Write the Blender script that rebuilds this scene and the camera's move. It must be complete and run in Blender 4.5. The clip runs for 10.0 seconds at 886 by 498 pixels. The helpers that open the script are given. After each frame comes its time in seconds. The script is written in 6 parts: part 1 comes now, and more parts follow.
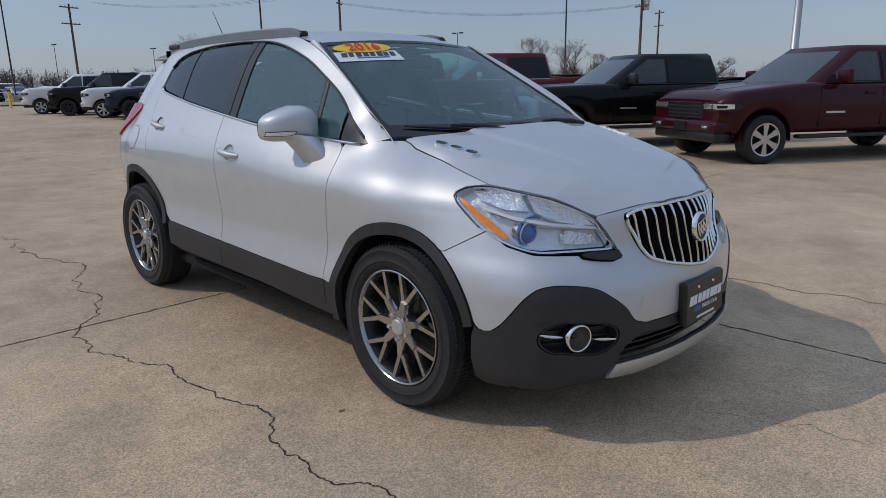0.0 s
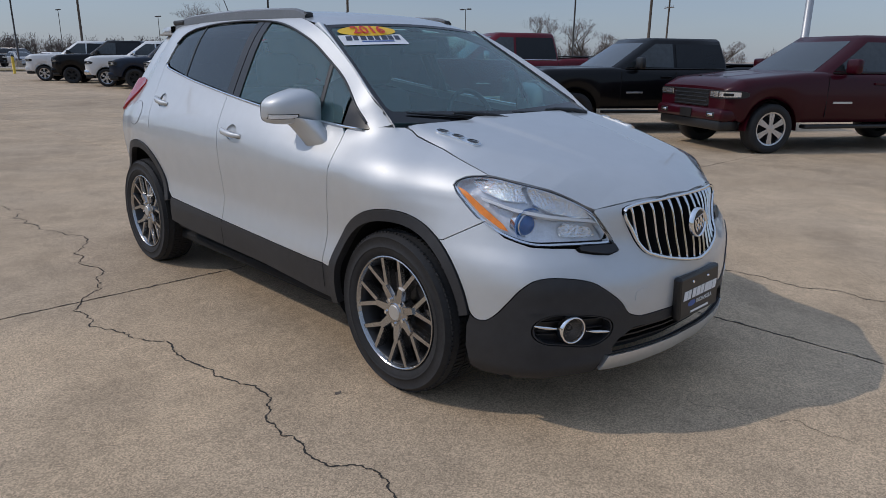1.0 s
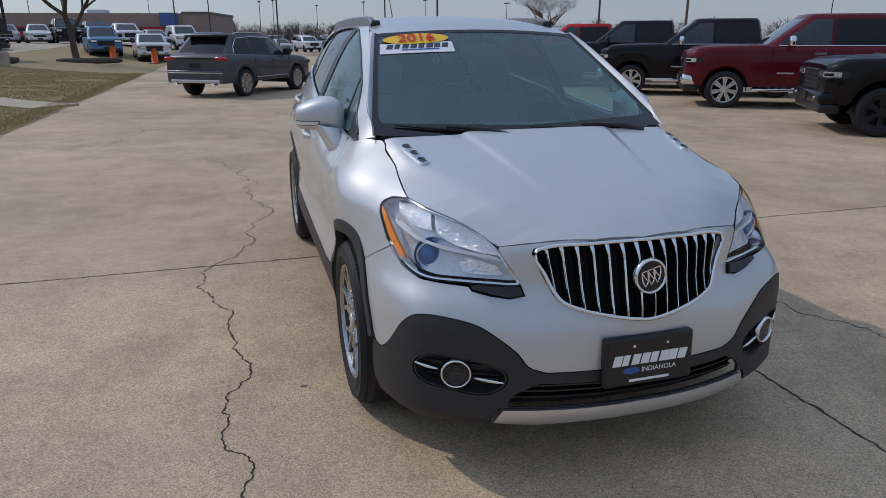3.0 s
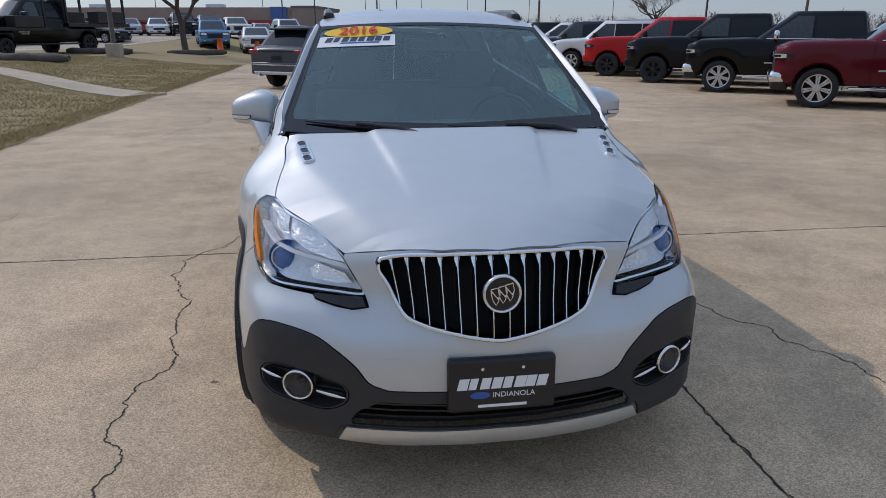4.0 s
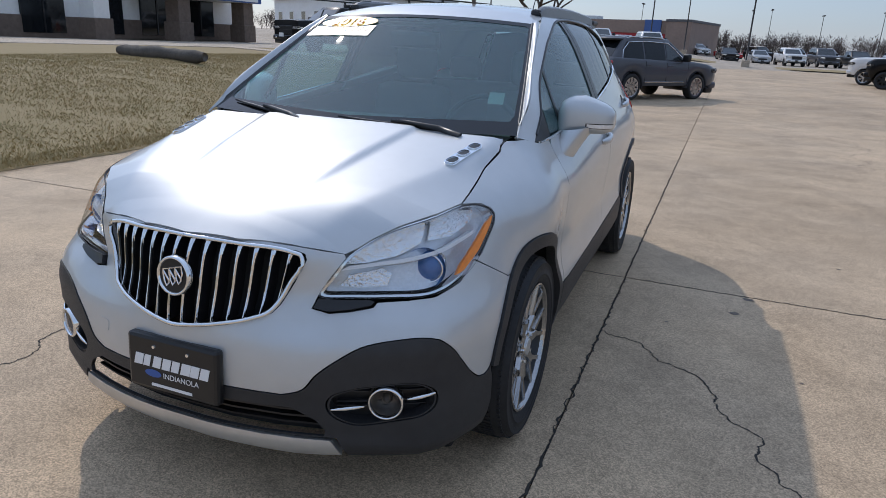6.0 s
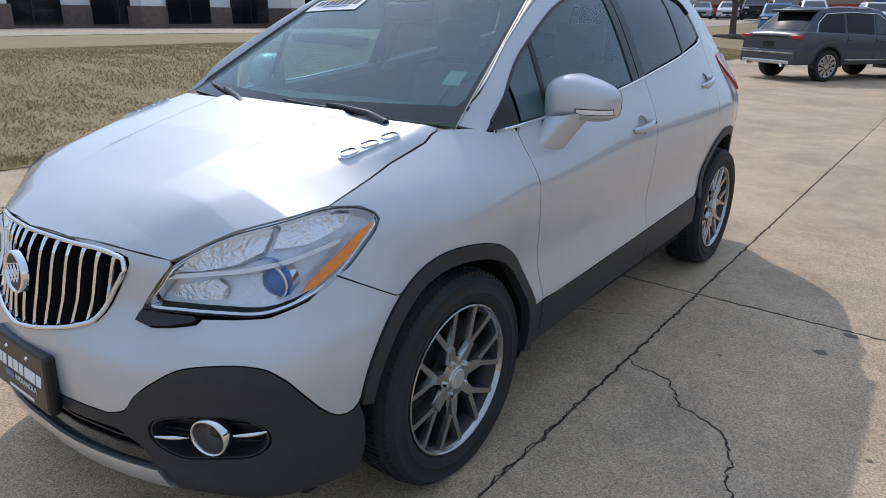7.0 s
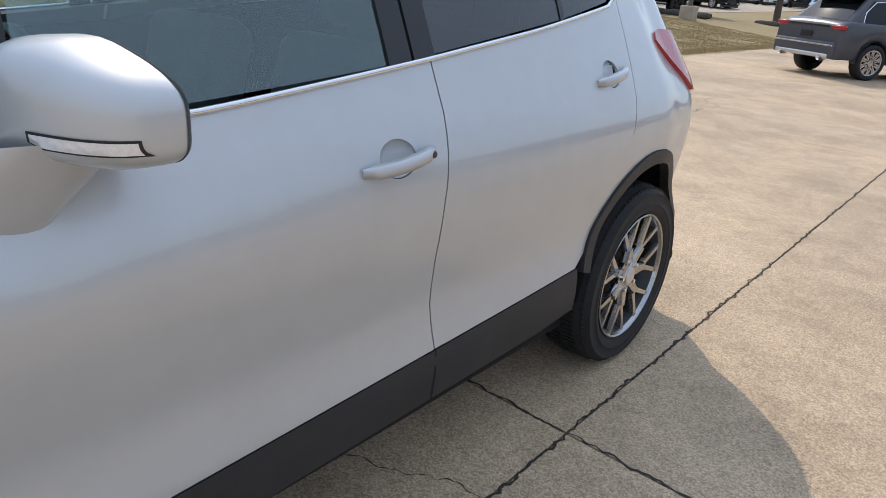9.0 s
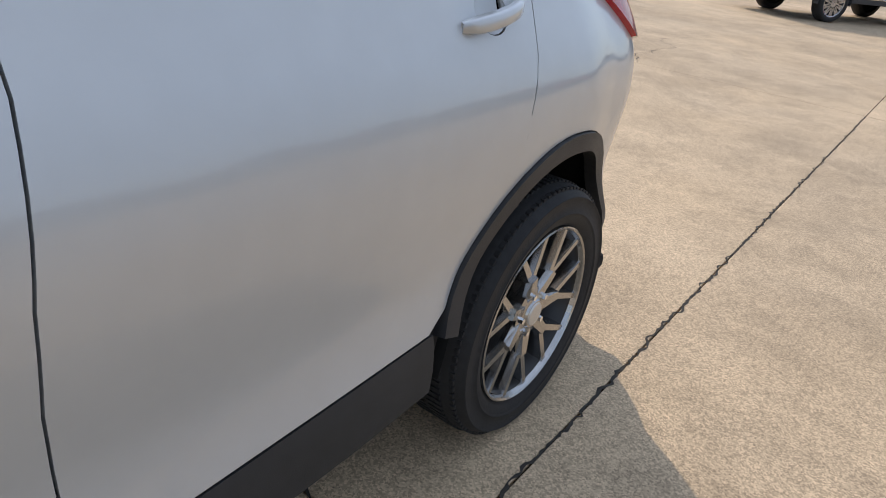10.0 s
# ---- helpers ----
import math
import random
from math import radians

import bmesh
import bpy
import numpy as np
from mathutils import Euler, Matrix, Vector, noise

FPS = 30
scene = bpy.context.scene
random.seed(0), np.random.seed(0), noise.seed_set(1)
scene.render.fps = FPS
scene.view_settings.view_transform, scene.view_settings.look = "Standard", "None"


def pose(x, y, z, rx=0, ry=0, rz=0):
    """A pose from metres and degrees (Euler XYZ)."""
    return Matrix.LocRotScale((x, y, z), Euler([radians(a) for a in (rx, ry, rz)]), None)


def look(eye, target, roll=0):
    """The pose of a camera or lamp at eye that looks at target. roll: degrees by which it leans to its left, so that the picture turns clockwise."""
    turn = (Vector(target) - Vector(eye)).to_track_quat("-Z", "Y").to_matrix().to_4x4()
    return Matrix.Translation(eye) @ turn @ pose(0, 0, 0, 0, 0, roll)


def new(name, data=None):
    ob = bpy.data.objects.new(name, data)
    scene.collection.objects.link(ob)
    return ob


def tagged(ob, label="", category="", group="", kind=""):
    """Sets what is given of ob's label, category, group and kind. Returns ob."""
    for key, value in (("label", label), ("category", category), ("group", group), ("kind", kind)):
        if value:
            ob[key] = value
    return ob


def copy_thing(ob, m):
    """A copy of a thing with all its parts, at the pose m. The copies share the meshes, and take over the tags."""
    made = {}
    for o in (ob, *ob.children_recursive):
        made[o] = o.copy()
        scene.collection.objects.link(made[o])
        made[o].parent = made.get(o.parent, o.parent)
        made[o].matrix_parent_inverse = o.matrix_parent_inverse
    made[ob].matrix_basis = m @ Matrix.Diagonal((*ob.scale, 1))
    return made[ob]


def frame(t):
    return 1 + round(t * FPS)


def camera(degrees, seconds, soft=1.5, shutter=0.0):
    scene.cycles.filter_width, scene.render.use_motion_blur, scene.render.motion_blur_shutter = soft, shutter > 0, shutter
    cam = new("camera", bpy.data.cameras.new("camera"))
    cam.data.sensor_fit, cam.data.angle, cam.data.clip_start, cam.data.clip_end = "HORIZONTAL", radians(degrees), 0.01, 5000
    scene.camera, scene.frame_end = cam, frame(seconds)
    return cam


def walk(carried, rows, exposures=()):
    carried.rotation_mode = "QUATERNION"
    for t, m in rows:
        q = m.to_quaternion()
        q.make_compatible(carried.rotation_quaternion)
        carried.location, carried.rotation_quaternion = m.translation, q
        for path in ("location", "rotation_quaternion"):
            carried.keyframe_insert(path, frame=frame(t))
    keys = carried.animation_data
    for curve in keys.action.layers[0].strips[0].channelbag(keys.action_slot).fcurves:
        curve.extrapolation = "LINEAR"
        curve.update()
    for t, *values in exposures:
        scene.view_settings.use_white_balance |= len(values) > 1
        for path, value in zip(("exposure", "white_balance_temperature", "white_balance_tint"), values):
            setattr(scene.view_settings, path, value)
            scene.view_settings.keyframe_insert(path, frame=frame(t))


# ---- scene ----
cam = camera(66.4, 10.0, soft=.8)
PATH = [
    (0, (-2.521, -1.977, 1.3), (-1.159, -0.593, 0.82), -0.9),
    (0.5, (-2.539, -1.96, 1.306), (-1.158, -0.596, 0.823), 0.2),
    (1, (-2.522, -1.995, 1.345), (-1.175, -0.62, 0.802), 0.7),
    (1.5, (-2.32, -2.22, 1.422), (-1.197, -0.641, 0.927), -0.9),
    (2, (-2.015, -2.395, 1.474), (-1.11, -0.696, 0.928), -0.7),
    (2.2, (-1.872, -2.422, 1.469), (-1.028, -0.696, 0.915), 1.2),
    (3.3, (-0.993, -2.659, 1.469), (-0.52, -0.81, 0.871), 0.2),
    (3.5, (-0.838, -2.658, 1.452), (-0.39, -0.803, 0.853), 1.7),
    (4, (-0.438, -2.652, 1.467), (-0.164, -0.767, 0.857), 0.1),
    (4.5, (0.051, -2.658, 1.476), (-0.03, -0.748, 0.887), -0.5),
    (5, (0.475, -2.58, 1.458), (0.296, -0.683, 0.852), 2.4),
    (5.5, (0.959, -2.478, 1.428), (0.58, -0.592, 0.881), 2.4),
    (6, (1.37, -2.257, 1.423), (0.676, -0.479, 0.823), 2.6),
    (6.2, (1.49, -2.119, 1.402), (0.743, -0.363, 0.803), 2.3),
    (7.3, (1.993, -1.239, 1.398), (0.769, 0.191, 0.723), 1.2),
    (7.5, (2.004, -1.067, 1.376), (0.792, 0.37, 0.694), 2.5),
    (8, (2.0, -0.597, 1.354), (0.748, 0.789, 0.638), 1.7),
    (8.5, (1.936, -0.116, 1.332), (0.663, 1.231, 0.582), 5.2),
    (9, (1.768, 0.322, 1.311), (0.592, 1.759, 0.568), 4.6),
    (9.5, (1.631, 0.792, 1.257), (0.556, 2.285, 0.472), 5.6),
    (10, (1.474, 1.201, 1.238), (0.462, 2.668, 0.332), 7.1),
]
walk(cam, [(t, look(eye, aim, roll)) for t, eye, aim, roll in PATH],
     exposures=[(0, -0.11, 6500, 13), (2.0, -0.11, 6500, 13), (3.5, 0.02, 6500, 13), (4.5, 0.17, 6480, 13), (5.5, 0.22, 6450, 13), (6.2, 0.27, 6430, 13), (7.5, 0.66, 6720, 13), (8.5, 0.88, 7060, 13), (9.5, 0.74, 7330, 13), (10, 0.72, 7380, 13)])
from mathutils.geometry import tessellate_polygon as tessellate

def curve(xk, vk, x):
    """Smooth curve through knots; vk may hold one row of values per knot."""
    xk, vk, x = np.asarray(xk, float), np.asarray(vk, float), np.asarray(x, float)
    m = np.gradient(vk, xk, axis=0)
    i = np.clip(np.searchsorted(xk, x, side="right") - 1, 0, len(xk) - 2)
    h = xk[i + 1] - xk[i]
    t = np.clip((x - xk[i]) / h, 0, 1)
    a, b = 2 * t**3 - 3 * t**2 + 1, t**3 - 2 * t**2 + t
    c, d = -2 * t**3 + 3 * t**2, t**3 - t**2
    return a * vk[i] + b * h * m[i] + c * vk[i + 1] + d * h * m[i + 1]


# section of the body side: half width by height
SIDE_Z = [.18, .24, .32, .40, .46, .54, .60, .70, .80, .88, .94, 1.0, 1.06, 1.10, 1.2, 1.3, 1.4, 1.48, 1.53, 1.57]
SIDE_X = [.80, .835, .855, .865, .868, .853, .846, .853, .862, .862, .853, .832, .803, .783, .735, .685, .63, .575, .525, .47]
NOSE_Z = [.18, .24, .32, .40, .50, .58, .64, .70, .76, .82, .88, .94, 1.0, 1.07, 1.14]
NOSE = {0: [-.10, -.03, -.015, -.005, 0, 0, -.006, -.018, -.033, -.058, -.11, -.20, -.32, -.5, -.7],
        20: [-.09, -.015, -.005, -.002, 0, -.015, -.05, -.078, -.085, -.092, -.13, -.2, -.3, -.45, -.6],
        33: [-.09, -.01, 0, 0, 0, 0, -.022, -.072, -.10, -.13, -.17, -.23, -.32, -.45, -.6],
        50: [-.08, -.02, 0, 0, 0, -.005, -.02, -.045, -.068, -.09, -.115, -.175, -.27, -.38, -.5],
        75: [-.07, -.03, -.01, 0, 0, -.006, -.008, -.005, -.003, -.002, -.014, -.052, -.122, -.22, -.31]}
PLAN_A = [0, 12, 20, 30, 38, 45, 52, 62, 75]
PLAN_R = [1.165, 1.168, 1.172, 1.18, 1.185, 1.13, 1.06, .965, .90]
TAIL_A = [75, 60, 48, 38, 25, 0]
TAIL_R = [.880, .922, .928, .915, .872, .83]


def body(s, z):
    """The body's skin. s: 0 at the nose's middle, 1 at the cowl, then one more for each metre aft up to 3.3, and 4.3 at the tail's middle; below 0 on the other flank."""
    s, z = np.asarray(s, float), np.asarray(z, float)
    flip, s = np.where(s < 0, -1.0, 1.0), np.abs(s)
    side = curve(SIDE_Z, SIDE_X, z)
    keys = sorted(NOSE)
    drop = np.stack([curve(NOSE_Z, NOSE[k], z) for k in keys], -1)
    cols, knots = [], []
    for a, r in zip(PLAN_A, PLAN_R):
        j = min(max(np.searchsorted(keys, a, side="right") - 1, 0), len(keys) - 2)
        f = min((a - keys[j]) / (keys[j + 1] - keys[j]), 1)
        cols.append(r + drop[..., j] * (1 - f) + drop[..., j + 1] * f), knots.append(a / 90)
    draw = np.clip((z - .86) / .18, 0, 1)
    draw = draw * draw * (3 - 2 * draw)
    for y, dx in ((.3, 0), (.6, .001), (1.0, .002), (1.5, .003), (2.0, .002), (2.35, -.004), (2.6, -.014)):
        cols.append(side + dx - max(0, y - 2.2) * .07 * np.clip((z - .95) * 3, 0, 1) - .060 * min(1, max(0, 1.1 - y) / .8) * draw), knots.append(.7 + y)
    for a, r in zip(TAIL_A, TAIL_R):
        cols.append(r - .03 - (.868 - side) * (1.28 if a > 20 else 1.0)), knots.append(3.3 + (90 - a) / 90)
    cols, knots = np.stack(cols, -1), np.array(knots)
    m = np.gradient(cols, knots, axis=-1)
    i = np.clip(np.searchsorted(knots, s, side="right") - 1, 0, len(knots) - 2)
    h = knots[i + 1] - knots[i]
    t = np.clip((s - knots[i]) / h, 0, 1)
    pick = lambda q, k: np.take_along_axis(q, k[..., None], -1)[..., 0]
    r = ((2 * t**3 - 3 * t**2 + 1) * pick(cols, i) + (t**3 - 2 * t**2 + t) * h * pick(m, i)
         + (3 * t**2 - 2 * t**3) * pick(cols, i + 1) + (t**3 - t**2) * h * pick(m, i + 1))
    a = np.where(s < 1, s, np.where(s > 3.3, 4.3 - s, 1.0)) * np.pi / 2
    y = np.where(s < 1, .3 - r * np.cos(a), np.where(s > 3.3, 2.6 + r * np.cos(a), s - .7))
    return np.stack([flip * r * np.sin(a), y, z + 0 * s], -1)

# ---- light ----
SUN = Vector((-.79, .66, .915)).normalized()
world = bpy.data.worlds.new("world")
scene.world = world
world.use_nodes = True
sky = world.node_tree.nodes.new("ShaderNodeTexSky")
sky.sky_type, sky.sun_disc = "NISHITA", False
sky.sun_elevation = math.asin(SUN.z)
sky.sun_rotation = math.atan2(SUN.x, SUN.y)
sky.air_density, sky.dust_density, sky.ozone_density = 1.0, .4, 3.0
# a thin high veil of cloud evens out the blue and lights the shade
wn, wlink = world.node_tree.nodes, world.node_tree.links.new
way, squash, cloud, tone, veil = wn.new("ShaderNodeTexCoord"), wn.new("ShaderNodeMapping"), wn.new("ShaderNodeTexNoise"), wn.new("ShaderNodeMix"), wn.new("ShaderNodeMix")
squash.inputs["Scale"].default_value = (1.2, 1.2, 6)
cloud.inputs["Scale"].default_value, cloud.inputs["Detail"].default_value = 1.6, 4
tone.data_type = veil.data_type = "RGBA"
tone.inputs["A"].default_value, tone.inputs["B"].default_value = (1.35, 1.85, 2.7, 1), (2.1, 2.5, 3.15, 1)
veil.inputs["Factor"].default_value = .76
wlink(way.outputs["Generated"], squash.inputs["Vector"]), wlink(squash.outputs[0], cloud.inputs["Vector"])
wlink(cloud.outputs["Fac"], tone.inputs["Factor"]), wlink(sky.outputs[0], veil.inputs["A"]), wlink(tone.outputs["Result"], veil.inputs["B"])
# sky raised overhead and round the sun, added as fill for the shade
toward, high, aureole, up, lift, glow = wn.new("ShaderNodeVectorMath"), wn.new("ShaderNodeSeparateXYZ"), wn.new("ShaderNodeMath"), wn.new("ShaderNodeMath"), wn.new("ShaderNodeMath"), wn.new("ShaderNodeVectorMath")
toward.operation, aureole.operation, up.operation, lift.operation, glow.operation = "DOT_PRODUCT", "POWER", "MULTIPLY_ADD", "MULTIPLY_ADD", "SCALE"
toward.inputs[1].default_value = SUN
near_sun = wn.new("ShaderNodeMath")
near_sun.operation = "MAXIMUM"
wlink(way.outputs["Generated"], toward.inputs[0]), wlink(toward.outputs["Value"], near_sun.inputs[0]), wlink(near_sun.outputs[0], aureole.inputs[0]), wlink(way.outputs["Generated"], high.inputs[0])
near_sun.inputs[1].default_value, aureole.inputs[1].default_value = 0, 3
up.inputs[1].default_value, up.inputs[2].default_value, lift.inputs[1].default_value = .75, 1.0, .5
wlink(high.outputs["Z"], up.inputs[0]), wlink(aureole.outputs[0], lift.inputs[0]), wlink(up.outputs[0], lift.inputs[2])
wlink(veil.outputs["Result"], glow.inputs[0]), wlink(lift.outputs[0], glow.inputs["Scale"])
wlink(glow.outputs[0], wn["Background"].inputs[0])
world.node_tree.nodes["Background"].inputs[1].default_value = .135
sun = new("sun", bpy.data.lights.new("sun", "SUN"))
sun.data.energy, sun.data.angle, sun.data.color = 1.46, radians(.6), (1, .93, .84)
sun.matrix_world = look(SUN * 30, (0, 0, 0))


# ---- materials ----
def material(name, color, rough=.5, metal=0.0, coat=0.0, vary=0.0, scale=8.0, bump=0.0, bump_scale=60.0, per_object=0.0, second=None, spec=.5):
    """A surface with colour that varies at two scales and a fine relief."""
    m = bpy.data.materials.new(name)
    m.use_nodes = True
    n, link = m.node_tree.nodes, m.node_tree.links.new
    b = n["Principled BSDF"]
    b.inputs["Base Color"].default_value = (*color, 1)
    b.inputs["Roughness"].default_value, b.inputs["Metallic"].default_value = rough, metal
    b.inputs["Coat Weight"].default_value, b.inputs["Coat Roughness"].default_value = coat, .04
    b.inputs["Specular IOR Level"].default_value = spec
    where = n.new("ShaderNodeTexCoord").outputs["Object"]
    if vary:
        mix = n.new("ShaderNodeMix")
        mix.data_type = "RGBA"
        big, small = n.new("ShaderNodeTexNoise"), n.new("ShaderNodeTexNoise")
        for tex, s, d in ((big, scale, 3), (small, scale * 9, 5)):
            tex.inputs["Scale"].default_value, tex.inputs["Detail"].default_value = s, d
            link(where, tex.inputs["Vector"])
        add = n.new("ShaderNodeMath")
        add.operation = "MULTIPLY_ADD"
        link(small.outputs["Fac"], add.inputs[0])
        add.inputs[1].default_value = .5
        half = n.new("ShaderNodeMath")
        half.operation = "MULTIPLY"
        half.inputs[1].default_value = .5
        link(big.outputs["Fac"], half.inputs[0])
        link(half.outputs[0], add.inputs[2])
        wide = n.new("ShaderNodeMapRange")
        wide.inputs["From Min"].default_value, wide.inputs["From Max"].default_value = .3, .7
        link(add.outputs[0], wide.inputs["Value"])
        link(wide.outputs[0], mix.inputs["Factor"])
        low = second or tuple(c * (1 - vary) for c in color)
        mix.inputs["A"].default_value, mix.inputs["B"].default_value = (*low, 1), (*(color if second else tuple(min(1, c * (1 + vary)) for c in color)), 1)
        link(mix.outputs["Result"], b.inputs["Base Color"])
    if bump:
        tex, relief = n.new("ShaderNodeTexNoise"), n.new("ShaderNodeBump")
        tex.inputs["Scale"].default_value, tex.inputs["Detail"].default_value = bump_scale, 3
        relief.inputs["Strength"].default_value, relief.inputs["Distance"].default_value = bump, .01
        link(where, tex.inputs["Vector"])
        link(tex.outputs["Fac"], relief.inputs["Height"])
        link(relief.outputs[0], b.inputs["Normal"])
    return m


def glass(name, tint, gloss=1.0, sheen_share=0.0):
    """A thin pane: light passes tinted, and mirrors off it by Fresnel. The last share is flat teal painted over it as
    the sky's sheen.
    """
    m = bpy.data.materials.new(name)
    m.use_nodes = True
    n, link = m.node_tree.nodes, m.node_tree.links.new
    n.remove(n["Principled BSDF"])
    clear, shine, mix, f = n.new("ShaderNodeBsdfTransparent"), n.new("ShaderNodeBsdfGlossy"), n.new("ShaderNodeMixShader"), n.new("ShaderNodeLayerWeight")
    clear.inputs["Color"].default_value = (*tint, 1)
    shine.inputs["Roughness"].default_value = .01
    f.inputs["Blend"].default_value = .5
    head_on = ((1.5 * gloss - 1) / (1.5 * gloss + 1)) ** 2
    steep, share = n.new("ShaderNodeMath"), n.new("ShaderNodeMath")
    steep.operation, share.operation = "POWER", "MULTIPLY_ADD"
    steep.inputs[1].default_value, share.inputs[1].default_value, share.inputs[2].default_value = 5, 1 - head_on, head_on
    link(f.outputs["Facing"], steep.inputs[0]), link(steep.outputs[0], share.inputs[0]), link(share.outputs[0], mix.inputs[0])
    link(clear.outputs[0], mix.inputs[1])
    link(shine.outputs[0], mix.inputs[2])
    # flat teal mixed in for the sky's reflection on the pane
    if sheen_share:
        sheen_tint, haze = n.new("ShaderNodeBsdfDiffuse"), n.new("ShaderNodeMixShader")
        sheen_tint.inputs["Color"].default_value = (.34, .66, .70, 1)
        haze.inputs[0].default_value = sheen_share
        link(mix.outputs[0], haze.inputs[1])
        link(sheen_tint.outputs[0], haze.inputs[2])
        mix = haze
    link(mix.outputs[0], n["Material Output"].inputs["Surface"])
    return m


def paint(name, color, rough=.3, metal=.6, coat=1.0, spec=.5):
    return material(name, color, rough, metal, coat=coat, spec=spec, vary=.04, scale=1.5, bump=.01, bump_scale=900)


SILVER = paint("silver_paint", (.555, .572, .58), .50, .50)
PLASTIC = material("grained_plastic", (.030, .030, .032), .52, bump=.12, bump_scale=500, vary=.2, scale=3, spec=.4)
BLACK = material("black_plastic", (.012, .012, .013), .35, vary=.2, scale=5)
# near-black for gaps and hollows: their shade is put into its colour
VOID = material("shade_black", (.006, .006, .006), .9)
RUBBER = material("tyre_rubber", (.022, .022, .023), .7, vary=.3, scale=6, bump=.15, bump_scale=200, spec=.35)
CHROME = material("chrome", (.82, .83, .84), .09, 1.0, vary=.04, scale=4)
RAIL_GREY = material("rail_grey", (.17, .175, .18), .42, .3, vary=.1, scale=5)
SATIN = material("satin_silver", (.62, .62, .61), .38, .75, vary=.06, scale=5)
RIM = material("gunmetal_alloy", (.44, .435, .43), .2, .97, vary=.1, scale=9)
STEEL = material("brake_steel", (.12, .11, .105), .5, .8, vary=.25, scale=20)
WINDSCREEN = glass("windscreen_glass", (.46, .76, .74), 1.35, .09)
DOOR_GLASS = glass("door_glass", (.56, .74, .73), 1.4, .11)
DARK_GLASS = glass("privacy_glass", (.10, .11, .12), 1.4, .02)
LENS = glass("lamp_lens", (.93, .94, .95), 1.0)
FRIT = material("black_glass_edge", (.008, .008, .009), .08)
BLUE_LENS = material("projector_glass", (.03, .12, .36), .06, .0, coat=1.0, vary=.1, scale=10)
BLUE_SHELL = material("blue_reflector", (.10, .28, .62), .22, .6, vary=.15, scale=18)
REFLECTOR = material("lamp_reflector", (.90, .91, .93), .16, .9, vary=.08, scale=20)
LAMP_BODY = material("lamp_inside", (.80, .81, .83), .24, .35, vary=.15, scale=15, bump=.4, bump_scale=45)
FACET = material("faceted_reflector", (.93, .94, .95), .10, 1.0, vary=.06, scale=20, bump=1.0, bump_scale=95)
AMBER = material("amber_plastic", (.95, .24, .014), .3, coat=.4, vary=.25, scale=40)
RED_LENS = material("red_lamp_plastic", (.42, .006, .012), .2, coat=.45, vary=.15, scale=25)
TRIM_CLOTH = material("dark_upholstery", (.085, .082, .08), .8, vary=.2, scale=10, bump=.1, bump_scale=250)
PALE_CLOTH = material("pale_upholstery", (.32, .31, .29), .75, vary=.12, scale=10, bump=.1, bump_scale=250)
WHITE_PRINT = material("white_print", (.8, .8, .8), .4, vary=.02, scale=10)
YELLOW_PRINT = material("yellow_print", (.9, .55, .02), .4, vary=.03, scale=10)
RED_PRINT = material("red_print", (.65, .03, .02), .4, vary=.03, scale=10)
BLUE_PRINT = material("blue_print", (.03, .10, .35), .3, vary=.03, scale=10)
DARK_PRINT = material("dark_print", (.03, .04, .07), .4, vary=.03, scale=10)


# ---- mesh helpers ----
def part(name, bm, mat, parent=None, label="", smooth=False):
    """Links a bmesh as one mesh object, under a thing if one is given."""
    me = bpy.data.meshes.new(name)
    bm.to_mesh(me)
    bm.free()
    me.materials.append(mat)
    if smooth:
        me.shade_smooth()
    ob = new(name, me)
    if parent:
        ob.parent = parent
    return tagged(ob, label)


def mesh_part(name, verts, faces, mat, parent=None, label="", normals=None, smooth=False):
    me = bpy.data.meshes.new(name)
    me.from_pydata([tuple(v) for v in verts], [], faces)
    me.materials.append(mat)
    me.update()
    if normals is not None:
        me.shade_smooth()
        me.normals_split_custom_set_from_vertices([tuple(v) for v in normals])
    elif smooth:
        me.shade_smooth()
    ob = new(name, me)
    if parent:
        ob.parent = parent
    return tagged(ob, label)


def thing(name, label, category, group="", at=None, kind=""):
    ob = new(name)
    ob.empty_display_size = .1
    if at is not None:
        ob.matrix_basis = at
    return tagged(ob, label, category, group, kind)


def box(bm, x0, x1, y0, y1, z0, z1, bevel=0.0, m=None, segments=2):
    made = bmesh.ops.create_cube(bm, size=1, matrix=Matrix.Translation(((x0 + x1) / 2, (y0 + y1) / 2, (z0 + z1) / 2)) @ Matrix.Diagonal((x1 - x0, y1 - y0, z1 - z0, 1)))
    verts = made["verts"]
    if bevel:
        edges = list({e for v in verts for e in v.link_edges})
        made = bmesh.ops.bevel(bm, geom=edges, offset=bevel, segments=segments, affect="EDGES", profile=.5)
        verts = list({v for f in made["faces"] for v in f.verts})
        seen = set(verts)
        stack = list(verts)
        while stack:
            for e in stack.pop().link_edges:
                for v in e.verts:
                    if v not in seen:
                        seen.add(v), stack.append(v)
        verts = list(seen)
    if m is not None:
        bmesh.ops.transform(bm, matrix=m, verts=verts)
    return bm


def boxed(x0, x1, y0, y1, z0, z1, bevel=0.0, m=None):
    return box(bmesh.new(), x0, x1, y0, y1, z0, z1, bevel, m)


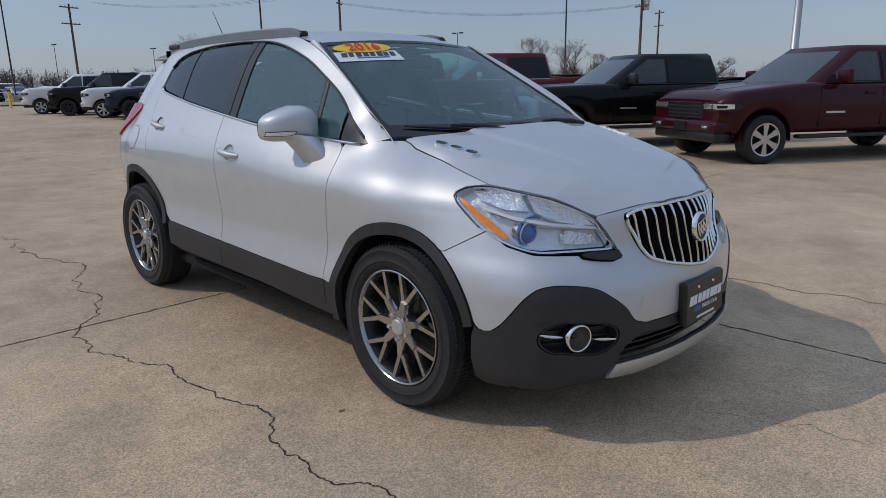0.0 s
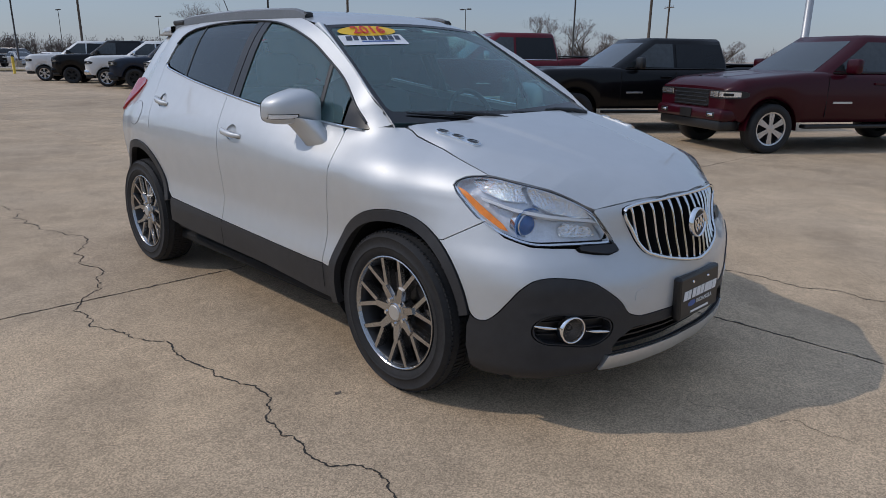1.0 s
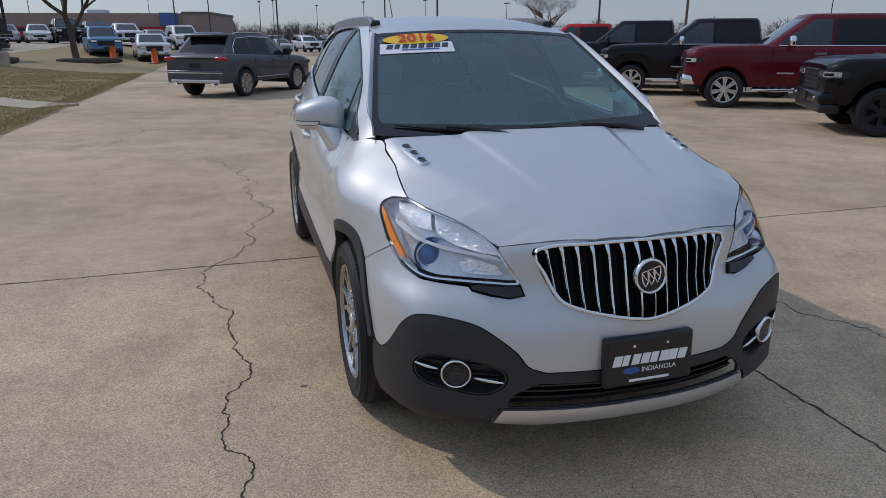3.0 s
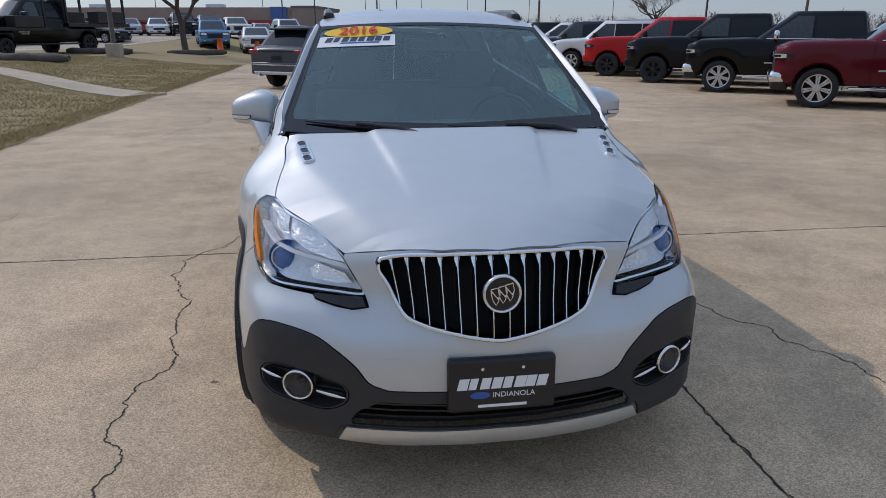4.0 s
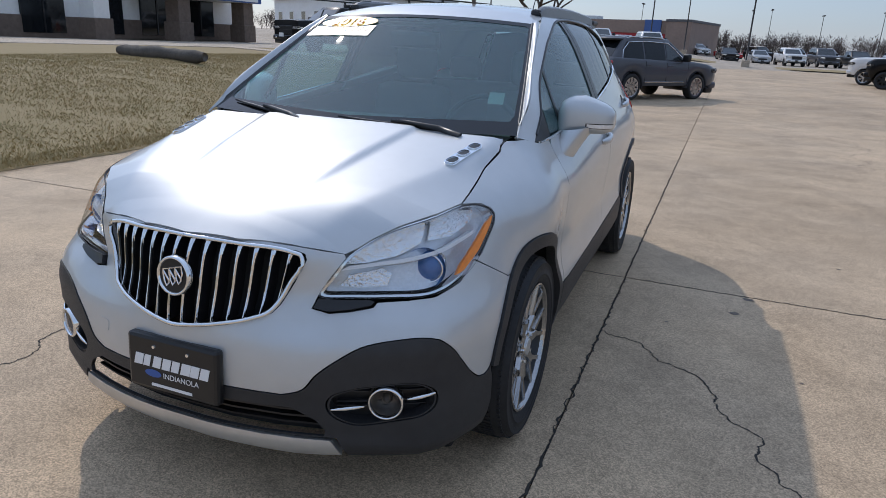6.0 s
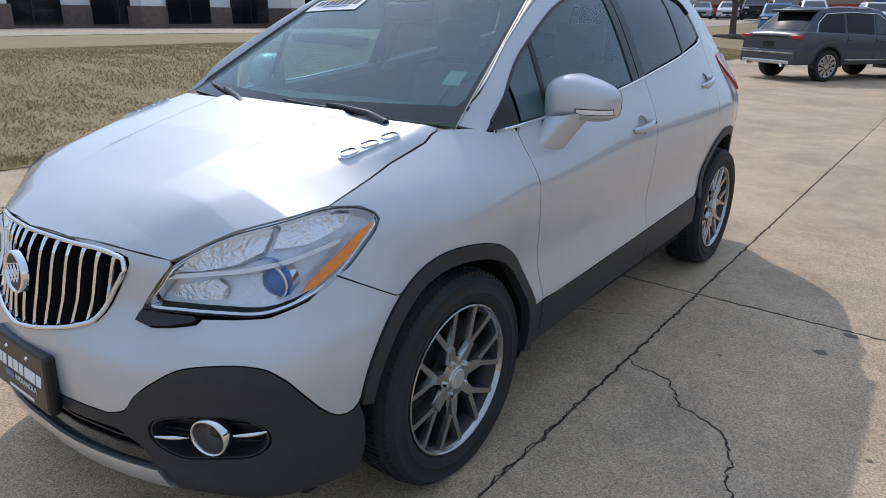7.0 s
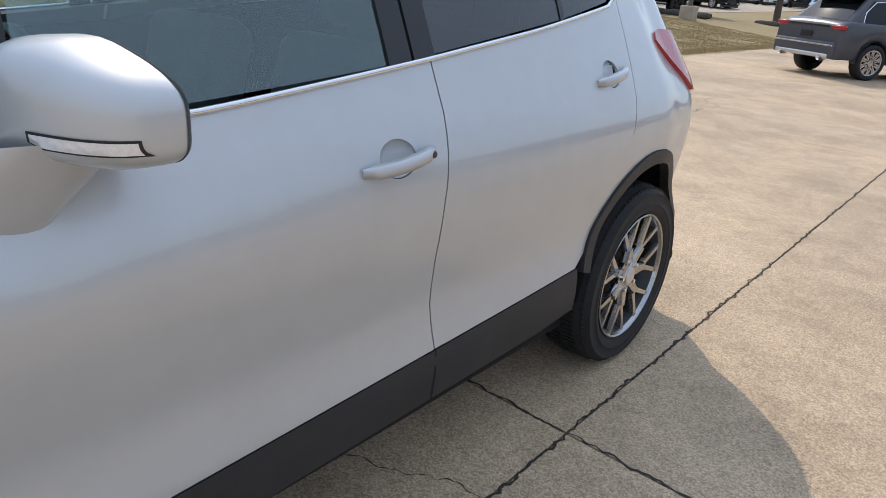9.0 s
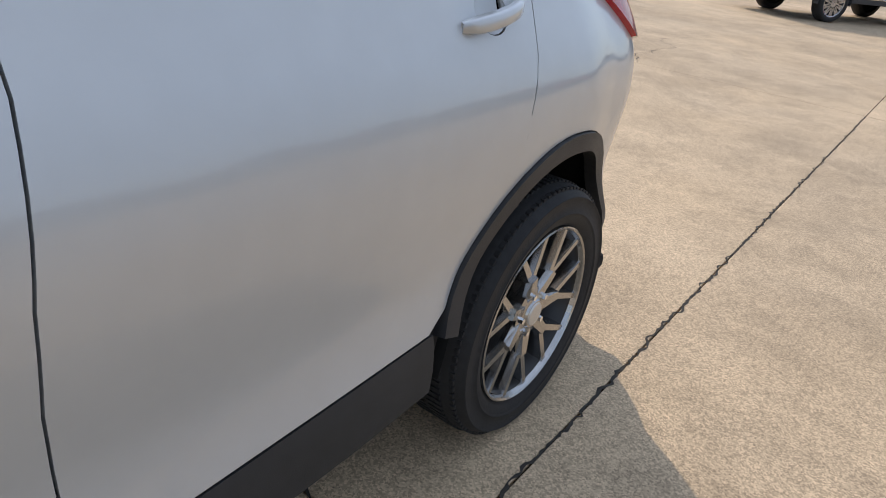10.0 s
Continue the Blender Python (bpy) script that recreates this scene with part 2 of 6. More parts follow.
def tube(bm, points, radius, sides=8, cap=True):
    """A round bar along a line of points; radius may be one number or one per point."""
    pts = [Vector(p) for p in points]
    radii = radius if hasattr(radius, "__len__") else [radius] * len(pts)
    rings = []
    up = Vector((0, 0, 1))
    for i, p in enumerate(pts):
        d = (pts[min(i + 1, len(pts) - 1)] - pts[max(i - 1, 0)]).normalized()
        a = d.cross(up if abs(d.z) < .95 else Vector((1, 0, 0))).normalized()
        b = d.cross(a)
        rings.append([bm.verts.new(p + (a * math.cos(2 * math.pi * k / sides) + b * math.sin(2 * math.pi * k / sides)) * radii[i]) for k in range(sides)])
    for r, q in zip(rings, rings[1:]):
        for k in range(sides):
            bm.faces.new((r[k], r[(k + 1) % sides], q[(k + 1) % sides], q[k]))
    if cap:
        bm.faces.new(rings[0]), bm.faces.new(rings[-1][::-1])
    return bm


def lathe(bm, profile, sides=48, axis="x"):
    """Turns (radius, along) pairs round an axis."""
    rings = []
    for k in range(sides):
        a = 2 * math.pi * k / sides
        rings.append([bm.verts.new((h, r * math.cos(a), r * math.sin(a)) if axis == "x" else (r * math.cos(a), r * math.sin(a), h)) for r, h in profile])
    for k in range(sides):
        p, q = rings[k], rings[(k + 1) % sides]
        for j in range(len(profile) - 1):
            bm.faces.new((p[j], q[j], q[j + 1], p[j + 1]))
    return bm


def loft(rows, close=False):
    """Verts and faces of a sheet through rows of points."""
    verts = [tuple(p) for r in rows for p in r]
    n = len(rows[0])
    faces = [(i * n + j, i * n + (j + 1) % n, (i + 1) * n + (j + 1) % n, (i + 1) * n + j)
             for i in range(len(rows) - 1) for j in range(n if close else n - 1)]
    return verts, faces


def spline(points, count):
    """An open smooth line through points."""
    p = np.array(points, float)
    d = np.r_[0, np.cumsum(np.linalg.norm(np.diff(p, axis=0), axis=1))]
    return np.stack([curve(d, p[:, k], np.linspace(0, d[-1], count)) for k in range(p.shape[1])], 1)


# ---- sheets cut out of a curved skin ----
def inset(loop, d):
    """A closed outline moved inwards by d."""
    p = np.array(loop, float)
    area = np.sum(p[:, 0] * np.roll(p[:, 1], -1) - np.roll(p[:, 0], -1) * p[:, 1])
    e = np.roll(p, -1, 0) - p
    e /= np.maximum(np.linalg.norm(e, axis=1, keepdims=True), 1e-9)
    n = np.stack([-e[:, 1], e[:, 0]], 1) * np.sign(area)
    m = n + np.roll(n, 1, 0)
    m /= np.maximum(np.sum(m * n, axis=1, keepdims=True), .35)
    return p + m * d


def sheet(name, loops, skin, mat, parent, label="", step=.04, gap=.0014, flange=.012, lift=0.0, back=0.0):
    """A panel: outlines (the first round, the others holes) on the skin's two coordinates, with edges turned in by the flange. back: thickness of a closed sheet."""

    loops = [inset(q, gap if k == 0 else -gap) for k, q in enumerate(loops)]
    flat = [Vector((u, v, 0)) for q in loops for u, v in q]
    bm = bmesh.new()
    vs = [bm.verts.new(c) for c in flat]
    for t in tessellate([[Vector((u, v, 0)) for u, v in q] for q in loops]):
        try:
            bm.faces.new([vs[i] for i in t])
        except ValueError:
            pass
    lo = np.min([list(c)[:2] for c in flat], 0)
    hi = np.max([list(c)[:2] for c in flat], 0)
    for k in range(2):
        for c in np.arange(math.ceil(lo[k] / step) * step, hi[k], step):
            bmesh.ops.bisect_plane(bm, geom=bm.verts[:] + bm.edges[:] + bm.faces[:], plane_co=(c, c, 0), plane_no=(1 - k, k, 0), dist=1e-6)
    bm.verts.index_update()
    uv = np.array([v.co[:2] for v in bm.verts])
    faces = [[v.index for v in f.verts] for f in bm.faces]
    rim = [(e.verts[0].index, e.verts[1].index, [v.index for v in e.link_faces[0].verts]) for e in bm.edges if len(e.link_faces) == 1]
    bm.free()
    p = skin(uv[:, 0], uv[:, 1])
    h = 2e-3
    n = np.cross(skin(uv[:, 0] + h, uv[:, 1]) - skin(uv[:, 0] - h, uv[:, 1]), skin(uv[:, 0], uv[:, 1] + h) - skin(uv[:, 0], uv[:, 1] - h))
    n /= np.maximum(np.linalg.norm(n, axis=1, keepdims=True), 1e-12)
    n *= np.sign(np.sum(n * (p - np.array((0, 1.2, .6))), axis=1, keepdims=True))
    p = p + n * lift
    good = []
    for f in faces:
        q = p[f]
        a = np.sum(np.cross(q, np.roll(q, -1, 0)), 0)
        good.append(f if np.dot(a, n[f[0]]) >= 0 else f[::-1])
    verts, norms = list(p), list(n)
    depth = back or flange
    if depth:
        for a, b, host in rim:
            d = p[b] - p[a]
            side = np.cross(d, n[a])
            side /= max(np.linalg.norm(side), 1e-9)
            if np.dot(side, np.mean(p[host], 0) - p[a]) > 0:
                side, a, b = -side, b, a
            k = len(verts)
            verts += [p[a], p[b], p[b] - n[b] * depth, p[a] - n[a] * depth]
            norms += [side] * 4
            good.append((k, k + 1, k + 2, k + 3) if np.dot(np.cross(verts[k + 1] - verts[k], verts[k + 2] - verts[k]), side) > 0 else (k + 3, k + 2, k + 1, k))
    return mesh_part(name, verts, [tuple(f) for f in good], mat, parent, label, norms)


def s_of(y, x=.845):
    """The skin's first coordinate at a station along the car."""
    y = np.asarray(y, float)
    return np.where(y < .3, np.arctan2(x, .3 - y) * 2 / np.pi, np.where(y < 2.6, y + .7, 3.3 + 1 - np.arctan2(x, np.maximum(y - 2.6, 1e-6)) * 2 / np.pi))


def flank(points, side=1):
    """Outline points of (station, height) on the skin of one flank."""
    return [(side * float(s_of(y)), z) for y, z in points]


def rounded(points, n=64):
    """A closed outline made smooth."""
    p = np.array(points, float)
    d = np.linalg.norm(np.roll(p, -1, 0) - p, axis=1)
    t = np.r_[0, np.cumsum(d)]
    ext_t = np.r_[t[:-1] - t[-1], t[:-1], t[:-1] + t[-1]]
    ext = np.r_[p, p, p]
    at = np.linspace(0, t[-1], n, endpoint=False)
    return [tuple(q) for q in np.stack([curve(ext_t, ext[:, j], at) for j in range(2)], 1)]


def mirrored(half):
    """A closed outline from its right half, given from the middle's top round to the middle's bottom."""
    return list(half) + [(-u, v) for u, v in half[::-1] if abs(u) > 1e-6]


def strip(name, a, b, mat, parent, label="", bulge=.0, across=7, centre=(0, 1.4, .7)):
    """A rounded sheet between two lines of points."""
    a, b = np.array(a), np.array(b)
    rows = []
    for k in range(across):
        f = k / (across - 1)
        q = a * (1 - f) + b * f
        out = q - np.array(centre)
        out /= np.linalg.norm(out, axis=1, keepdims=True)
        rows.append(q + out * bulge * 4 * f * (1 - f))
    v, f = loft(rows)
    bm = bmesh.new()
    vs = [bm.verts.new(p) for p in v]
    for q in f:
        bm.faces.new([vs[i] for i in q])
    bmesh.ops.recalc_face_normals(bm, faces=bm.faces[:])
    return part(name, bm, mat, parent, label, smooth=True)


def lettering(name, text, size, mat, parent, m, label="", bold=.0, shear=0.0):
    """Raised text in the built-in font, its middle at m."""
    c = bpy.data.curves.new(name, "FONT")
    c.body, c.size, c.align_x, c.align_y, c.extrude, c.offset, c.shear = text, size, "CENTER", "CENTER", .0006, bold, shear
    tmp = new(name, c)
    me = bpy.data.meshes.new_from_object(tmp.evaluated_get(bpy.context.evaluated_depsgraph_get()))
    bpy.data.objects.remove(tmp)
    me.transform(m)
    me.materials.clear()
    me.materials.append(mat)
    ob = new(name, me)
    ob.parent = parent
    return tagged(ob, label)


# ---- the silver crossover ----
def arch_line(centre, height, radius, a0, a1, n=24):
    """(station, height) points along a wheel arch, from angle a0 to a1 in degrees; 0 points aft."""
    long = lambda c: c * (1.08 if centre == RAX and c > 0 else 1.0)
    return [(centre + radius * long(math.cos(radians(a))), height + radius * math.sin(radians(a))) for a in np.linspace(a0, a1, n)]


def wheel(name, radius, width, rim_r, spokes, mat, parent, m, style="split", tread=True):
    """A wheel that faces +x, its hub at the origin of m."""
    root = new(name)
    root.parent, root.matrix_basis = parent, m
    bm = bmesh.new()
    w = width / 2
    r0 = rim_r + .004
    lathe(bm, [(r0, -w + .02), (r0 + .02, -w + .004), (radius * .86, -w), (radius - .018, -w + .012), (radius - .003, -w + .035),
               (radius, 0), (radius - .003, w - .035), (radius - .018, w - .012), (radius * .935, w - .005), (radius * .93, w - .001), (radius * .925, w - .0035), (radius * .86, w - .001), (radius * .815, w - .0015), (radius * .81, w + .0012), (radius * .805, w - .002), (r0 + .03, w - .003), (r0 + .012, w - .008), (r0, w - .02)], 72)
    part("tyre", bm, RUBBER, root, smooth=True)
    if tread:
        bm = bmesh.new()
        for k in range(100):
            a = 2 * math.pi * k / 100
            for x0, x1 in ((-w + .022, -w + .05), (-w + .056, -.006), (.006, w - .056), (w - .05, w - .022)):
                r1 = radius + (.001 if abs(x0 + x1) < .1 else -.006)
                q = pose(0, 0, 0, math.degrees(a))
                box(bm, x0, x1, -.0065, .0065, r1 - .006, r1 + .002, 0, q)
        part("tread", bm, RUBBER, root)
    bm = bmesh.new()
    lathe(bm, [(rim_r - .012, -w + .03), (rim_r + .006, w - .022), (rim_r + .004, w - .010), (rim_r, w - .008), (rim_r - .004, w - .012), (rim_r - .009, w - .024)], 64)
    # barrel coloured black for the shade behind the spokes
    barrel = lathe(bmesh.new(), [(rim_r - .010, w - .024), (rim_r - .016, w - .03), (rim_r - .03, -w + .03)], 48)
    part("rim_barrel", barrel, BLACK, root, "inner barrel blackened as shade", smooth=True)
    face = w - .03
    rh = rim_r * .30
    for k in range(spokes):
        a = 360 * k / spokes + 90

        def bar(t0, r_in, t1, r_out, w_in, w_out):
            pts = []
            for t, r, ww, zz in ((t0, r_in, w_in, .002), (t1, r_out, w_out, .012)):
                c = Vector((0, math.cos(t) * r, math.sin(t) * r))
                side = Vector((0, -math.sin((t0 + t1) / 2), math.cos((t0 + t1) / 2))) * ww / 2
                pts.append((c - side, c + side, zz))
            (p0, p1, z0), (q0, q1, z1) = pts
            v = []
            for p, zz, dx in ((p0, z0, 0), (p1, z0, 0), (q1, z1, 0), (q0, z1, 0)):
                v.append(bm.verts.new((face - .016 + zz * .9, p.y * 1.0, p.z * 1.0)))
            top = []
            for p, o, zz in ((p0, p1, z0), (p1, p0, z0), (q1, q0, z1), (q0, q1, z1)):
                c = p * .86 + o * .14
                top.append(bm.verts.new((face + zz, c.y, c.z)))
            low = [bm.verts.new((face - .045 + zz, p.y, p.z)) for p, zz in ((p0, z0), (p1, z0), (q1, z1), (q0, z1))]
            bm.faces.new(top)
            for i in range(4):
                j = (i + 1) % 4
                bm.faces.new((v[i], v[j], top[j], top[i]))
                bm.faces.new((low[i], low[j], v[j], v[i]))
        t = radians(a)
        if style == "split":
            span = math.pi / spokes
            bar(t, rh * .7, t, rim_r * .50, .050, .034)
            bar(t, rim_r * .44, t + span * .52, rim_r - .004, .028, .023)
            bar(t, rim_r * .44, t - span * .52, rim_r - .004, .028, .023)
        else:
            bar(t, rh * .8, t, rim_r - .006, .05, .036)
    lathe(bm, [(.0005, face + .010), (rh * .52, face + .010), (rh * .58, face + .004), (rh, face - .002), (rh * 1.05, face - .045)], 32)
    bmesh.ops.recalc_face_normals(bm, faces=bm.faces[:])
    part("rim", bm, mat, root)
    bm = lathe(bmesh.new(), [(.0005, face + .013), (rh * .42, face + .013), (rh * .47, face + .009)], 24)
    part("hub_cap", bm, SATIN, root)
    for k in range(5):
        bm = bmesh.new()
        t = 2 * math.pi * k / 5 + .3
        bmesh.ops.create_cone(bm, cap_ends=True, segments=6, radius1=.010, radius2=.008, depth=.016,
                              matrix=Matrix.Translation((face + .004, math.cos(t) * rh * .78, math.sin(t) * rh * .78)) @ pose(0, 0, 0, 0, 90, 0))
        part("wheel_nut", bm, CHROME, root)
    bm = lathe(bmesh.new(), [(.02, face - .07), (rim_r * .68, face - .07), (rim_r * .68, face - .09), (.02, face - .09)], 40)
    box(bm, face - .12, face - .055, rim_r * .45, rim_r * .75, -.07, .07, .01)
    part("brake_disc", bm, STEEL, root)
    # near-black disc added to close the wheel, as the shade inside it
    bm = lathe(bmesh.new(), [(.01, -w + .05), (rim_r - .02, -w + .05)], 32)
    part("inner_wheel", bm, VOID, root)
    return root


car = thing("crossover_car", "silver compact crossover with dark lower cladding, parked on the concrete", "car")
FAX, FAZ, FAR = 0.0, .335, .435
RAX, RAZ, RAR = 2.556, .350, .462
belt_y = [.26, .43, .9, 1.45, 1.9, 2.35, 2.42]
belt_z = [1.045, 1.052, 1.082, 1.142, 1.197, 1.262, 1.29]
top_y = [.26, .5, .71, .85, 1.0, 1.22, 1.54, 1.78, 2.1, 2.25, 2.34, 2.39, 2.42]
top_z = [1.05, 1.232, 1.345, 1.41, 1.46, 1.51, 1.533, 1.533, 1.515, 1.492, 1.455, 1.395, 1.30]
rail_y = [.16, .42, .62, .80, 1.0, 1.25, 1.6, 2.0, 2.4, 2.7]
rail_z = [1.075, 1.25, 1.362, 1.45, 1.515, 1.553, 1.568, 1.568, 1.558, 1.545]
belt = lambda y: float(np.interp(y, belt_y, belt_z))
lid = lambda y: float(curve(top_y, top_z, y))
eave = lambda y: float(curve(rail_y, rail_z, y))
door_seam = [(.475, .45), (.462, .56), (.448, .70), (.43, .80), (.415, .92), (.412, 1.03), (.43, 1.052)]
mid_seam = [(1.42, .482), (1.412, .60), (1.410, .72), (1.418, .85), (1.436, .96), (1.450, 1.04), (1.453, 1.143)]
aft_seam = [(2.325, .815), (2.34, .90), (2.38, 1.0), (2.41, 1.10), (2.425, 1.20), (2.435, 1.29)]
sill = lambda y: .447 + .036 * (y - .47)

# bumper, lamps and grille openings, as (skin coordinate, height)
grille_half = [(0, .850), (.10, .845), (.198, .831), (.213, .823), (.216, .808), (.197, .742), (.176, .680), (.163, .656), (.14, .640), (.08, .614), (.03, .599), (0, .594)]
lamp_line = rounded([(.237, .702), (.258, .76), (.282, .812), (.325, .855), (.375, .888), (.45, .915), (.515, .930), (.57, .922), (.597, .905), (.603, .892), (.593, .866),
             (.565, .825), (.54, .79), (.48, .735), (.43, .712), (.365, .705), (.30, .701)], 72)
lid_line = [(.229, .671), (.237, .699), (.28, .698), (.322, .700), (.331, .694), (.325, .684), (.29, .671), (.255, .663)]
clad_top = [(0, .432), (.09, .430), (.185, .427), (.212, .442), (.24, .498), (.275, .548), (.31, .585), (.36, .605), (.40, .611), (.425, .603), (.445, .578),
            (.475, .51), (.50, .455), (.518, .432), (.535, .430), (.548, .448)]
clad_top = clad_top[:2] + [tuple(q) for q in spline(clad_top[2:], 40)]
front_arch = [(float(s_of(y)), z) for y, z in arch_line(FAX, FAZ, FAR, 180 - 17, 180 - 55, 14)]
upper = [(0, .862), (.10, .857), (.205, .842), (.28, .824), (.282, .812), (.258, .76), (.237, .704), (.228, .671), (.255, .662), (.29, .670), (.326, .683), (.333, .695), (.374, .701),
         (.43, .708), (.48, .732), (.52, .781), (.57, .738), (.622, .693)]
low_rev = clad_top[::-1]
bumper_half = upper + front_arch[::-1] + low_rev
sheet("front_bumper", [mirrored(bumper_half), mirrored(grille_half)], body, SILVER, car, "silver painted bumper cover", step=.035)

fog_hole = rounded([(.255, .405), (.262, .432), (.29, .455), (.33, .468), (.40, .472), (.418, .455), (.427, .43), (.422, .39), (.405, .37), (.37, .358), (.29, .345), (.262, .372)], 48)
intake = [(0, .388), (.20, .386), (.238, .350), (.252, .318), (.25, .302), (0, .302)]
skirt = ([(0, .430)] + clad_top[1:] + [(.556, .40), (.557, .32), (.545, .235), (.52, .212), (.44, .218), (.36, .222), (.288, .230), (.27, .296), (0, .297)])
sheet("front_skirt", [mirrored(skirt), mirrored(intake), fog_hole, [(-u, v) for u, v in fog_hole]], body, PLASTIC, car, "dark grey grained plastic skirt", step=.04, lift=.003)
sheet("skid_trim", [mirrored([(0, .293), (.262, .291), (.281, .240), (.20, .226), (.12, .236), (0, .232)])], body, SATIN, car, "satin silver trim", step=.05, lift=.008, flange=.03)
deep = lambda d: (lambda s, z: body(s, z) - np.stack([np.sign(s) * np.sin(np.abs(s) * np.pi / 2), -np.cos(np.abs(s) * np.pi / 2), 0 * z], -1) * d)
# plain near-black backing that paints the recess's shade behind the slats
sheet("intake_mesh", [mirrored([(0, .40), (.27, .40), (.27, .29), (0, .29)])], deep(.05), VOID, car, step=.08, flange=0)
for z in (.325, .348, .368):
    sheet("intake_slat", [mirrored([(0, z + .005), (.245, z + .005), (.245, z - .004), (0, z - .004)])], deep(.02), BLACK, car, step=.09, flange=.03)
for sgn in (1, -1):
    sheet("fog_recess", [[(sgn * u, v) for u, v in inset(fog_hole, -.006)]], deep(.045), BLACK, car, step=.06, flange=0)
    sheet("fog_bezel_wall", [[(sgn * u, v) for u, v in fog_hole], [(sgn * u, v) for u, v in inset(fog_hole, .006)]], deep(.0), PLASTIC, car, step=.06, flange=.046)
    for z in (.385, .40, .432, .447):
        sheet("fog_slat", [[(sgn * .268, z + .003), (sgn * .415, z + .003 + .008), (sgn * .415, z + .005), (sgn * .268, z - .003)]], deep(.03), PLASTIC, car, step=.08, flange=.012)
    c = body(sgn * .347, .415)
    q = look(c, c + np.array((sgn * .35, -1, 0)))
    bm = bmesh.new()
    lathe(bm, [(.0435, -.008), (.0445, .010), (.047, .0135), (.051, .010), (.053, -.02)], 40, "z")
    bmesh.ops.transform(bm, matrix=Matrix.Translation(c) @ Vector((sgn * .35, -1, -.02)).to_track_quat("Z", "Y").to_matrix().to_4x4(), verts=bm.verts[:])
    bmesh.ops.recalc_face_normals(bm, faces=bm.faces[:])
    fog = part("fog_lamp", bm, CHROME, car, "chrome ringed fog lamp", smooth=True)
    turn = Matrix.Translation(c) @ Vector((sgn * .35, -1, -.02)).to_track_quat("Z", "Y").to_matrix().to_4x4()
    bm = lathe(bmesh.new(), [(.0005, -.040), (.022, -.036), (.036, -.022), (.044, .0)], 28, "z")
    bmesh.ops.transform(bm, matrix=turn, verts=bm.verts[:])
    part("reflector", bm, STEEL, fog, smooth=True)
    bm = lathe(bmesh.new(), [(.0005, -.010), (.010, -.012), (.015, -.02), (.015, -.036)], 20, "z")
    bmesh.ops.transform(bm, matrix=turn, verts=bm.verts[:])
    part("bulb_lens", bm, BLACK, fog, smooth=True)
    bm = lathe(bmesh.new(), [(.0005, .011), (.02, .0105), (.044, .008)], 28, "z")
    bmesh.ops.reverse_faces(bm, faces=bm.faces[:])
    bmesh.ops.transform(bm, matrix=turn, verts=bm.verts[:])
    part("lens", bm, LENS, fog, smooth=True)
    for u0, v0, u1, v1 in ((.262, .388, .314, .402), (.380, .425, .424, .437)):
        bm = bmesh.new()
        tube(bm, [body(sgn * (u0 + (u1 - u0) * k / 4), v0 + (v1 - v0) * k / 4) * .999 for k in range(5)], [.003, .006, .007, .006, .004], 8)
        part("fog_lamp_bar", bm, CHROME, car, "chrome bar", smooth=True)

# grille
sheet("grille_back", [mirrored(inset(mirrored(grille_half), -.004)[:len(grille_half)])], deep(.055), VOID, car, step=.06, flange=0)
ring = mirrored(grille_half)
bm = bmesh.new()
loop = [body(u, v) + np.array((0, -.006, 0)) for u, v in inset(ring, .004)]
loop = spline(loop + loop[:1], 160)
tube(bm, loop, .0068, 8, cap=False)
part("grille_surround", bm, CHROME, car, "chrome grille surround", smooth=True)
for k in range(14):
    u = (k - 6.5) * .0292
    a = abs(u) * .93
    top = float(np.interp(a, [0, .10, .195, .217], [.846, .841, .825, .79]))
    bottom = float(np.interp(a, [0, .03, .08, .14, .163, .176, .197, .216], [.598, .603, .618, .644, .660, .684, .746, .80]))
    bm = bmesh.new()
    rows = []
    for j in range(13):
        f = j / 12
        z = top + (bottom - top) * f
        uu = u * (1.0 - .10 * f) * (1 if a > .02 else 1)
        wide = .0070 + .013 * max(0, 1 - f * 4.5) ** 1.3
        p = body(uu, z)
        o = np.array((-wide / 2, 0, 0))
        rows.append((p, o))
    q = lambda p, o, y: p + o + np.array((0, y, 0))
    v, f = loft([[q(p, o, .008), q(p, o, .004), q(p, o * .4, -.001), q(p, -o * .4, -.001), q(p, -o, .004), q(p, -o, .008)] for p, o in rows])
    chrome_bar = mesh_part("grille_bar", v, f, CHROME, car)
    v, f = loft([[q(p, o * .85, .007), q(p, o * .6, .05), q(p, -o * .6, .05), q(p, -o * .85, .007)] for p, o in rows])
    mesh_part("bar_fin", v, f, BLACK, chrome_bar)
face = Matrix.Translation((0, -.850, .738)) @ pose(0, 0, 0, 84, 0, 0)
bm = lathe(bmesh.new(), [(.047, -.012), (.050, .004), (.054, .007), (.058, .003), (.059, -.012)], 48, "z")
bmesh.ops.transform(bm, matrix=face, verts=bm.verts[:])
bmesh.ops.recalc_face_normals(bm, faces=bm.faces[:])
badge = part("badge", bm, CHROME, car, "round chrome badge with three shields", smooth=True)
bm = lathe(bmesh.new(), [(.0005, .0), (.049, .0)], 40, "z")
bmesh.ops.transform(bm, matrix=face, verts=bm.verts[:])
part("badge_back", bm, BLACK, badge)
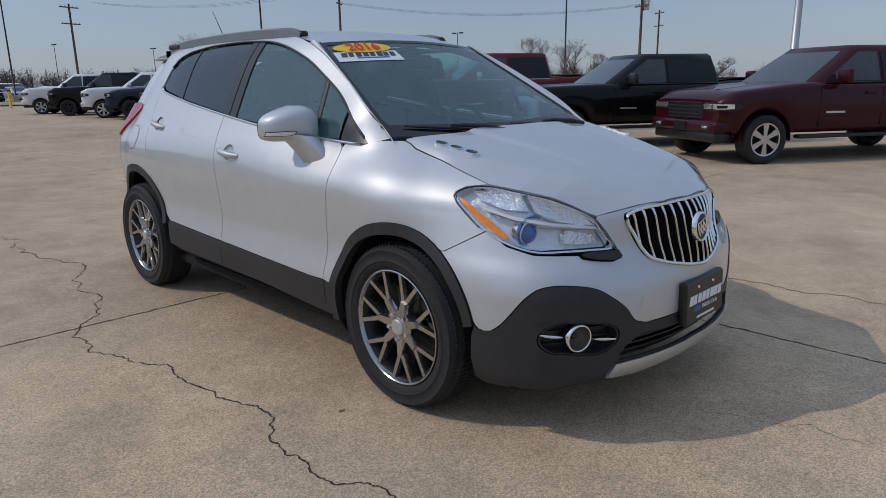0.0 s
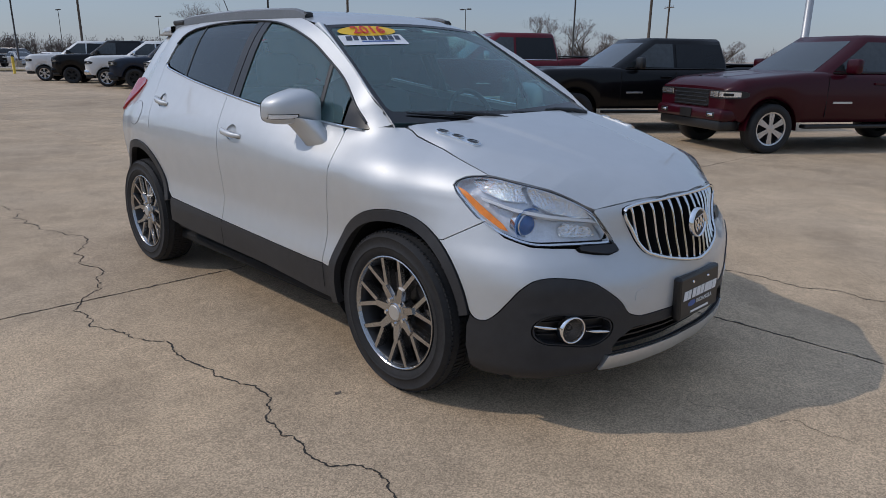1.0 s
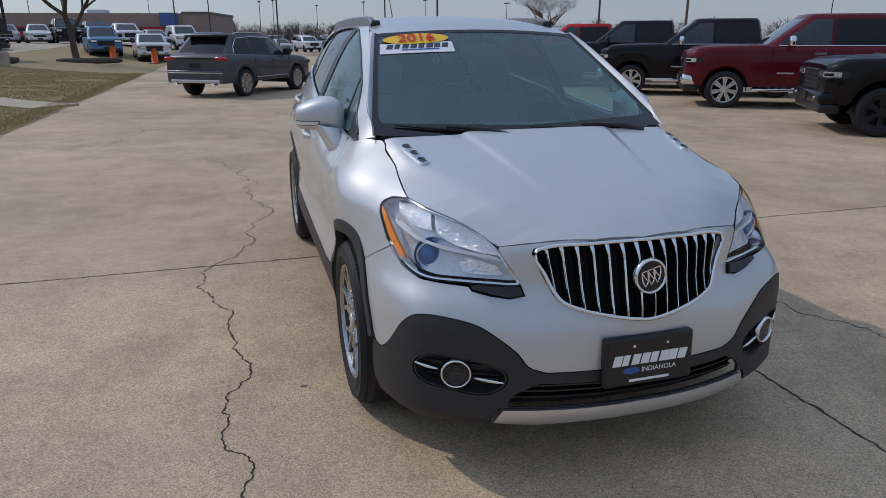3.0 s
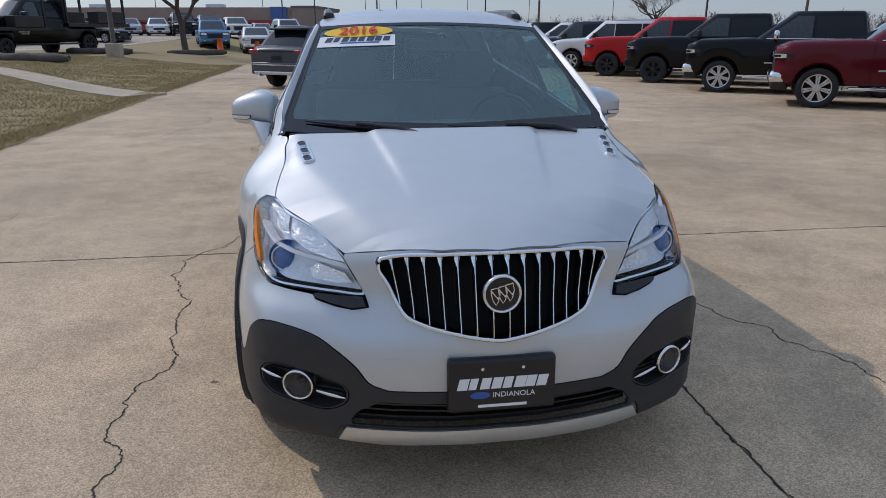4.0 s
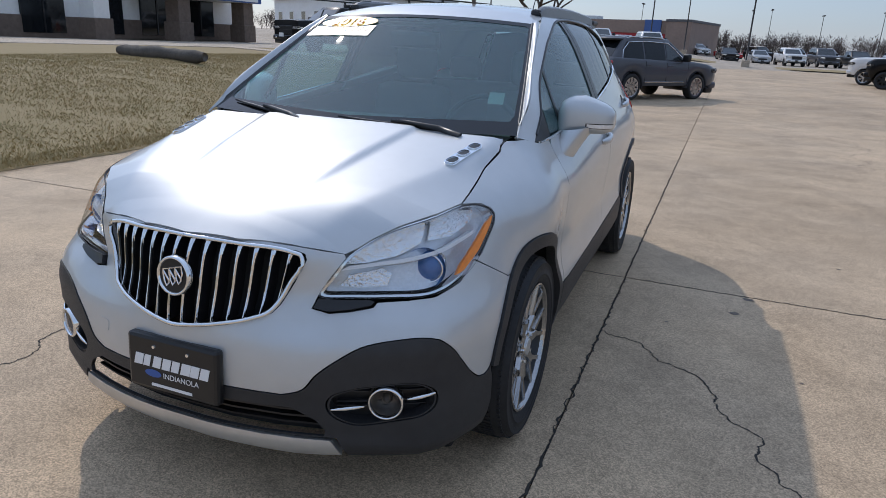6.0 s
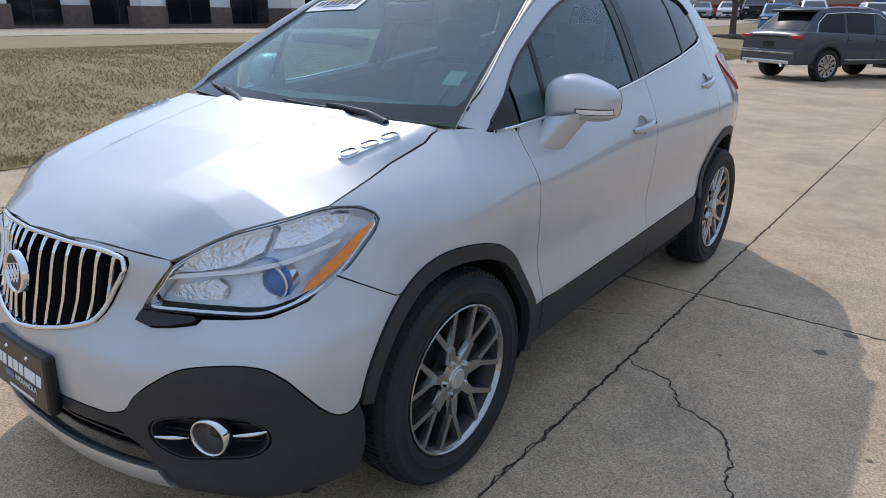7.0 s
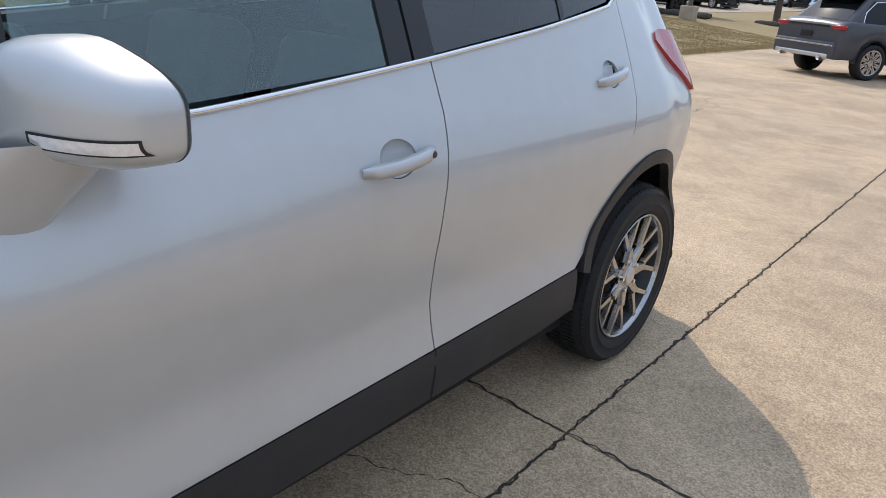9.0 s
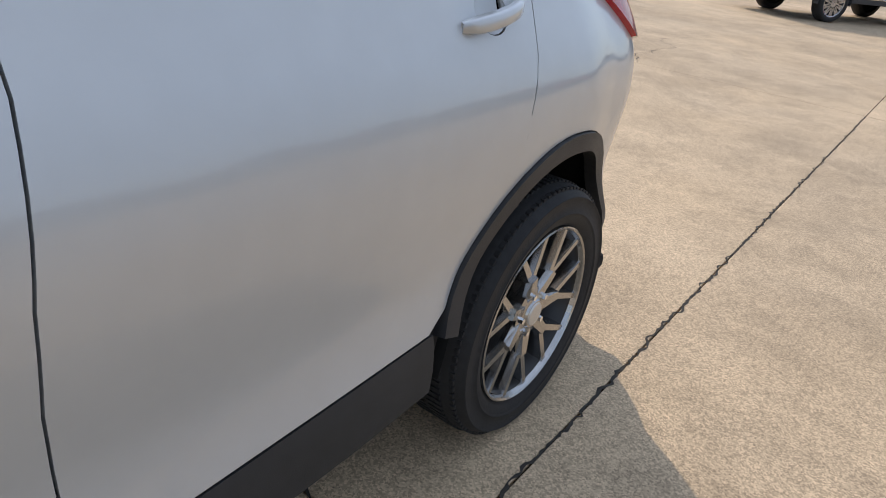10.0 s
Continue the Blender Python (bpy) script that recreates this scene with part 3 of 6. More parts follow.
for dx in (-.026, 0, .026):
    bm = bmesh.new()
    pts = [(-.013, .021), (.009, .026), (.013, .006), (.008, -.016), (.001, -.027), (-.008, -.012), (-.012, .004), (-.013, .021)]
    tube(bm, [(x + dx * .82, y + dx * .22, .003) for x, y in pts], .0026, 6, cap=False)
    tube(bm, [(-.012 + dx * .82, .016 + dx * .22, .003), (.009 + dx * .82, -.010 + dx * .22, .003)], .0028, 6)
    bmesh.ops.transform(bm, matrix=face, verts=bm.verts[:])
    part("badge_shield", bm, CHROME, badge)

# head lamps
for sgn in (1, -1):
    side = [(sgn * u, v) for u, v in lamp_line]
    shell = sheet("headlamp", [side], deep(.060), LAMP_BODY, car, "clear headlamp with projector and amber marker", step=.05, flange=0)
    sheet("lens", [side], body, LENS, shell, step=.04, lift=.002, flange=0)
    sheet("lamp_rim", [side, [(sgn * u, v) for u, v in inset(lamp_line, .003)]], body, BLACK, shell, step=.05, lift=.001, flange=.008)
    inner = inset(lamp_line, .012)
    amber = [(.592, .890), (.580, .868), (.535, .806), (.490, .760), (.470, .752), (.482, .778), (.522, .826), (.566, .876)]
    sheet("amber_marker", [[(sgn * u, v) for u, v in amber]], body, AMBER, shell, "amber marker", step=.04, lift=.0032, flange=.012)

    def fluted(d, amp, per):
        """A face sunk behind the lens, with upright flutes."""
        return lambda s, z: deep(d)(s, z) + np.stack([0 * s, amp * .5 * np.sin((np.abs(s) + .25 * z) * per * 6.283), 0 * s], -1)
    sheet("lamp_bezel", [side, [(sgn * u, v) for u, v in inset(lamp_line, .009)]], deep(.012), CHROME, shell, "silver lamp bezel", step=.05, flange=.04)
    top = [(.275, .785), (.30, .820), (.33, .845), (.40, .887), (.43, .898), (.415, .842), (.37, .808), (.32, .79)]
    sheet("turn_reflector", [[(sgn * u, v) for u, v in top]], fluted(.030, .0014, 60), FACET, shell, step=.0056, flange=.02)
    top = [(.425, .845), (.44, .900), (.50, .914), (.555, .905), (.538, .878), (.48, .848)]
    sheet("side_reflector", [[(sgn * u, v) for u, v in top]], fluted(.036, .004, 30), FACET, shell, step=.0075, flange=.02)
    sheet("inner_reflector", [[(sgn * u, v) for u, v in [(.268, .722), (.285, .755), (.345, .776), (.362, .76), (.352, .726), (.30, .718)]]], fluted(.036, .002, 40), FACET, shell, step=.006, flange=.02)
    sheet("lamp_brow", [[(sgn * u, v) for u, v in [(.268, .772), (.285, .788), (.37, .806), (.46, .832), (.535, .862), (.53, .848), (.46, .818), (.37, .793)]]], deep(.014), WHITE_PRINT, shell, step=.04, flange=.03)
    c = body(sgn * .425, .768) + np.array((-sgn * .030, .048, 0))
    turn = Matrix.Translation(c) @ Vector((sgn * .16, -1, -.03)).to_track_quat("Z", "Y").to_matrix().to_4x4()
    bm = lathe(bmesh.new(), [(.044, -.03), (.058, -.012), (.063, .004)], 36, "z")
    bmesh.ops.transform(bm, matrix=turn @ Matrix.Translation((-sgn * .010, 0, 0)), verts=bm.verts[:])
    part("projector_shroud", bm, BLUE_SHELL, shell, "blue projector shroud", smooth=True)
    bm = lathe(bmesh.new(), [(.035, -.04), (.039, .004), (.043, .009), (.046, .004), (.046, -.04)], 36, "z")
    bmesh.ops.transform(bm, matrix=turn, verts=bm.verts[:])
    bmesh.ops.recalc_face_normals(bm, faces=bm.faces[:])
    part("projector_ring", bm, CHROME, shell, smooth=True)
    bm = lathe(bmesh.new(), [(.0005, .024), (.014, .022), (.028, .014), (.038, .002)], 32, "z")
    bmesh.ops.transform(bm, matrix=turn, verts=bm.verts[:])
    bmesh.ops.recalc_face_normals(bm, faces=bm.faces[:])
    part("projector_lens", bm, BLUE_LENS, shell, "blue tinted projector lens", smooth=True)
    sheet("lamp_lower_trim", [[(sgn * u, v) for u, v in lid_line]], body, BLACK, car, "black trim below the headlamp", step=.04, lift=.014, flange=.04)

# number plate panel
at = Matrix.Translation((0, -.884, .461)) @ pose(0, 0, 0, 87, 0, 0)
plate = part("plate_panel", boxed(-.166, .166, -.087, .087, -.03, .004, .012, at), BLACK, car, "black dealer plate with white and blue print")
for dx in (-.062, .062):
    bm = bmesh.new()
    bmesh.ops.create_cone(bm, cap_ends=True, segments=12, radius1=.006, radius2=.005, depth=.004, matrix=at @ Matrix.Translation((dx + .0, .055, .006)))
    part("plate_screw", bm, CHROME, plate)
for k, w in enumerate((.034, .026, .032, .033, .030, .037, .033, .034)):
    x = -.137 + k * .0346
    part("plate_name_bar", boxed(x, x + w * .90, -.010, .026, .0045, .0058, 0, at @ Matrix(((1, .25, 0, 0), (0, 1, 0, 0), (0, 0, 1, 0), (0, 0, 0, 1)))), WHITE_PRINT, plate)
bm = bmesh.new()
bmesh.ops.create_circle(bm, cap_ends=True, segments=32, radius=1, matrix=at @ Matrix.Translation((-.068, -.030, .0052)) @ Matrix.Diagonal((.031, .012, 1, 1)))
part("plate_oval", bm, BLUE_PRINT, plate)
lettering("plate_word", "INDIANOLA", .024, WHITE_PRINT, plate, at @ Matrix.Translation((.035, -.031, .0052)))
part("plate_small_bar", boxed(-.075, .075, -.070, -.061, .0042, .0055, 0, at), WHITE_PRINT, plate)
sheet("tow_cover", [[(-.183 + .021 * math.copysign(abs(math.cos(t)) ** .6, math.cos(t)) + .004 * math.sin(t), .511 + .024 * math.copysign(abs(math.sin(t)) ** .6, math.sin(t))) for t in np.linspace(0, 6.283, 28, endpoint=False)]], body, SILVER, car, "round silver tow eye cover", step=.05, lift=.0012, flange=.004)


# bonnet
bonnet_y = [-.80, -.70, -.60, -.50, -.35, -.20, -.066, .06, .15]
bonnet_z = [.850, .903, .940, .967, 1.004, 1.038, 1.066, 1.091, 1.104]
shut_line = [(.205, .842), (.28, .822), (.30, .836), (.325, .858), (.375, .892), (.45, .919), (.515, .934), (.545, .951), (.60, .976), (.66, 1.002), (.72, 1.022), (.775, 1.041), (.805, 1.058), (.828, 1.066)]
shut = body([u for u, _ in shut_line], [v for _, v in shut_line])
edge_y, edge_x = np.r_[-.80, shut[:, 1], .15], np.r_[.22, shut[:, 0], .73]
edge_d = np.r_[.022, curve(bonnet_y, bonnet_z, shut[:, 1]) - shut[:, 2], .04]


def bonnet(x, y):
    y = np.asarray(y, float)
    a = np.abs(x)
    rim_x = np.interp(y, edge_y, edge_x)
    fold = np.minimum(np.interp(y, [-.75, -.62, -.5, -.1, .1], [.34, .39, .45, .625, .67]), rim_x - .03)
    outer = .012 * np.log1p(np.exp(np.clip((a - fold) / .012, -40, 40))) / (rim_x - fold)
    share = .55 * np.clip((y + .74) / .2, 0, 1)
    d = np.interp(y, edge_y, edge_d) * ((1 - share) * (a / rim_x) ** 2.4 + share * outer)
    line = .245 + .085 * (y + .45) / .5
    ridge = .012 / (1 + np.exp(np.clip((a - line) / .0070, -40, 40))) * np.clip((y + .55) / .3, 0, 1)
    return np.stack([np.asarray(x, float) + 0 * y, y + 0 * a, curve(bonnet_y, bonnet_z, y) - d + ridge], -1)


pw = lambda t, e: math.copysign(abs(t) ** e, t)
bonnet_half = [(0, .055), (.25, .062), (.45, .075), (.60, .095), (.655, .125)] + [(float(p[0]), float(p[1])) for p in shut[::-1]] + [(.17, -.772), (0, -.792)]
sheet("bonnet", [mirrored([(u, v) for u, v in bonnet_half])], bonnet, SILVER, car, "silver bonnet with two creases", step=.012, flange=.022)
for sgn in (1, -1):
    turned = lambda pts, c: [(sgn * (.585 + c[0] + u * .90 + v * .20), -.095 + c[1] + v * 1.15 - u * .17) for u, v in pts]
    port = sheet("bonnet_port", [turned([(.0245 * math.cos(t), .0245 * math.sin(t) + math.copysign(.068, math.sin(t))) for t in np.linspace(.001, 2 * math.pi + .001, 32, endpoint=False)], (0, 0))], bonnet, CHROME, car, "chrome port vent on the bonnet", step=.03, lift=.006, flange=.008)
    for k in (-1, 0, 1):
        hole = [(.019 * pw(math.cos(t), .7) + .004 * math.sin(t), .025 * pw(math.sin(t), .7) + k * .062) for t in np.linspace(0, 2 * math.pi, 24, endpoint=False)]
        sheet("port_rim", [turned(hole, (0, 0)), turned([(u * .78, (v - k * .062) * .80 + k * .062) for u, v in hole], (0, 0))], bonnet, CHROME, port, step=.03, lift=.010, flange=.004)
        sheet("port_hole", [turned([(u * .80, (v - k * .062) * .82 + k * .062) for u, v in hole], (0, 0))], bonnet, BLACK, port, step=.03, lift=.0066, flange=.001)

# flanks
def cup(y0, z0, sgn):
    return [(sgn * (float(s_of(y0)) + .050 * math.cos(t)), z0 + .004 + .036 * math.sin(t)) for t in np.linspace(0, 2 * math.pi, 28, endpoint=False)]


for sgn in (1, -1):
    a_arch = arch_line(FAX, FAZ, FAR, 14, 180 - 55, 22)
    fender = ([(float(s_of(y)), z) for y, z in a_arch] + [(.622, .693), (.57, .738), (.52, .782), (.54, .79), (.565, .825), (.593, .866), (.603, .892), (.597, .906), (.57, .924), (.515, .933),
              (.545, .950), (.60, .975), (.66, 1.001), (.72, 1.020), (.775, 1.039), (.805, 1.056), (.828, 1.064), (.845, 1.068), (.88, 1.067), (.93, 1.066), (.955, 1.060), (.985, 1.050), (1.03, 1.047), (1.10, 1.049)]
              + [(float(s_of(y)), z) for y, z in door_seam[::-1][1:]])
    sheet("fender", [[(sgn * u, v) for u, v in fender]], body, SILVER, car, step=.035)
    lower = [(y, sill(y)) for y in np.linspace(.475, 1.42, 12)]
    front = door_seam[::-1] + lower[1:] + mid_seam[1:] + [(y, belt(y)) for y in np.linspace(1.40, .48, 10)]
    door = sheet("front_door", [flank(front, sgn), cup(1.285, .962, sgn)], body, SILVER, car, step=.04, gap=.002)
    r_arch = arch_line(RAX, RAZ, RAR, 180 - 21, 180 - 64, 14)
    aft = mid_seam[::-1] + [(y, sill(y)) for y in np.linspace(1.48, 2.08, 8)] + r_arch[1:] + aft_seam[1:] + [(y, belt(y)) for y in np.linspace(2.42, 1.5, 12)]
    door2 = sheet("rear_door", [flank(aft, sgn), cup(2.25, 1.074, sgn)], body, SILVER, car, step=.04, gap=.002)
    q_arch = arch_line(RAX, RAZ, RAR, 180 - 64, 12, 20)
    rear = ([(sgn * float(s_of(y)), z) for y, z in aft_seam[::-1] + q_arch] + [(sgn * u, v) for u, v in
            [(3.62, .44), (3.72, .46), (4.3, .46), (4.3, .98), (3.86, .985), (3.86, 1.45), (3.66, 1.53), (3.45, 1.545)]]
            + [(sgn * float(s_of(y)), eave(y)) for y in (2.55, 2.4, 2.3)] + [(sgn * float(s_of(y)), lid(y)) for y in (2.25, 2.34, 2.39, 2.42)])
    sheet("rear_quarter", [rear], body, SILVER, car, step=.05)
    sheet("rear_skirt", [[(sgn * u, v) for u, v in [(float(s_of(2.97)), .44), (float(s_of(2.97)), .25), (4.3, .25), (4.3, .46), (3.72, .46)]]], body, PLASTIC, car, step=.06)
    sheet("tailgate_glass", [[(sgn * u, v) for u, v in [(4.3, 1.0), (3.80, 1.0), (3.80, 1.45), (4.3, 1.5)]]], body, FRIT, car, step=.08)
    tail = [(3.405, 1.160), (3.44, 1.185), (3.50, 1.195), (3.80, 1.175), (3.82, .955), (3.70, .955), (3.60, .98), (3.54, 1.04), (3.455, 1.12)]
    def bulged(s, z):
        a = (np.abs(s) - 3.3) * np.pi / 2
        out = .014 * np.clip(1 - ((np.abs(s) - 3.64) / .30) ** 2 - ((z - 1.075) / .16) ** 2, 0, 1) ** .6
        return body(s, z) + np.stack([np.sign(s) * np.cos(a) * out, np.sin(a) * out, 0 * z], -1)
    sheet("tail_lamp", [[(sgn * u, v) for u, v in tail]], bulged, RED_LENS, car, "red tail lamp", step=.03, lift=.004, flange=.02)
    if sgn < 0:
        flap = lambda g: [(-(3.31 + (.088 + g) * math.cos(t)), .98 + (.073 + g) * math.sin(t)) for t in np.linspace(0, 2 * math.pi, 36, endpoint=False)]
        # dark ring round the flap: a near-black disc laid under it as shade
        sheet("fuel_door_gap", [flap(.003)], body, VOID, car, step=.05, lift=.0006, flange=0)
        sheet("fuel_door", [flap(0)], body, SILVER, car, "round silver fuel door", step=.05, lift=.0014, flange=.003)
    # frame above the doors, and the window line
    over = [(y, eave(y)) for y in np.linspace(.16, 2.3, 26)] + [(y, lid(y)) for y in np.linspace(2.25, .262, 26)]
    sheet("side_frame", [flank(over, sgn)], body, SILVER, car, step=.05)
    sail = [(.258, 1.066), (.268, 1.082), (.35, 1.128), (.425, 1.178), (.44, 1.058), (.33, 1.050), (.272, 1.053)]
    sheet("mirror_sail", [flank(sail, sgn)], body, BLACK, car, "black triangular cover", step=.05, lift=-.002)
    small = [(.450, 1.185), (.55, 1.252), (.648, 1.305), (.618, 1.072), (.455, 1.066)]
    sheet("front_quarter_glass", [flank(small, sgn)], body, DOOR_GLASS, car, step=.06, lift=-.006, flange=0)
    sheet("window_divider", [flank([(.648, 1.305), (.675, 1.32), (.645, 1.07), (.618, 1.068)], sgn)], body, BLACK, car, step=.06, lift=-.003)
    w1 = [(y, lid(y) - .008) for y in np.linspace(.68, 1.345, 18)] + [(1.325, 1.137), (.648, 1.076)]
    sheet("front_door_glass", [flank(w1, sgn)], body, DOOR_GLASS, car, step=.06, lift=-.006, flange=0)
    for k, (b0, b1, t0, t1) in enumerate(((1.327, 1.398, 1.347, 1.412), (1.404, 1.474, 1.418, 1.486))):
        sheet("pillar_cover", [flank([(t0, lid(t0)), (t1, lid(t1)), (b1, belt(b1) + .004), (b0, belt(b0) + .004)], sgn)], body, BLACK, car, step=.06, lift=-.001)
    w2 = [(y, lid(y) - .008) for y in np.linspace(1.49, 2.07, 14)] + [(2.035, belt(2.035) + .010), (1.477, belt(1.477) + .010)]
    sheet("rear_door_glass", [flank(w2, sgn)], body, DARK_GLASS, car, step=.06, lift=-.006, flange=0)
    sheet("window_divider", [flank([(2.07, lid(2.07)), (2.09, lid(2.09)), (2.06, belt(2.06) + .006), (2.035, belt(2.035) + .006)], sgn)], body, BLACK, car, step=.06, lift=-.003)
    w3 = [(y, lid(y) - .008) for y in np.linspace(2.09, 2.37, 10)] + [(2.40, 1.335), (2.405, 1.30), (2.36, belt(2.36) + .012), (2.062, belt(2.062) + .010)]
    sheet("rear_quarter_glass", [flank(w3, sgn)], body, DARK_GLASS, car, step=.06, lift=-.006, flange=0)
    rim_pts = [body(u, v) for u, v in flank([(y, belt(y) + .002) for y in np.linspace(.30, 2.40, 40)], sgn)]
    bm = tube(bmesh.new(), [p + np.array((sgn * .003, 0, .002)) for p in rim_pts], .006, 8)
    part("belt_trim", bm, CHROME, car, "chrome belt line trim", smooth=True)
    seal = [body(u, v) for u, v in flank([(y, lid(y) - .004) for y in np.linspace(.30, 2.38, 50)], sgn)]
    bm = tube(bmesh.new(), seal, .006, 6)
    part("window_seal", bm, BLACK, car, smooth=True)
    # dark cladding
    side_clad = [(y, sill(y)) for y in np.linspace(.418, 2.09, 20)] + [(2.10, .36), (1.9, .345), (1.0, .325), (.395, .285), (.41, .36)]
    sheet("sill_cladding", [flank(side_clad, sgn)], body, PLASTIC, car, "dark grey sill cladding", step=.06, lift=.002, flange=.05)
    # seams drawn as near-black strips, their shade in the colour
    for y in (.468, 1.421):
        sheet("sill_gap", [flank([(y - .003, sill(y)), (y + .003, sill(y)), (y + .008, .335), (y + .002, .335)], sgn)], body, VOID, car, step=.06, gap=0, lift=.0035, flange=0)
    for y0, z0, r, a0, a1 in ((FAX, FAZ, FAR, -9, 180 - 14), (RAX, RAZ, RAR, -18, 180 - 17)):
        outer, inner = arch_line(y0, z0, r, a0, a1, 34), arch_line(y0, z0, r - .048, a1, a0, 34)
        sheet("arch_cladding", [flank(outer + inner, sgn)], body, PLASTIC, car, "dark grey arch cladding", step=.05, lift=.009, flange=.035)
        # arch liner, with its deep shade put into the near-black colour
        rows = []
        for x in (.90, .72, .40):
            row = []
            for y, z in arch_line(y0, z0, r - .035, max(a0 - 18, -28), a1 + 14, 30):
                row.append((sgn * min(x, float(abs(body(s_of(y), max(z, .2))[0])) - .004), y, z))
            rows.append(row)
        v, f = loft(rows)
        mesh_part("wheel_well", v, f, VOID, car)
    # handles
    for y0, z0, dz in ((1.285, .962, .02), (2.25, 1.074, .03)):
        bm = bmesh.new()
        q = [body(sgn * float(s_of(y0 + d)), z0 + d * dz * 5) for d in np.linspace(-.105, .105, 9)]
        out = [.004, .022, .030, .034, .035, .034, .030, .022, .006]
        rows = []
        for (p, o, h) in zip(q, out, [.010, .015, .016, .016, .016, .016, .016, .015, .009]):
            rows.append([p + np.array((sgn * (o + (-.012 if k in (0, 3) else .004) * (1 if o > .01 else .3)), 0, zz)) for k, zz in ((0, -h), (1, -h * .7), (2, h * .7), (3, h))])
        v, f = loft(rows, close=True)
        n = len(v)
        f += [(0, 1, 2, 3), (n - 4, n - 3, n - 2, n - 1)]
        host = door if y0 < 2 else door2
        handle = mesh_part("door_handle", v, f, SILVER, host, "silver pull handle", smooth=True)
        if y0 < 2 and sgn > 0:
            bm = lathe(bmesh.new(), [(.0005, .002), (.006, .002), (.0075, .0005), (.008, -.004)], 20, "x")
            bmesh.ops.transform(bm, matrix=Matrix.Translation(Vector(q[7]) + Vector((sgn * .0275, 0, 0))), verts=bm.verts[:])
            part("lock_cylinder", bm, STEEL, handle, "round key lock", smooth=True)
        hollow = lambda u, v: body(u, v) - np.stack([np.sign(u), 0 * u, 0 * u], -1) * (.017 * np.sqrt(np.clip(1 - ((np.abs(u) - float(s_of(y0))) / .052) ** 2 - ((v - z0 - .004) / .038) ** 2, 0, 1)))[..., None]
        sheet("handle_cup", [cup(y0, z0, sgn)], hollow, SILVER, handle, "hand recess", step=.012, gap=-.001, flange=0)
    # mirror
    def housing(x, y, z, grow=1.0):
        """From a rounded block of unit size to the mirror's housing: x outboard, y aft."""
        tall = (1 - .36 * max(0, x + .10) - .22 * max(0, -.45 - x)) if z > 0 else (.62 + .48 * max(0, -x))
        aft = .42 if y > 0 else 1 - .22 * max(0, x)
        return Vector((sgn * (.850 + .114 * x * grow), .717 + .108 * y * aft * grow + .034 * x, 1.111 + .096 * z * tall * grow - .004 * x))
    bm = bmesh.new()
    bmesh.ops.create_uvsphere(bm, u_segments=40, v_segments=24, radius=1)
    for v in bm.verts:
        x, y, z = v.co
        v.co = housing(pw(x, .52), pw(y, .66), pw(z, .54))
    mirror = part("door_mirror", bm, SILVER, car, "silver door mirror", smooth=True)
    part("mirror_glass", boxed(-.074, .074, -.004, .004, -.048, .046, .003, Matrix.Translation((sgn * .846, .760, 1.103)) @ pose(0, 0, 0, 0, 0, sgn * 17)), REFLECTOR, mirror)
    v, f = loft([[housing(pw(math.cos(h) * math.cos(t), .52), pw(math.sin(h), .66), pw(math.cos(h) * math.sin(t), .54), 1.014) for t in np.linspace(0, 2 * math.pi, 48, endpoint=False)] for h in (.30, .50, .80)], close=True)
    mesh_part("mirror_rim", v, f, BLACK, mirror, "black plastic rim", smooth=True)
    rows = []
    for c, a, b in (((.762, .535, .910), .056, .020), ((.780, .546, .928), .074, .030), ((.796, .574, .980), .082, .036), ((.814, .616, 1.034), .086, .046), ((.830, .660, 1.074), .090, .060)):
        rows.append([(sgn * (c[0] + b * pw(math.cos(t), .7) + .25 * a * pw(math.sin(t), .7)), c[1] + a * pw(math.sin(t), .7), c[2] + .012 * math.cos(t)) for t in np.linspace(0, 2 * math.pi, 20, endpoint=False)])
    v, f = loft(rows, close=True)
    f.append(tuple(range(20)))
    mesh_part("mirror_arm", v, f, SILVER, mirror, smooth=True)
    for name, mat, grow, x0, x1, z0, z1 in (("indicator_edge", BLACK, 1.010, .10, .97, -.52, -.16), ("mirror_indicator", LAMP_BODY, 1.022, .14, .96, -.47, -.21)):
        rows = []
        for x in np.linspace(x0, x1, 14):
            low = z0 + (z1 - z0) * .35 * max(0, 1 - (x - x0) / .14)
            row = []
            for z in np.linspace(low, z1, 5):
                left = 1 - abs(x) ** (2 / .52) - abs(z) ** (2 / .54)
                row.append(housing(x, -max(left, 0.0) ** (.66 / 2), z, grow))
            rows.append(row)
        v, f = loft(rows)
        mesh_part(name, v, f, mat, mirror, "clear turn signal strip" if mat is LAMP_BODY else "", smooth=True)
    # roof rail
    ys = np.linspace(1.06, 2.62, 30)
    zs = curve([1.06, 1.13, 1.28, 1.6, 2.1, 2.5, 2.62], [1.540, 1.563, 1.573, 1.580, 1.576, 1.557, 1.535], ys)
    rows = [[(sgn * (.500 + a) - sgn * .01 * (y - 1.06), y, z + b) for a, b in ((-.016, -.040), (-.016, .004), (-.008, .012), (.008, .012), (.018, .004), (.024, -.040))] for y, z in zip(ys, zs)]
    v, f = loft(rows, close=True)
    rail = mesh_part("roof_rail", v, f, RAIL_GREY, car, "grey roof rail", smooth=False)
    rows = [[(sgn * (.512 + a) - sgn * .01 * (y - 1.06), y, z + b) for a, b in ((-.018, .010), (-.010, .014), (.000, .008), (.007, -.004))] for y, z in zip(ys[4:-3], zs[4:-3] + .001)]
    v, f = loft(rows)
    mesh_part("rail_strip", v, f, SATIN, rail)
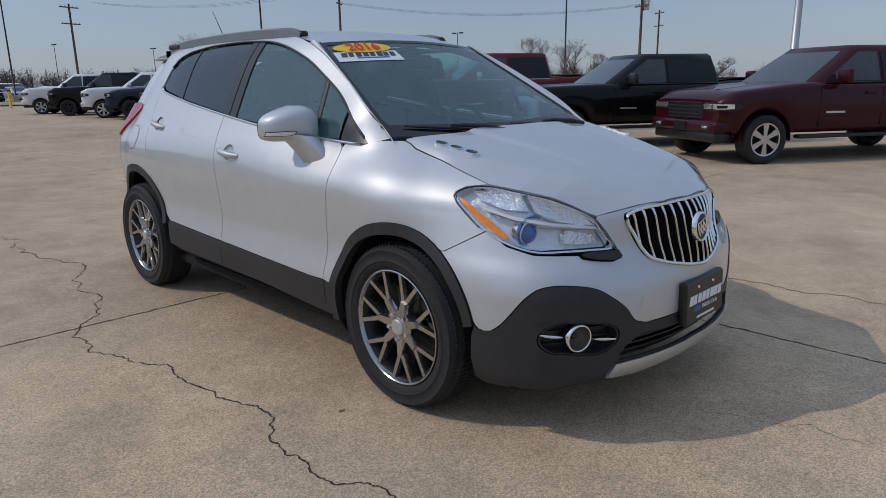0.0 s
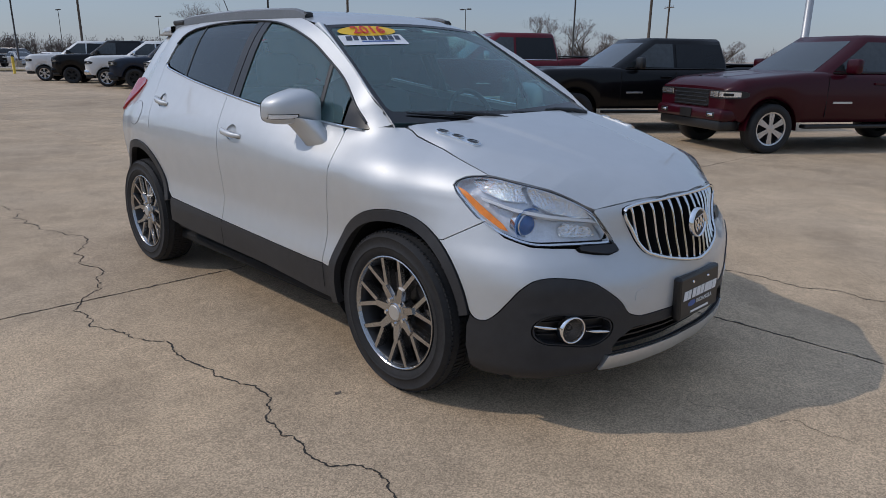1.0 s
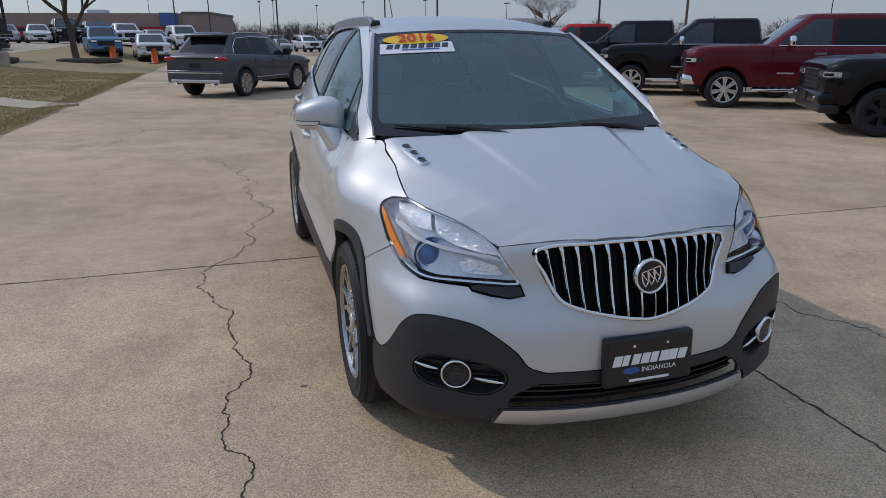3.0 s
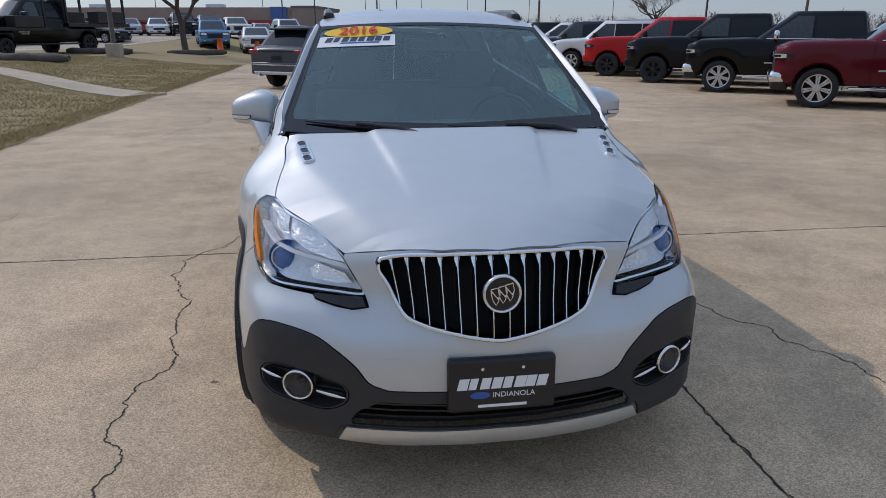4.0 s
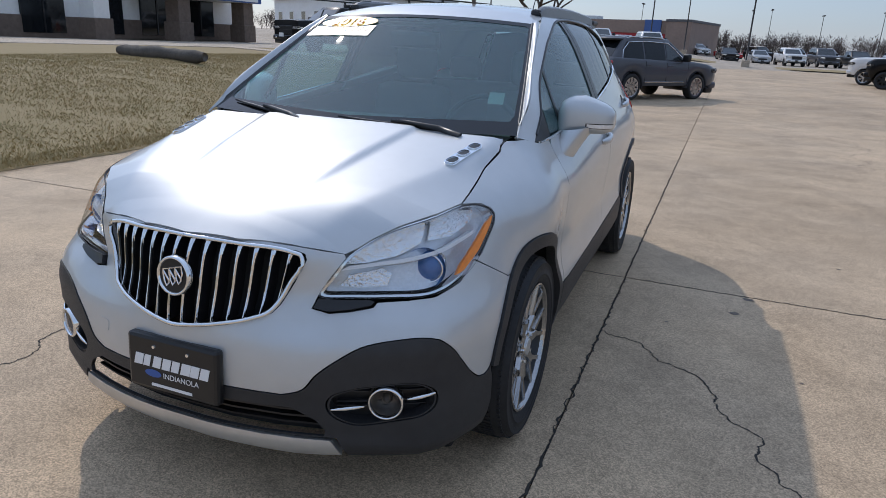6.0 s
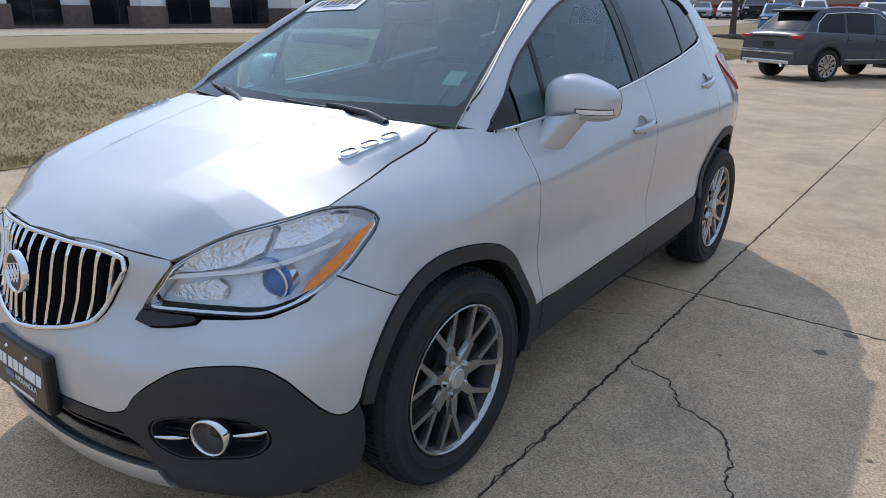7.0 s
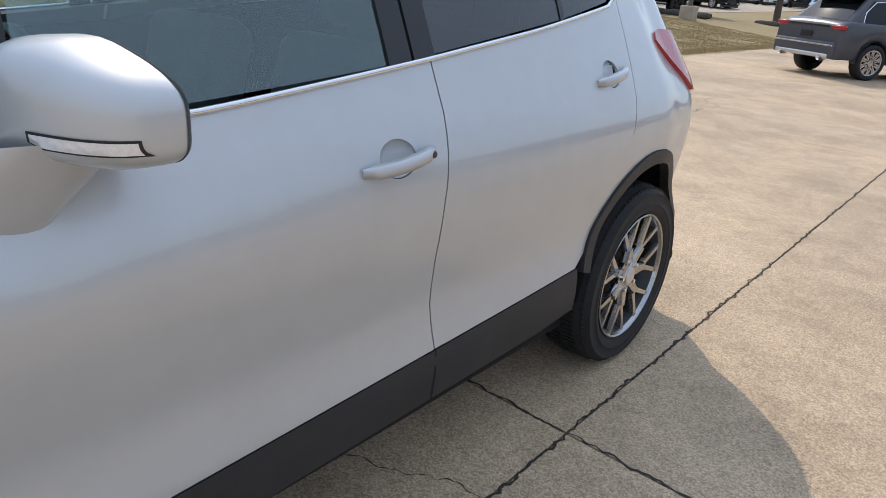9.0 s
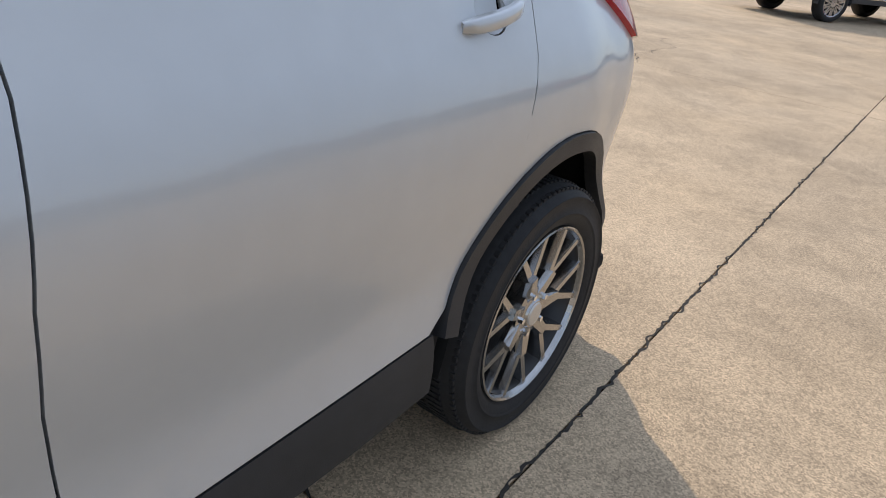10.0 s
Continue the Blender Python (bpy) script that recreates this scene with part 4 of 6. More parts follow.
    for y0, y1 in ((1.06, 1.20), (2.48, 2.64)):
        part("rail_foot", boxed(sgn * .49 - .024, sgn * .49 + .026, y0, y1, 1.53, 1.562, .012), PLASTIC, rail)
    for y0, r0 in ((FAX, 0), (2.555, 0)):
        m = Matrix.Translation((sgn * .757, y0, .338)) @ (pose(0, 0, 0, 17, 0, 0) if sgn > 0 else pose(0, 0, 0, 0, 0, 180) @ pose(0, 0, 0, 31, 0, 0))
        tagged(wheel("wheel", .342, .215, .236, 7, RIM, car, m), "gunmetal split-spoke alloy wheel")


# glass-house
def screen(a, b):
    """The windscreen: a across from -1 to 1, b from the cowl to the roof."""
    a, b = np.asarray(a, float), np.asarray(b, float)
    x, y, z = .700 - .168 * b, .155 + .79 * b - .075 * b**2, 1.062 + .428 * b
    bow = (.105 - .055 * b) * (1 - a**2)
    hump = .05 * b * (1 - b)
    return np.stack([a * x, y - bow - hump * .55, z + .022 * b * (1 - a**2) + hump * .8], -1)


edge = lambda g: mirrored([(0, 1 - g * .7), (1 - g, 1 - g), (1 - g, .04 + g * .5), (0, .02 + g * .5)])
sheet("windscreen", [edge(.02)], screen, WINDSCREEN, car, "tinted windscreen", step=.08, gap=0, flange=0)
sheet("windscreen_edge", [edge(0), mirrored([(0, .970), (.945, .962), (.974, .94), (.966, .17), (.945, .13), (0, .095)])], screen, FRIT, car, step=.1, gap=0, flange=0, lift=.002)
for sgn in (1, -1):
    bs = np.linspace(0, 1, 20)
    outer = [body(sgn * float(s_of(y)), eave(y)) for y in np.interp(bs, [0, 1], [.17, .93])]
    inner = [screen(sgn * 1.0, b) for b in bs]
    strip("windscreen_pillar", outer, inner, SILVER, car, bulge=.016)
    mesh_part("pillar_trim", *loft([[np.array(screen(sgn * 1.0, b)) + np.array((sgn * o, 0, .004 + h)) for o, h in ((-.006, 0), (.003, .003), (.008, -.003))] for b in bs[2:]]), BLACK, car, smooth=True)
roof_rows = []
for k in range(33):
    f = k / 32
    y = .93 + 2.05 * f
    e = body(float(s_of(min(y, 2.59))), eave(min(y, 2.62)))
    ex = float(e[0]) - max(0, y - 2.4) * .06
    ez = float(e[2]) - max(0, y - 2.5) * .05
    zc = float(curve([.80, 1.0, 1.3, 1.7, 2.2, 2.6, 3.0], [1.512, 1.556, 1.588, 1.604, 1.602, 1.585, 1.55], y))
    if k == 0:
        roof_rows.append([tuple(screen(a, 1.0)) for a in np.linspace(-1, 1, 21)])
        continue
    roof_rows.append([(a * ex, y - .05 * (1 - a * a) * (1 - f), ez + (zc - ez) * (1 - abs(a) ** 2.6)) for a in np.linspace(-1, 1, 21)])
v, f = loft(roof_rows)
mesh_part("roof_panel", v, f, SILVER, car, smooth=True)
rows = []
for y, half, top, thick in ((2.84, .46, 1.553, .05), (2.98, .445, 1.545, .045), (3.08, .425, 1.530, .030), (3.12, .40, 1.516, .014)):
    up = [(half * a, y - .04 * a * a, top - .022 * abs(a) ** 3) for a in np.linspace(-1, 1, 13)]
    rows.append(up + [(x, yy, z - thick) for x, yy, z in up[::-1]])
v, f = loft(rows, close=True)
f.append(tuple(range(len(v) - 26, len(v))))
mesh_part("roof_spoiler", v, f, SILVER, car, "silver roof spoiler", smooth=True)
bm = tube(bmesh.new(), [(0, 2.78, 1.57), (0, 2.84, 1.64), (0, 2.98, 1.83)], [.01, .004, .002], 6)
part("roof_aerial", bm, BLACK, car)

# scuttle, wipers
bm = bmesh.new()
v, f = loft([[(x, float(screen(x / .71, .09)[1]) + dy, 1.072 + dz - .035 * abs(x) ** 2) for x in np.linspace(-.66, .66, 15)] for dy, dz in ((-.11, .0), (-.06, .008), (.02, .012))])
mesh_part("scuttle", v, f, BLACK, car, smooth=True)
for x0, b0, x1, b1 in ((-.60, .105, -.18, .030), (-.02, .070, .46, .030)):
    blade = bmesh.new()
    tips = [np.array(screen((x0 + (x1 - x0) * q) / .69, b0 + (b1 - b0) * q)) + np.array((0, -.006, .008)) for q in np.linspace(0, 1, 9)]
    tube(blade, tips, [.003, .005, .006, .006, .007, .007, .006, .005, .003], 6)
    wiper = part("wiper", blade, BLACK, car, "black wiper blade and arm", smooth=True)
    arm = [tips[4] + np.array((0, -.006, .012)), tips[5] + np.array((0, -.014, .016)), tips[7] + np.array((.02, -.035, .012)), tips[8] + np.array((.05, -.06, -.006))]
    part("wiper_arm", tube(bmesh.new(), arm, [.006, .009, .011, .014], 6), BLACK, wiper, smooth=True)

# near-black sheet of the shell added behind the panels, so that joints read as shade
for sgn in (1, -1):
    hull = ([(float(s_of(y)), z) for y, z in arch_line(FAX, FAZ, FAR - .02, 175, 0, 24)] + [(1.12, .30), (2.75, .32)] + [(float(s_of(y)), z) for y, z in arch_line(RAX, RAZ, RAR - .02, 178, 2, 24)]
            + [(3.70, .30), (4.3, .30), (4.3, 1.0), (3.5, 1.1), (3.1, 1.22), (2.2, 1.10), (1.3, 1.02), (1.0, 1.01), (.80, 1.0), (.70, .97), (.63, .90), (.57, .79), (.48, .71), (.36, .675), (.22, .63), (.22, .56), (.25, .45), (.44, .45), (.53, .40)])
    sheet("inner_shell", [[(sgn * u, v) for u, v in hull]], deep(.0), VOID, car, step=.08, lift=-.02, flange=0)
# near-black blocks added to keep the hollow body shaded
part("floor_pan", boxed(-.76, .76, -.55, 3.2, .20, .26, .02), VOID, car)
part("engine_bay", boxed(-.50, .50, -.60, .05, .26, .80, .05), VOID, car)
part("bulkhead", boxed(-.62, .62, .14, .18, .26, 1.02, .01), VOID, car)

# cabin
v, f = loft([[(x, y + .03 * math.cos(x * 2), z - .02 * abs(x)) for x in np.linspace(-.63, .63, 15)] for y, z in ((.15, 1.05), (.35, 1.085), (.52, 1.075), (.60, 1.03), (.60, .80))])
mesh_part("dashboard", v, f, TRIM_CLOTH, car, "dark dashboard", smooth=True)
bm = bmesh.new()
tube(bm, [(.36 + .175 * math.cos(t), .72 + .06 * math.sin(t), 1.0 + .165 * math.sin(t)) for t in np.linspace(0, 2 * math.pi, 33)], .014, 8, cap=False)
box(bm, .30, .42, .70, .76, .96, 1.04, .02), box(bm, .20, .52, .715, .735, .985, 1.005, .005)
part("steering_wheel", bm, BLACK, car, smooth=True)
for x0 in (-.36, .36):
    bm = boxed(x0 - .25, x0 + .25, .95, 1.45, .45, .62, .06)
    box(bm, x0 - .24, x0 + .24, 1.38, 1.52, .55, 1.16, .06, Matrix.Translation((0, 1.45, .6)) @ pose(0, 0, 0, -14) @ Matrix.Translation((0, -1.45, -.6)))
    seat = part("front_seat", bm, TRIM_CLOTH, car, smooth=True)
    part("headrest", boxed(x0 - .13, x0 + .13, 1.56, 1.66, 1.17, 1.36, .045), TRIM_CLOTH, seat, smooth=True)
bm = boxed(-.62, .62, 1.95, 2.45, .45, .62, .05)
box(bm, -.62, .62, 2.42, 2.56, .55, 1.13, .05)
seat = part("rear_bench", bm, TRIM_CLOTH, car, smooth=True)
for x0 in (-.38, .38):
    part("headrest", boxed(x0 - .12, x0 + .12, 2.47, 2.56, 1.14, 1.29, .04), TRIM_CLOTH, seat, smooth=True)
part("headliner", boxed(-.50, .50, 1.0, 2.9, 1.47, 1.485, .005), PALE_CLOTH, car)
part("rear_view_mirror", boxed(-.13, .13, .76, .80, 1.36, 1.44, .02), BLACK, car)

# year sticker and dealer strip on the windscreen, registration label
def on_screen(cx, cb, pts):
    return [((cx + x) / (.700 - .168 * cb), cb + y / .79) for x, y in pts]


oval = [(.162 * math.cos(t), .046 * math.sin(t)) for t in np.linspace(0, 2 * math.pi, 40, endpoint=False)]
STK_X, STK_B = -.350, .905
sticker = sheet("year_sticker", [on_screen(STK_X, STK_B, oval)], screen, YELLOW_PRINT, car, "yellow year sticker with red digits", step=.05, gap=0, lift=.0062, flange=0)
sheet("dealer_strip", [on_screen(STK_X - .010, STK_B - .085, [(-.178, -.052), (.178, -.052), (.178, .036), (-.178, .036)])], screen, WHITE_PRINT, car, "white dealer strip with dark print", step=.05, gap=0, lift=.0035, flange=0)
digits = lettering("year_print", "2016", .092, RED_PRINT, sticker, Matrix(), bold=.0012)
for v in digits.data.vertices:
    a, b = on_screen(STK_X, STK_B, [(v.co.x, v.co.y)])[0]
    lift = .0115 + v.co.z
    v.co = Vector(screen(a, b)) + Vector((0, -.55, .83)) * lift
for k, w in enumerate((.034, .028, .033, .034, .031, .037, .033, .034)):
    x = -.160 + k * .0385
    sheet("dealer_print", [on_screen(STK_X, STK_B - .085, [(x, -.014), (x + w * .90, -.014), (x + w * .90 + .008, .024), (x + .008, .024)])], screen, DARK_PRINT, sticker, step=.1, gap=0, lift=.0048, flange=0)
sheet("dealer_print_line", [on_screen(STK_X, STK_B - .085, [(-.085, -.030), (.095, -.030), (.095, -.020), (-.085, -.020)])], screen, BLUE_PRINT, sticker, step=.1, gap=0, lift=.0048, flange=0)
sheet("registration_label", [on_screen(.548, .30, [(-.030, -.035), (.030, -.035), (.030, .035), (-.030, .035)])], screen, PALE_CLOTH, car, "small pale registration label", step=.1, gap=0, lift=-.004, flange=0)


# ---- ground ----
def concrete(name, base, spread=.16):
    """Weathered concrete: patches, stains, exposed grit and a rough face, laid out in world metres."""
    m = bpy.data.materials.new(name)
    m.use_nodes = True
    n, link = m.node_tree.nodes, m.node_tree.links.new
    b = n["Principled BSDF"]
    b.inputs["Specular IOR Level"].default_value = .35
    at = n.new("ShaderNodeNewGeometry").outputs["Position"]

    def noise_node(scale, detail=4, rough=.55):
        t = n.new("ShaderNodeTexNoise")
        t.inputs["Scale"].default_value, t.inputs["Detail"].default_value, t.inputs["Roughness"].default_value = scale, detail, rough
        link(at, t.inputs["Vector"])
        return t.outputs["Fac"]

    def ramp(value, lo, hi, a, c):
        r = n.new("ShaderNodeMapRange")
        r.inputs["From Min"].default_value, r.inputs["From Max"].default_value = lo, hi
        r.inputs["To Min"].default_value, r.inputs["To Max"].default_value = a, c
        link(value, r.inputs["Value"])
        return r.outputs[0]

    def times(a, c):
        k = n.new("ShaderNodeMath")
        k.operation = "MULTIPLY"
        link(a, k.inputs[0]), link(c, k.inputs[1])
        return k.outputs[0]
    shade = ramp(noise_node(.35, 5), .3, .7, 1 - spread, 1 + spread)
    shade = times(shade, ramp(noise_node(2.2, 6, .65), .25, .75, .80, 1.15))
    shade = times(shade, ramp(noise_node(13, 4, .7), .25, .75, .88, 1.10))
    shade = times(shade, ramp(noise_node(75, 6, .8), .3, .7, .90, 1.09))
    shade = times(shade, ramp(noise_node(.9, 7, .7), .50, .62, 1.0, .86))
    grit = n.new("ShaderNodeTexVoronoi")
    grit.inputs["Scale"].default_value = 210
    link(at, grit.inputs["Vector"])
    sep = n.new("ShaderNodeSeparateColor")
    link(grit.outputs["Color"], sep.inputs[0])
    shade = times(shade, ramp(sep.outputs[0], .0, 1.0, .62, 1.36))
    dots = n.new("ShaderNodeTexVoronoi")
    dots.inputs["Scale"].default_value = 48
    link(at, dots.inputs["Vector"])
    shade = times(shade, ramp(dots.outputs["Distance"], .05, .13, .40, 1.0))
    info = n.new("ShaderNodeObjectInfo")
    shade = times(shade, ramp(info.outputs["Random"], 0, 1, .93, 1.06))
    hue = n.new("ShaderNodeMix")
    hue.data_type = "RGBA"
    hue.inputs["A"].default_value = (*base, 1)
    hue.inputs["B"].default_value = (base[0] * 1.02, base[1] * .995, base[2] * .955, 1)
    link(ramp(noise_node(.6, 3), .35, .65, 0, 1), hue.inputs["Factor"])
    out = n.new("ShaderNodeVectorMath")
    out.operation = "SCALE"
    link(hue.outputs["Result"], out.inputs[0])
    link(shade, out.inputs["Scale"])
    link(out.outputs[0], b.inputs["Base Color"])
    b.inputs["Roughness"].default_value = .82
    relief = n.new("ShaderNodeBump")
    relief.inputs["Strength"].default_value, relief.inputs["Distance"].default_value = .28, .005
    link(noise_node(110, 4, .7), relief.inputs["Height"])
    link(relief.outputs[0], b.inputs["Normal"])
    return m


CONCRETE = concrete("concrete", (.492, .372, .250), .18)
WALK = concrete("walk_concrete", (.50, .41, .31), .08)
FAR_PAVING = concrete("far_paving", (.42, .355, .28))
SEALANT = material("joint_sealant", (.022, .020, .018), .95, vary=.3, scale=6)
STAIN = material("old_oil_stain", (.15, .12, .095), .8, vary=.4, scale=30)
CRACK = material("crack_dark", (.040, .034, .028), .95, vary=.4, scale=30)
TURF = material("dry_turf", (.32, .235, .118), .95, vary=.3, scale=.9, second=(.26, .20, .09), bump=.5, bump_scale=40)
LEAF = material("grass_blade", (.46, .34, .168), .8, vary=.45, scale=1.1, second=(.34, .27, .12))


def step01(t):
    t = np.clip(t, 0, 1)
    return t * t * (3 - 2 * t)


def level(x, y):
    """Height of the land."""
    x, y = np.asarray(x, float), np.asarray(y, float)
    bank = .55 * step01((-5.2 - x) / 6.5) * (.75 + .25 * step01((30 - y) / 20))
    hill = .7 * step01((y - 44) / 16) * step01((4 - x) / 10)
    return bank + hill


def land(xs, ys, lift=0.0):
    gx, gy = np.meshgrid(xs, ys)
    z = level(gx, gy) + lift
    return [list(zip(a, b, c)) for a, b, c in zip(gx, gy, z)]


xs = np.r_[-1500, -600, -250, -120, np.arange(-70, -6, 3.0), -5.4, -4.95, np.arange(-1, 60, 8.0), 80, 150, 300, 700, 1500]
ys = np.r_[-1500, -500, -150, -60, np.arange(-30, 100, 4.0), 130, 200, 350, 700, 1500]
v, f = loft([[(x, y, z - (.16 if (-5.2 < x < 52 and -33 < y < 56) or (-21.5 < x <= -5.2 and -12 < y < 56) else 0.0)) for x, y, z in r] for r in land(xs, ys)])
tagged(mesh_part("ground", v, f, FAR_PAVING, smooth=True), "grey-tan paved land reaching the horizon", "ground", kind="structure")

pavement = tagged(new("pavement"), "sunlit tan concrete lot cut into slabs", "pavement", kind="structure")
JX, JY, SX, SY = .972, 1.985, 5.92, 6.10
part("joint_sealant", boxed(-4.96, 54, -34, 57, -.15, -.016), SEALANT, pavement)
slab = boxed(0, SX - .007, 0, SY - .007, -.12, 0, .003)
slab_mesh = bpy.data.meshes.new("slab")
slab.to_mesh(slab_mesh), slab.free()
slab_mesh.materials.append(CONCRETE)
for i in range(-1, 9):
    for j in range(-6, 9):
        ob = new("slab", slab_mesh)
        ob.parent = pavement
        ob.location = (JX + i * SX + .0035, JY + j * SY + .0035, 0)


def crack(points, wide, seed):
    """A jagged crack through points on the slabs."""
    rng = random.Random(seed)
    pts = [Vector((x, y, 0)) for x, y in points]
    for level_ in range(5 if len(pts) < 40 else 2):
        out = [pts[0]]
        for a, b in zip(pts, pts[1:]):
            d = b - a
            out += [(a + b) / 2 + Vector((-d.y, d.x, 0)) * rng.uniform(-.20, .20), b]
        pts = out
    verts, faces = [], []
    for k, p in enumerate(pts):
        q, r = pts[max(0, k - 1)], pts[min(len(pts) - 1, k + 1)]
        d = (r - q).normalized()
        side = Vector((-d.y, d.x, 0))
        w = wide * (.35 + rng.random() * .9) * min(1, .25 + k / 6, .25 + (len(pts) - 1 - k) / 6)
        verts += [p + side * w + Vector((0, 0, .0016)), p - side * w * rng.uniform(.6, 1.2) + Vector((0, 0, .0016))]
    faces = [(2 * k, 2 * k + 1, 2 * k + 3, 2 * k + 2) for k in range(len(pts) - 1)]
    mesh_part("crack", verts, faces, CRACK, pavement)


crack([(-1.07, 4.7), (-1.10, 3.83), (-1.24, 2.79), (-1.465, 1.99), (-1.48, 1.43), (-1.36, 1.02), (-1.36, .80), (-1.32, .54), (-1.27, .27), (-1.37, -.10), (-1.31, -.35), (-1.29, -.5), (-1.31, -.78), (-1.26, -1.5)], .0044, 1)
crack([(.98, 1.075), (1.28, .83), (1.55, .58), (1.715, .33), (1.755, .04), (1.85, -.21), (1.86, -.6), (1.98, -1.2)], .0044, 2)
crack([(-3.36, 1.98), (-3.34, 2.5), (-3.2, 3.4)], .004, 3)
crack([(-3.12, 7.7), (-3.05, 8.9), (-2.95, 10.4)], .006, 4)
crack([(-1.07, 4.7), (-1.2, 5.6), (-1.58, 6.9)], .005, 5)
crack([(-1.16, 8.09), (-1.36, 9.2), (-1.5, 10.8)], .005, 6)
crack([(.97, 1.55), (.70, 1.46), (.49, 1.31), (.30, 1.24)], .0022, 7)
crack([(-.02, -.86), (.02, -1.1), (.10, -1.5)], .0012, 8)
crack([(3.2, 8.09), (3.4, 9.5), (3.1, 12)], .004, 9)
# crumbled edges along the joints beside the car
for k, (p, q) in enumerate((((JX, JY - SY), (JX, JY)), ((JX, JY), (JX, JY + SY)), ((JX - SX, JY), (JX, JY)), ((JX, JY), (JX + SX, JY)), ((JX - SX, JY - SY), (JX, JY - SY)))):
    n = 90
    crack([(p[0] + (q[0] - p[0]) * i / n, p[1] + (q[1] - p[1]) * i / n) for i in range(n + 1)], .0055, 20 + k)
rng = random.Random(4)
for x, y, r in ((1.62, 1.664, .034), (1.70, 1.935, .036), (2.3, 2.9, .02), (-1.05, .12, .02), (2.7, 3.3, .018), (1.28, 1.35, .012), (1.9, .9, .012)):
    bm = bmesh.new()
    c = [bm.verts.new((x + r * rng.uniform(.6, 1.2) * math.cos(t), y + r * .7 * rng.uniform(.6, 1.2) * math.sin(t), .002)) for t in np.linspace(0, 6.28, 14, endpoint=False)]
    bm.faces.new(c)
    part("oil_spot", bm, STAIN, pavement)
for y0 in (9.2, 13.0):
    v, f = loft([[(5.2 + k * .35 + o * .1, y0 - k * .42 + .05 * math.sin(k * 9), .0022) for k in range(8)] for o in (0, 1)])
    mesh_part("worn_paint_line", v, f, WALK, pavement)

# lawn with its walk
xs = np.r_[-26, -22, -18, -15, np.arange(-13, -4.9, .5), -4.86]
ys = np.r_[np.arange(-14, 30, .3), np.arange(30, 60, 3.0)]
rows = land(xs, ys, .03)
rng = np.random.default_rng(3)
rows = [[(x + (0 if i < len(r) - 1 else float(rng.uniform(-.05, .05)) - .05 * math.sin(y * .9)), y, z + float(rng.uniform(-.02, .02)) if i < len(r) - 1 else .006) for i, (x, y, z) in enumerate(r)] for r in rows]
v, f = loft(rows)
tagged(mesh_part("lawn", v, f, TURF, smooth=True), "dormant straw-brown lawn rising from the lot", "lawn", kind="structure")


def blades(count, x0, x1, y0, y1, tall, seed):
    g = np.random.default_rng(seed)
    x, y = g.uniform(x0, x1, count), g.uniform(y0, y1, count)
    ok = np.sin(x * 1.7 + y * .6) + np.sin(y * 1.3 - x * .8) + g.normal(0, .9, count) > -2.4
    x, y = x[ok], y[ok]
    z = level(x, y) + .03
    h = g.uniform(.4, 1.0, len(x)) * tall
    a, lean = g.uniform(0, 6.28, len(x)), g.normal(0, .7, (len(x), 2)) * h[:, None]
    w = .006 + g.random(len(x)) * .006
    dx, dy = np.cos(a) * w, np.sin(a) * w
    p = np.stack([np.stack([x - dx, y - dy, z], 1), np.stack([x + dx, y + dy, z], 1), np.stack([x + lean[:, 0], y + lean[:, 1], z + h], 1)], 1).reshape(-1, 3)
    me = bpy.data.meshes.new("grass")
    me.vertices.add(len(p))
    me.vertices.foreach_set("co", p.ravel())
    n = len(x)
    me.loops.add(3 * n)
    me.loops.foreach_set("vertex_index", np.arange(3 * n))
    me.polygons.add(n)
    me.polygons.foreach_set("loop_start", np.arange(0, 3 * n, 3))
    me.update()
    me.materials.append(LEAF)
    return tagged(new("grass", me), "short dry tan and green grass", "grass", kind="stuff")


blades(210000, -14, -4.95, 0, 30, .045, 1)
blades(22000, -5.30, -4.84, 0, 30, .06, 2)


def ribbon(name, points, wide, mat, lift, label, category):
    """A strip that follows the land."""
    p = spline(points, 40)
    d = np.gradient(p, axis=0)
    d /= np.linalg.norm(d, axis=1, keepdims=True)
    s = np.stack([-d[:, 1], d[:, 0]], 1) * wide / 2
    rows = [[(*(p[k] + s[k] * o), float(level(*(p[k] + s[k] * o))) + lift) for o in (-1, -.33, .33, 1)] for k in range(40)]
    v, f = loft(rows)
    bm = bmesh.new()
    vs = [bm.verts.new(q) for q in v]
    for q in f:
        bm.faces.new([vs[i] for i in q])
    bmesh.ops.recalc_face_normals(bm, faces=bm.faces[:])
    bmesh.ops.solidify(bm, geom=bm.faces[:], thickness=.08)
    return tagged(part(name, bm, mat), label, category, kind="structure")


ribbon("footpath", [(-5.05, 14.5), (-6.5, 15.6), (-9.2, 17.8), (-13.9, 21.4), (-22, 26.5)], 1.25, WALK, .055, "pale concrete footpath across the lawn", "footpath")
ribbon("drive_lane", [(-26, -10), (-25.5, 10), (-25, 24), (-22, 40), (-14, 62)], 8.5, FAR_PAVING, .05, "grey concrete drive in front of the showroom", "road")
xs, ys = np.linspace(-3, 12.5, 12), np.linspace(58, 66, 5)
v, f = loft(land(xs, ys, .08))
tagged(mesh_part("far_verge", v, f, TURF, smooth=True), "strip of dry grass past the lot", "verge", kind="structure")


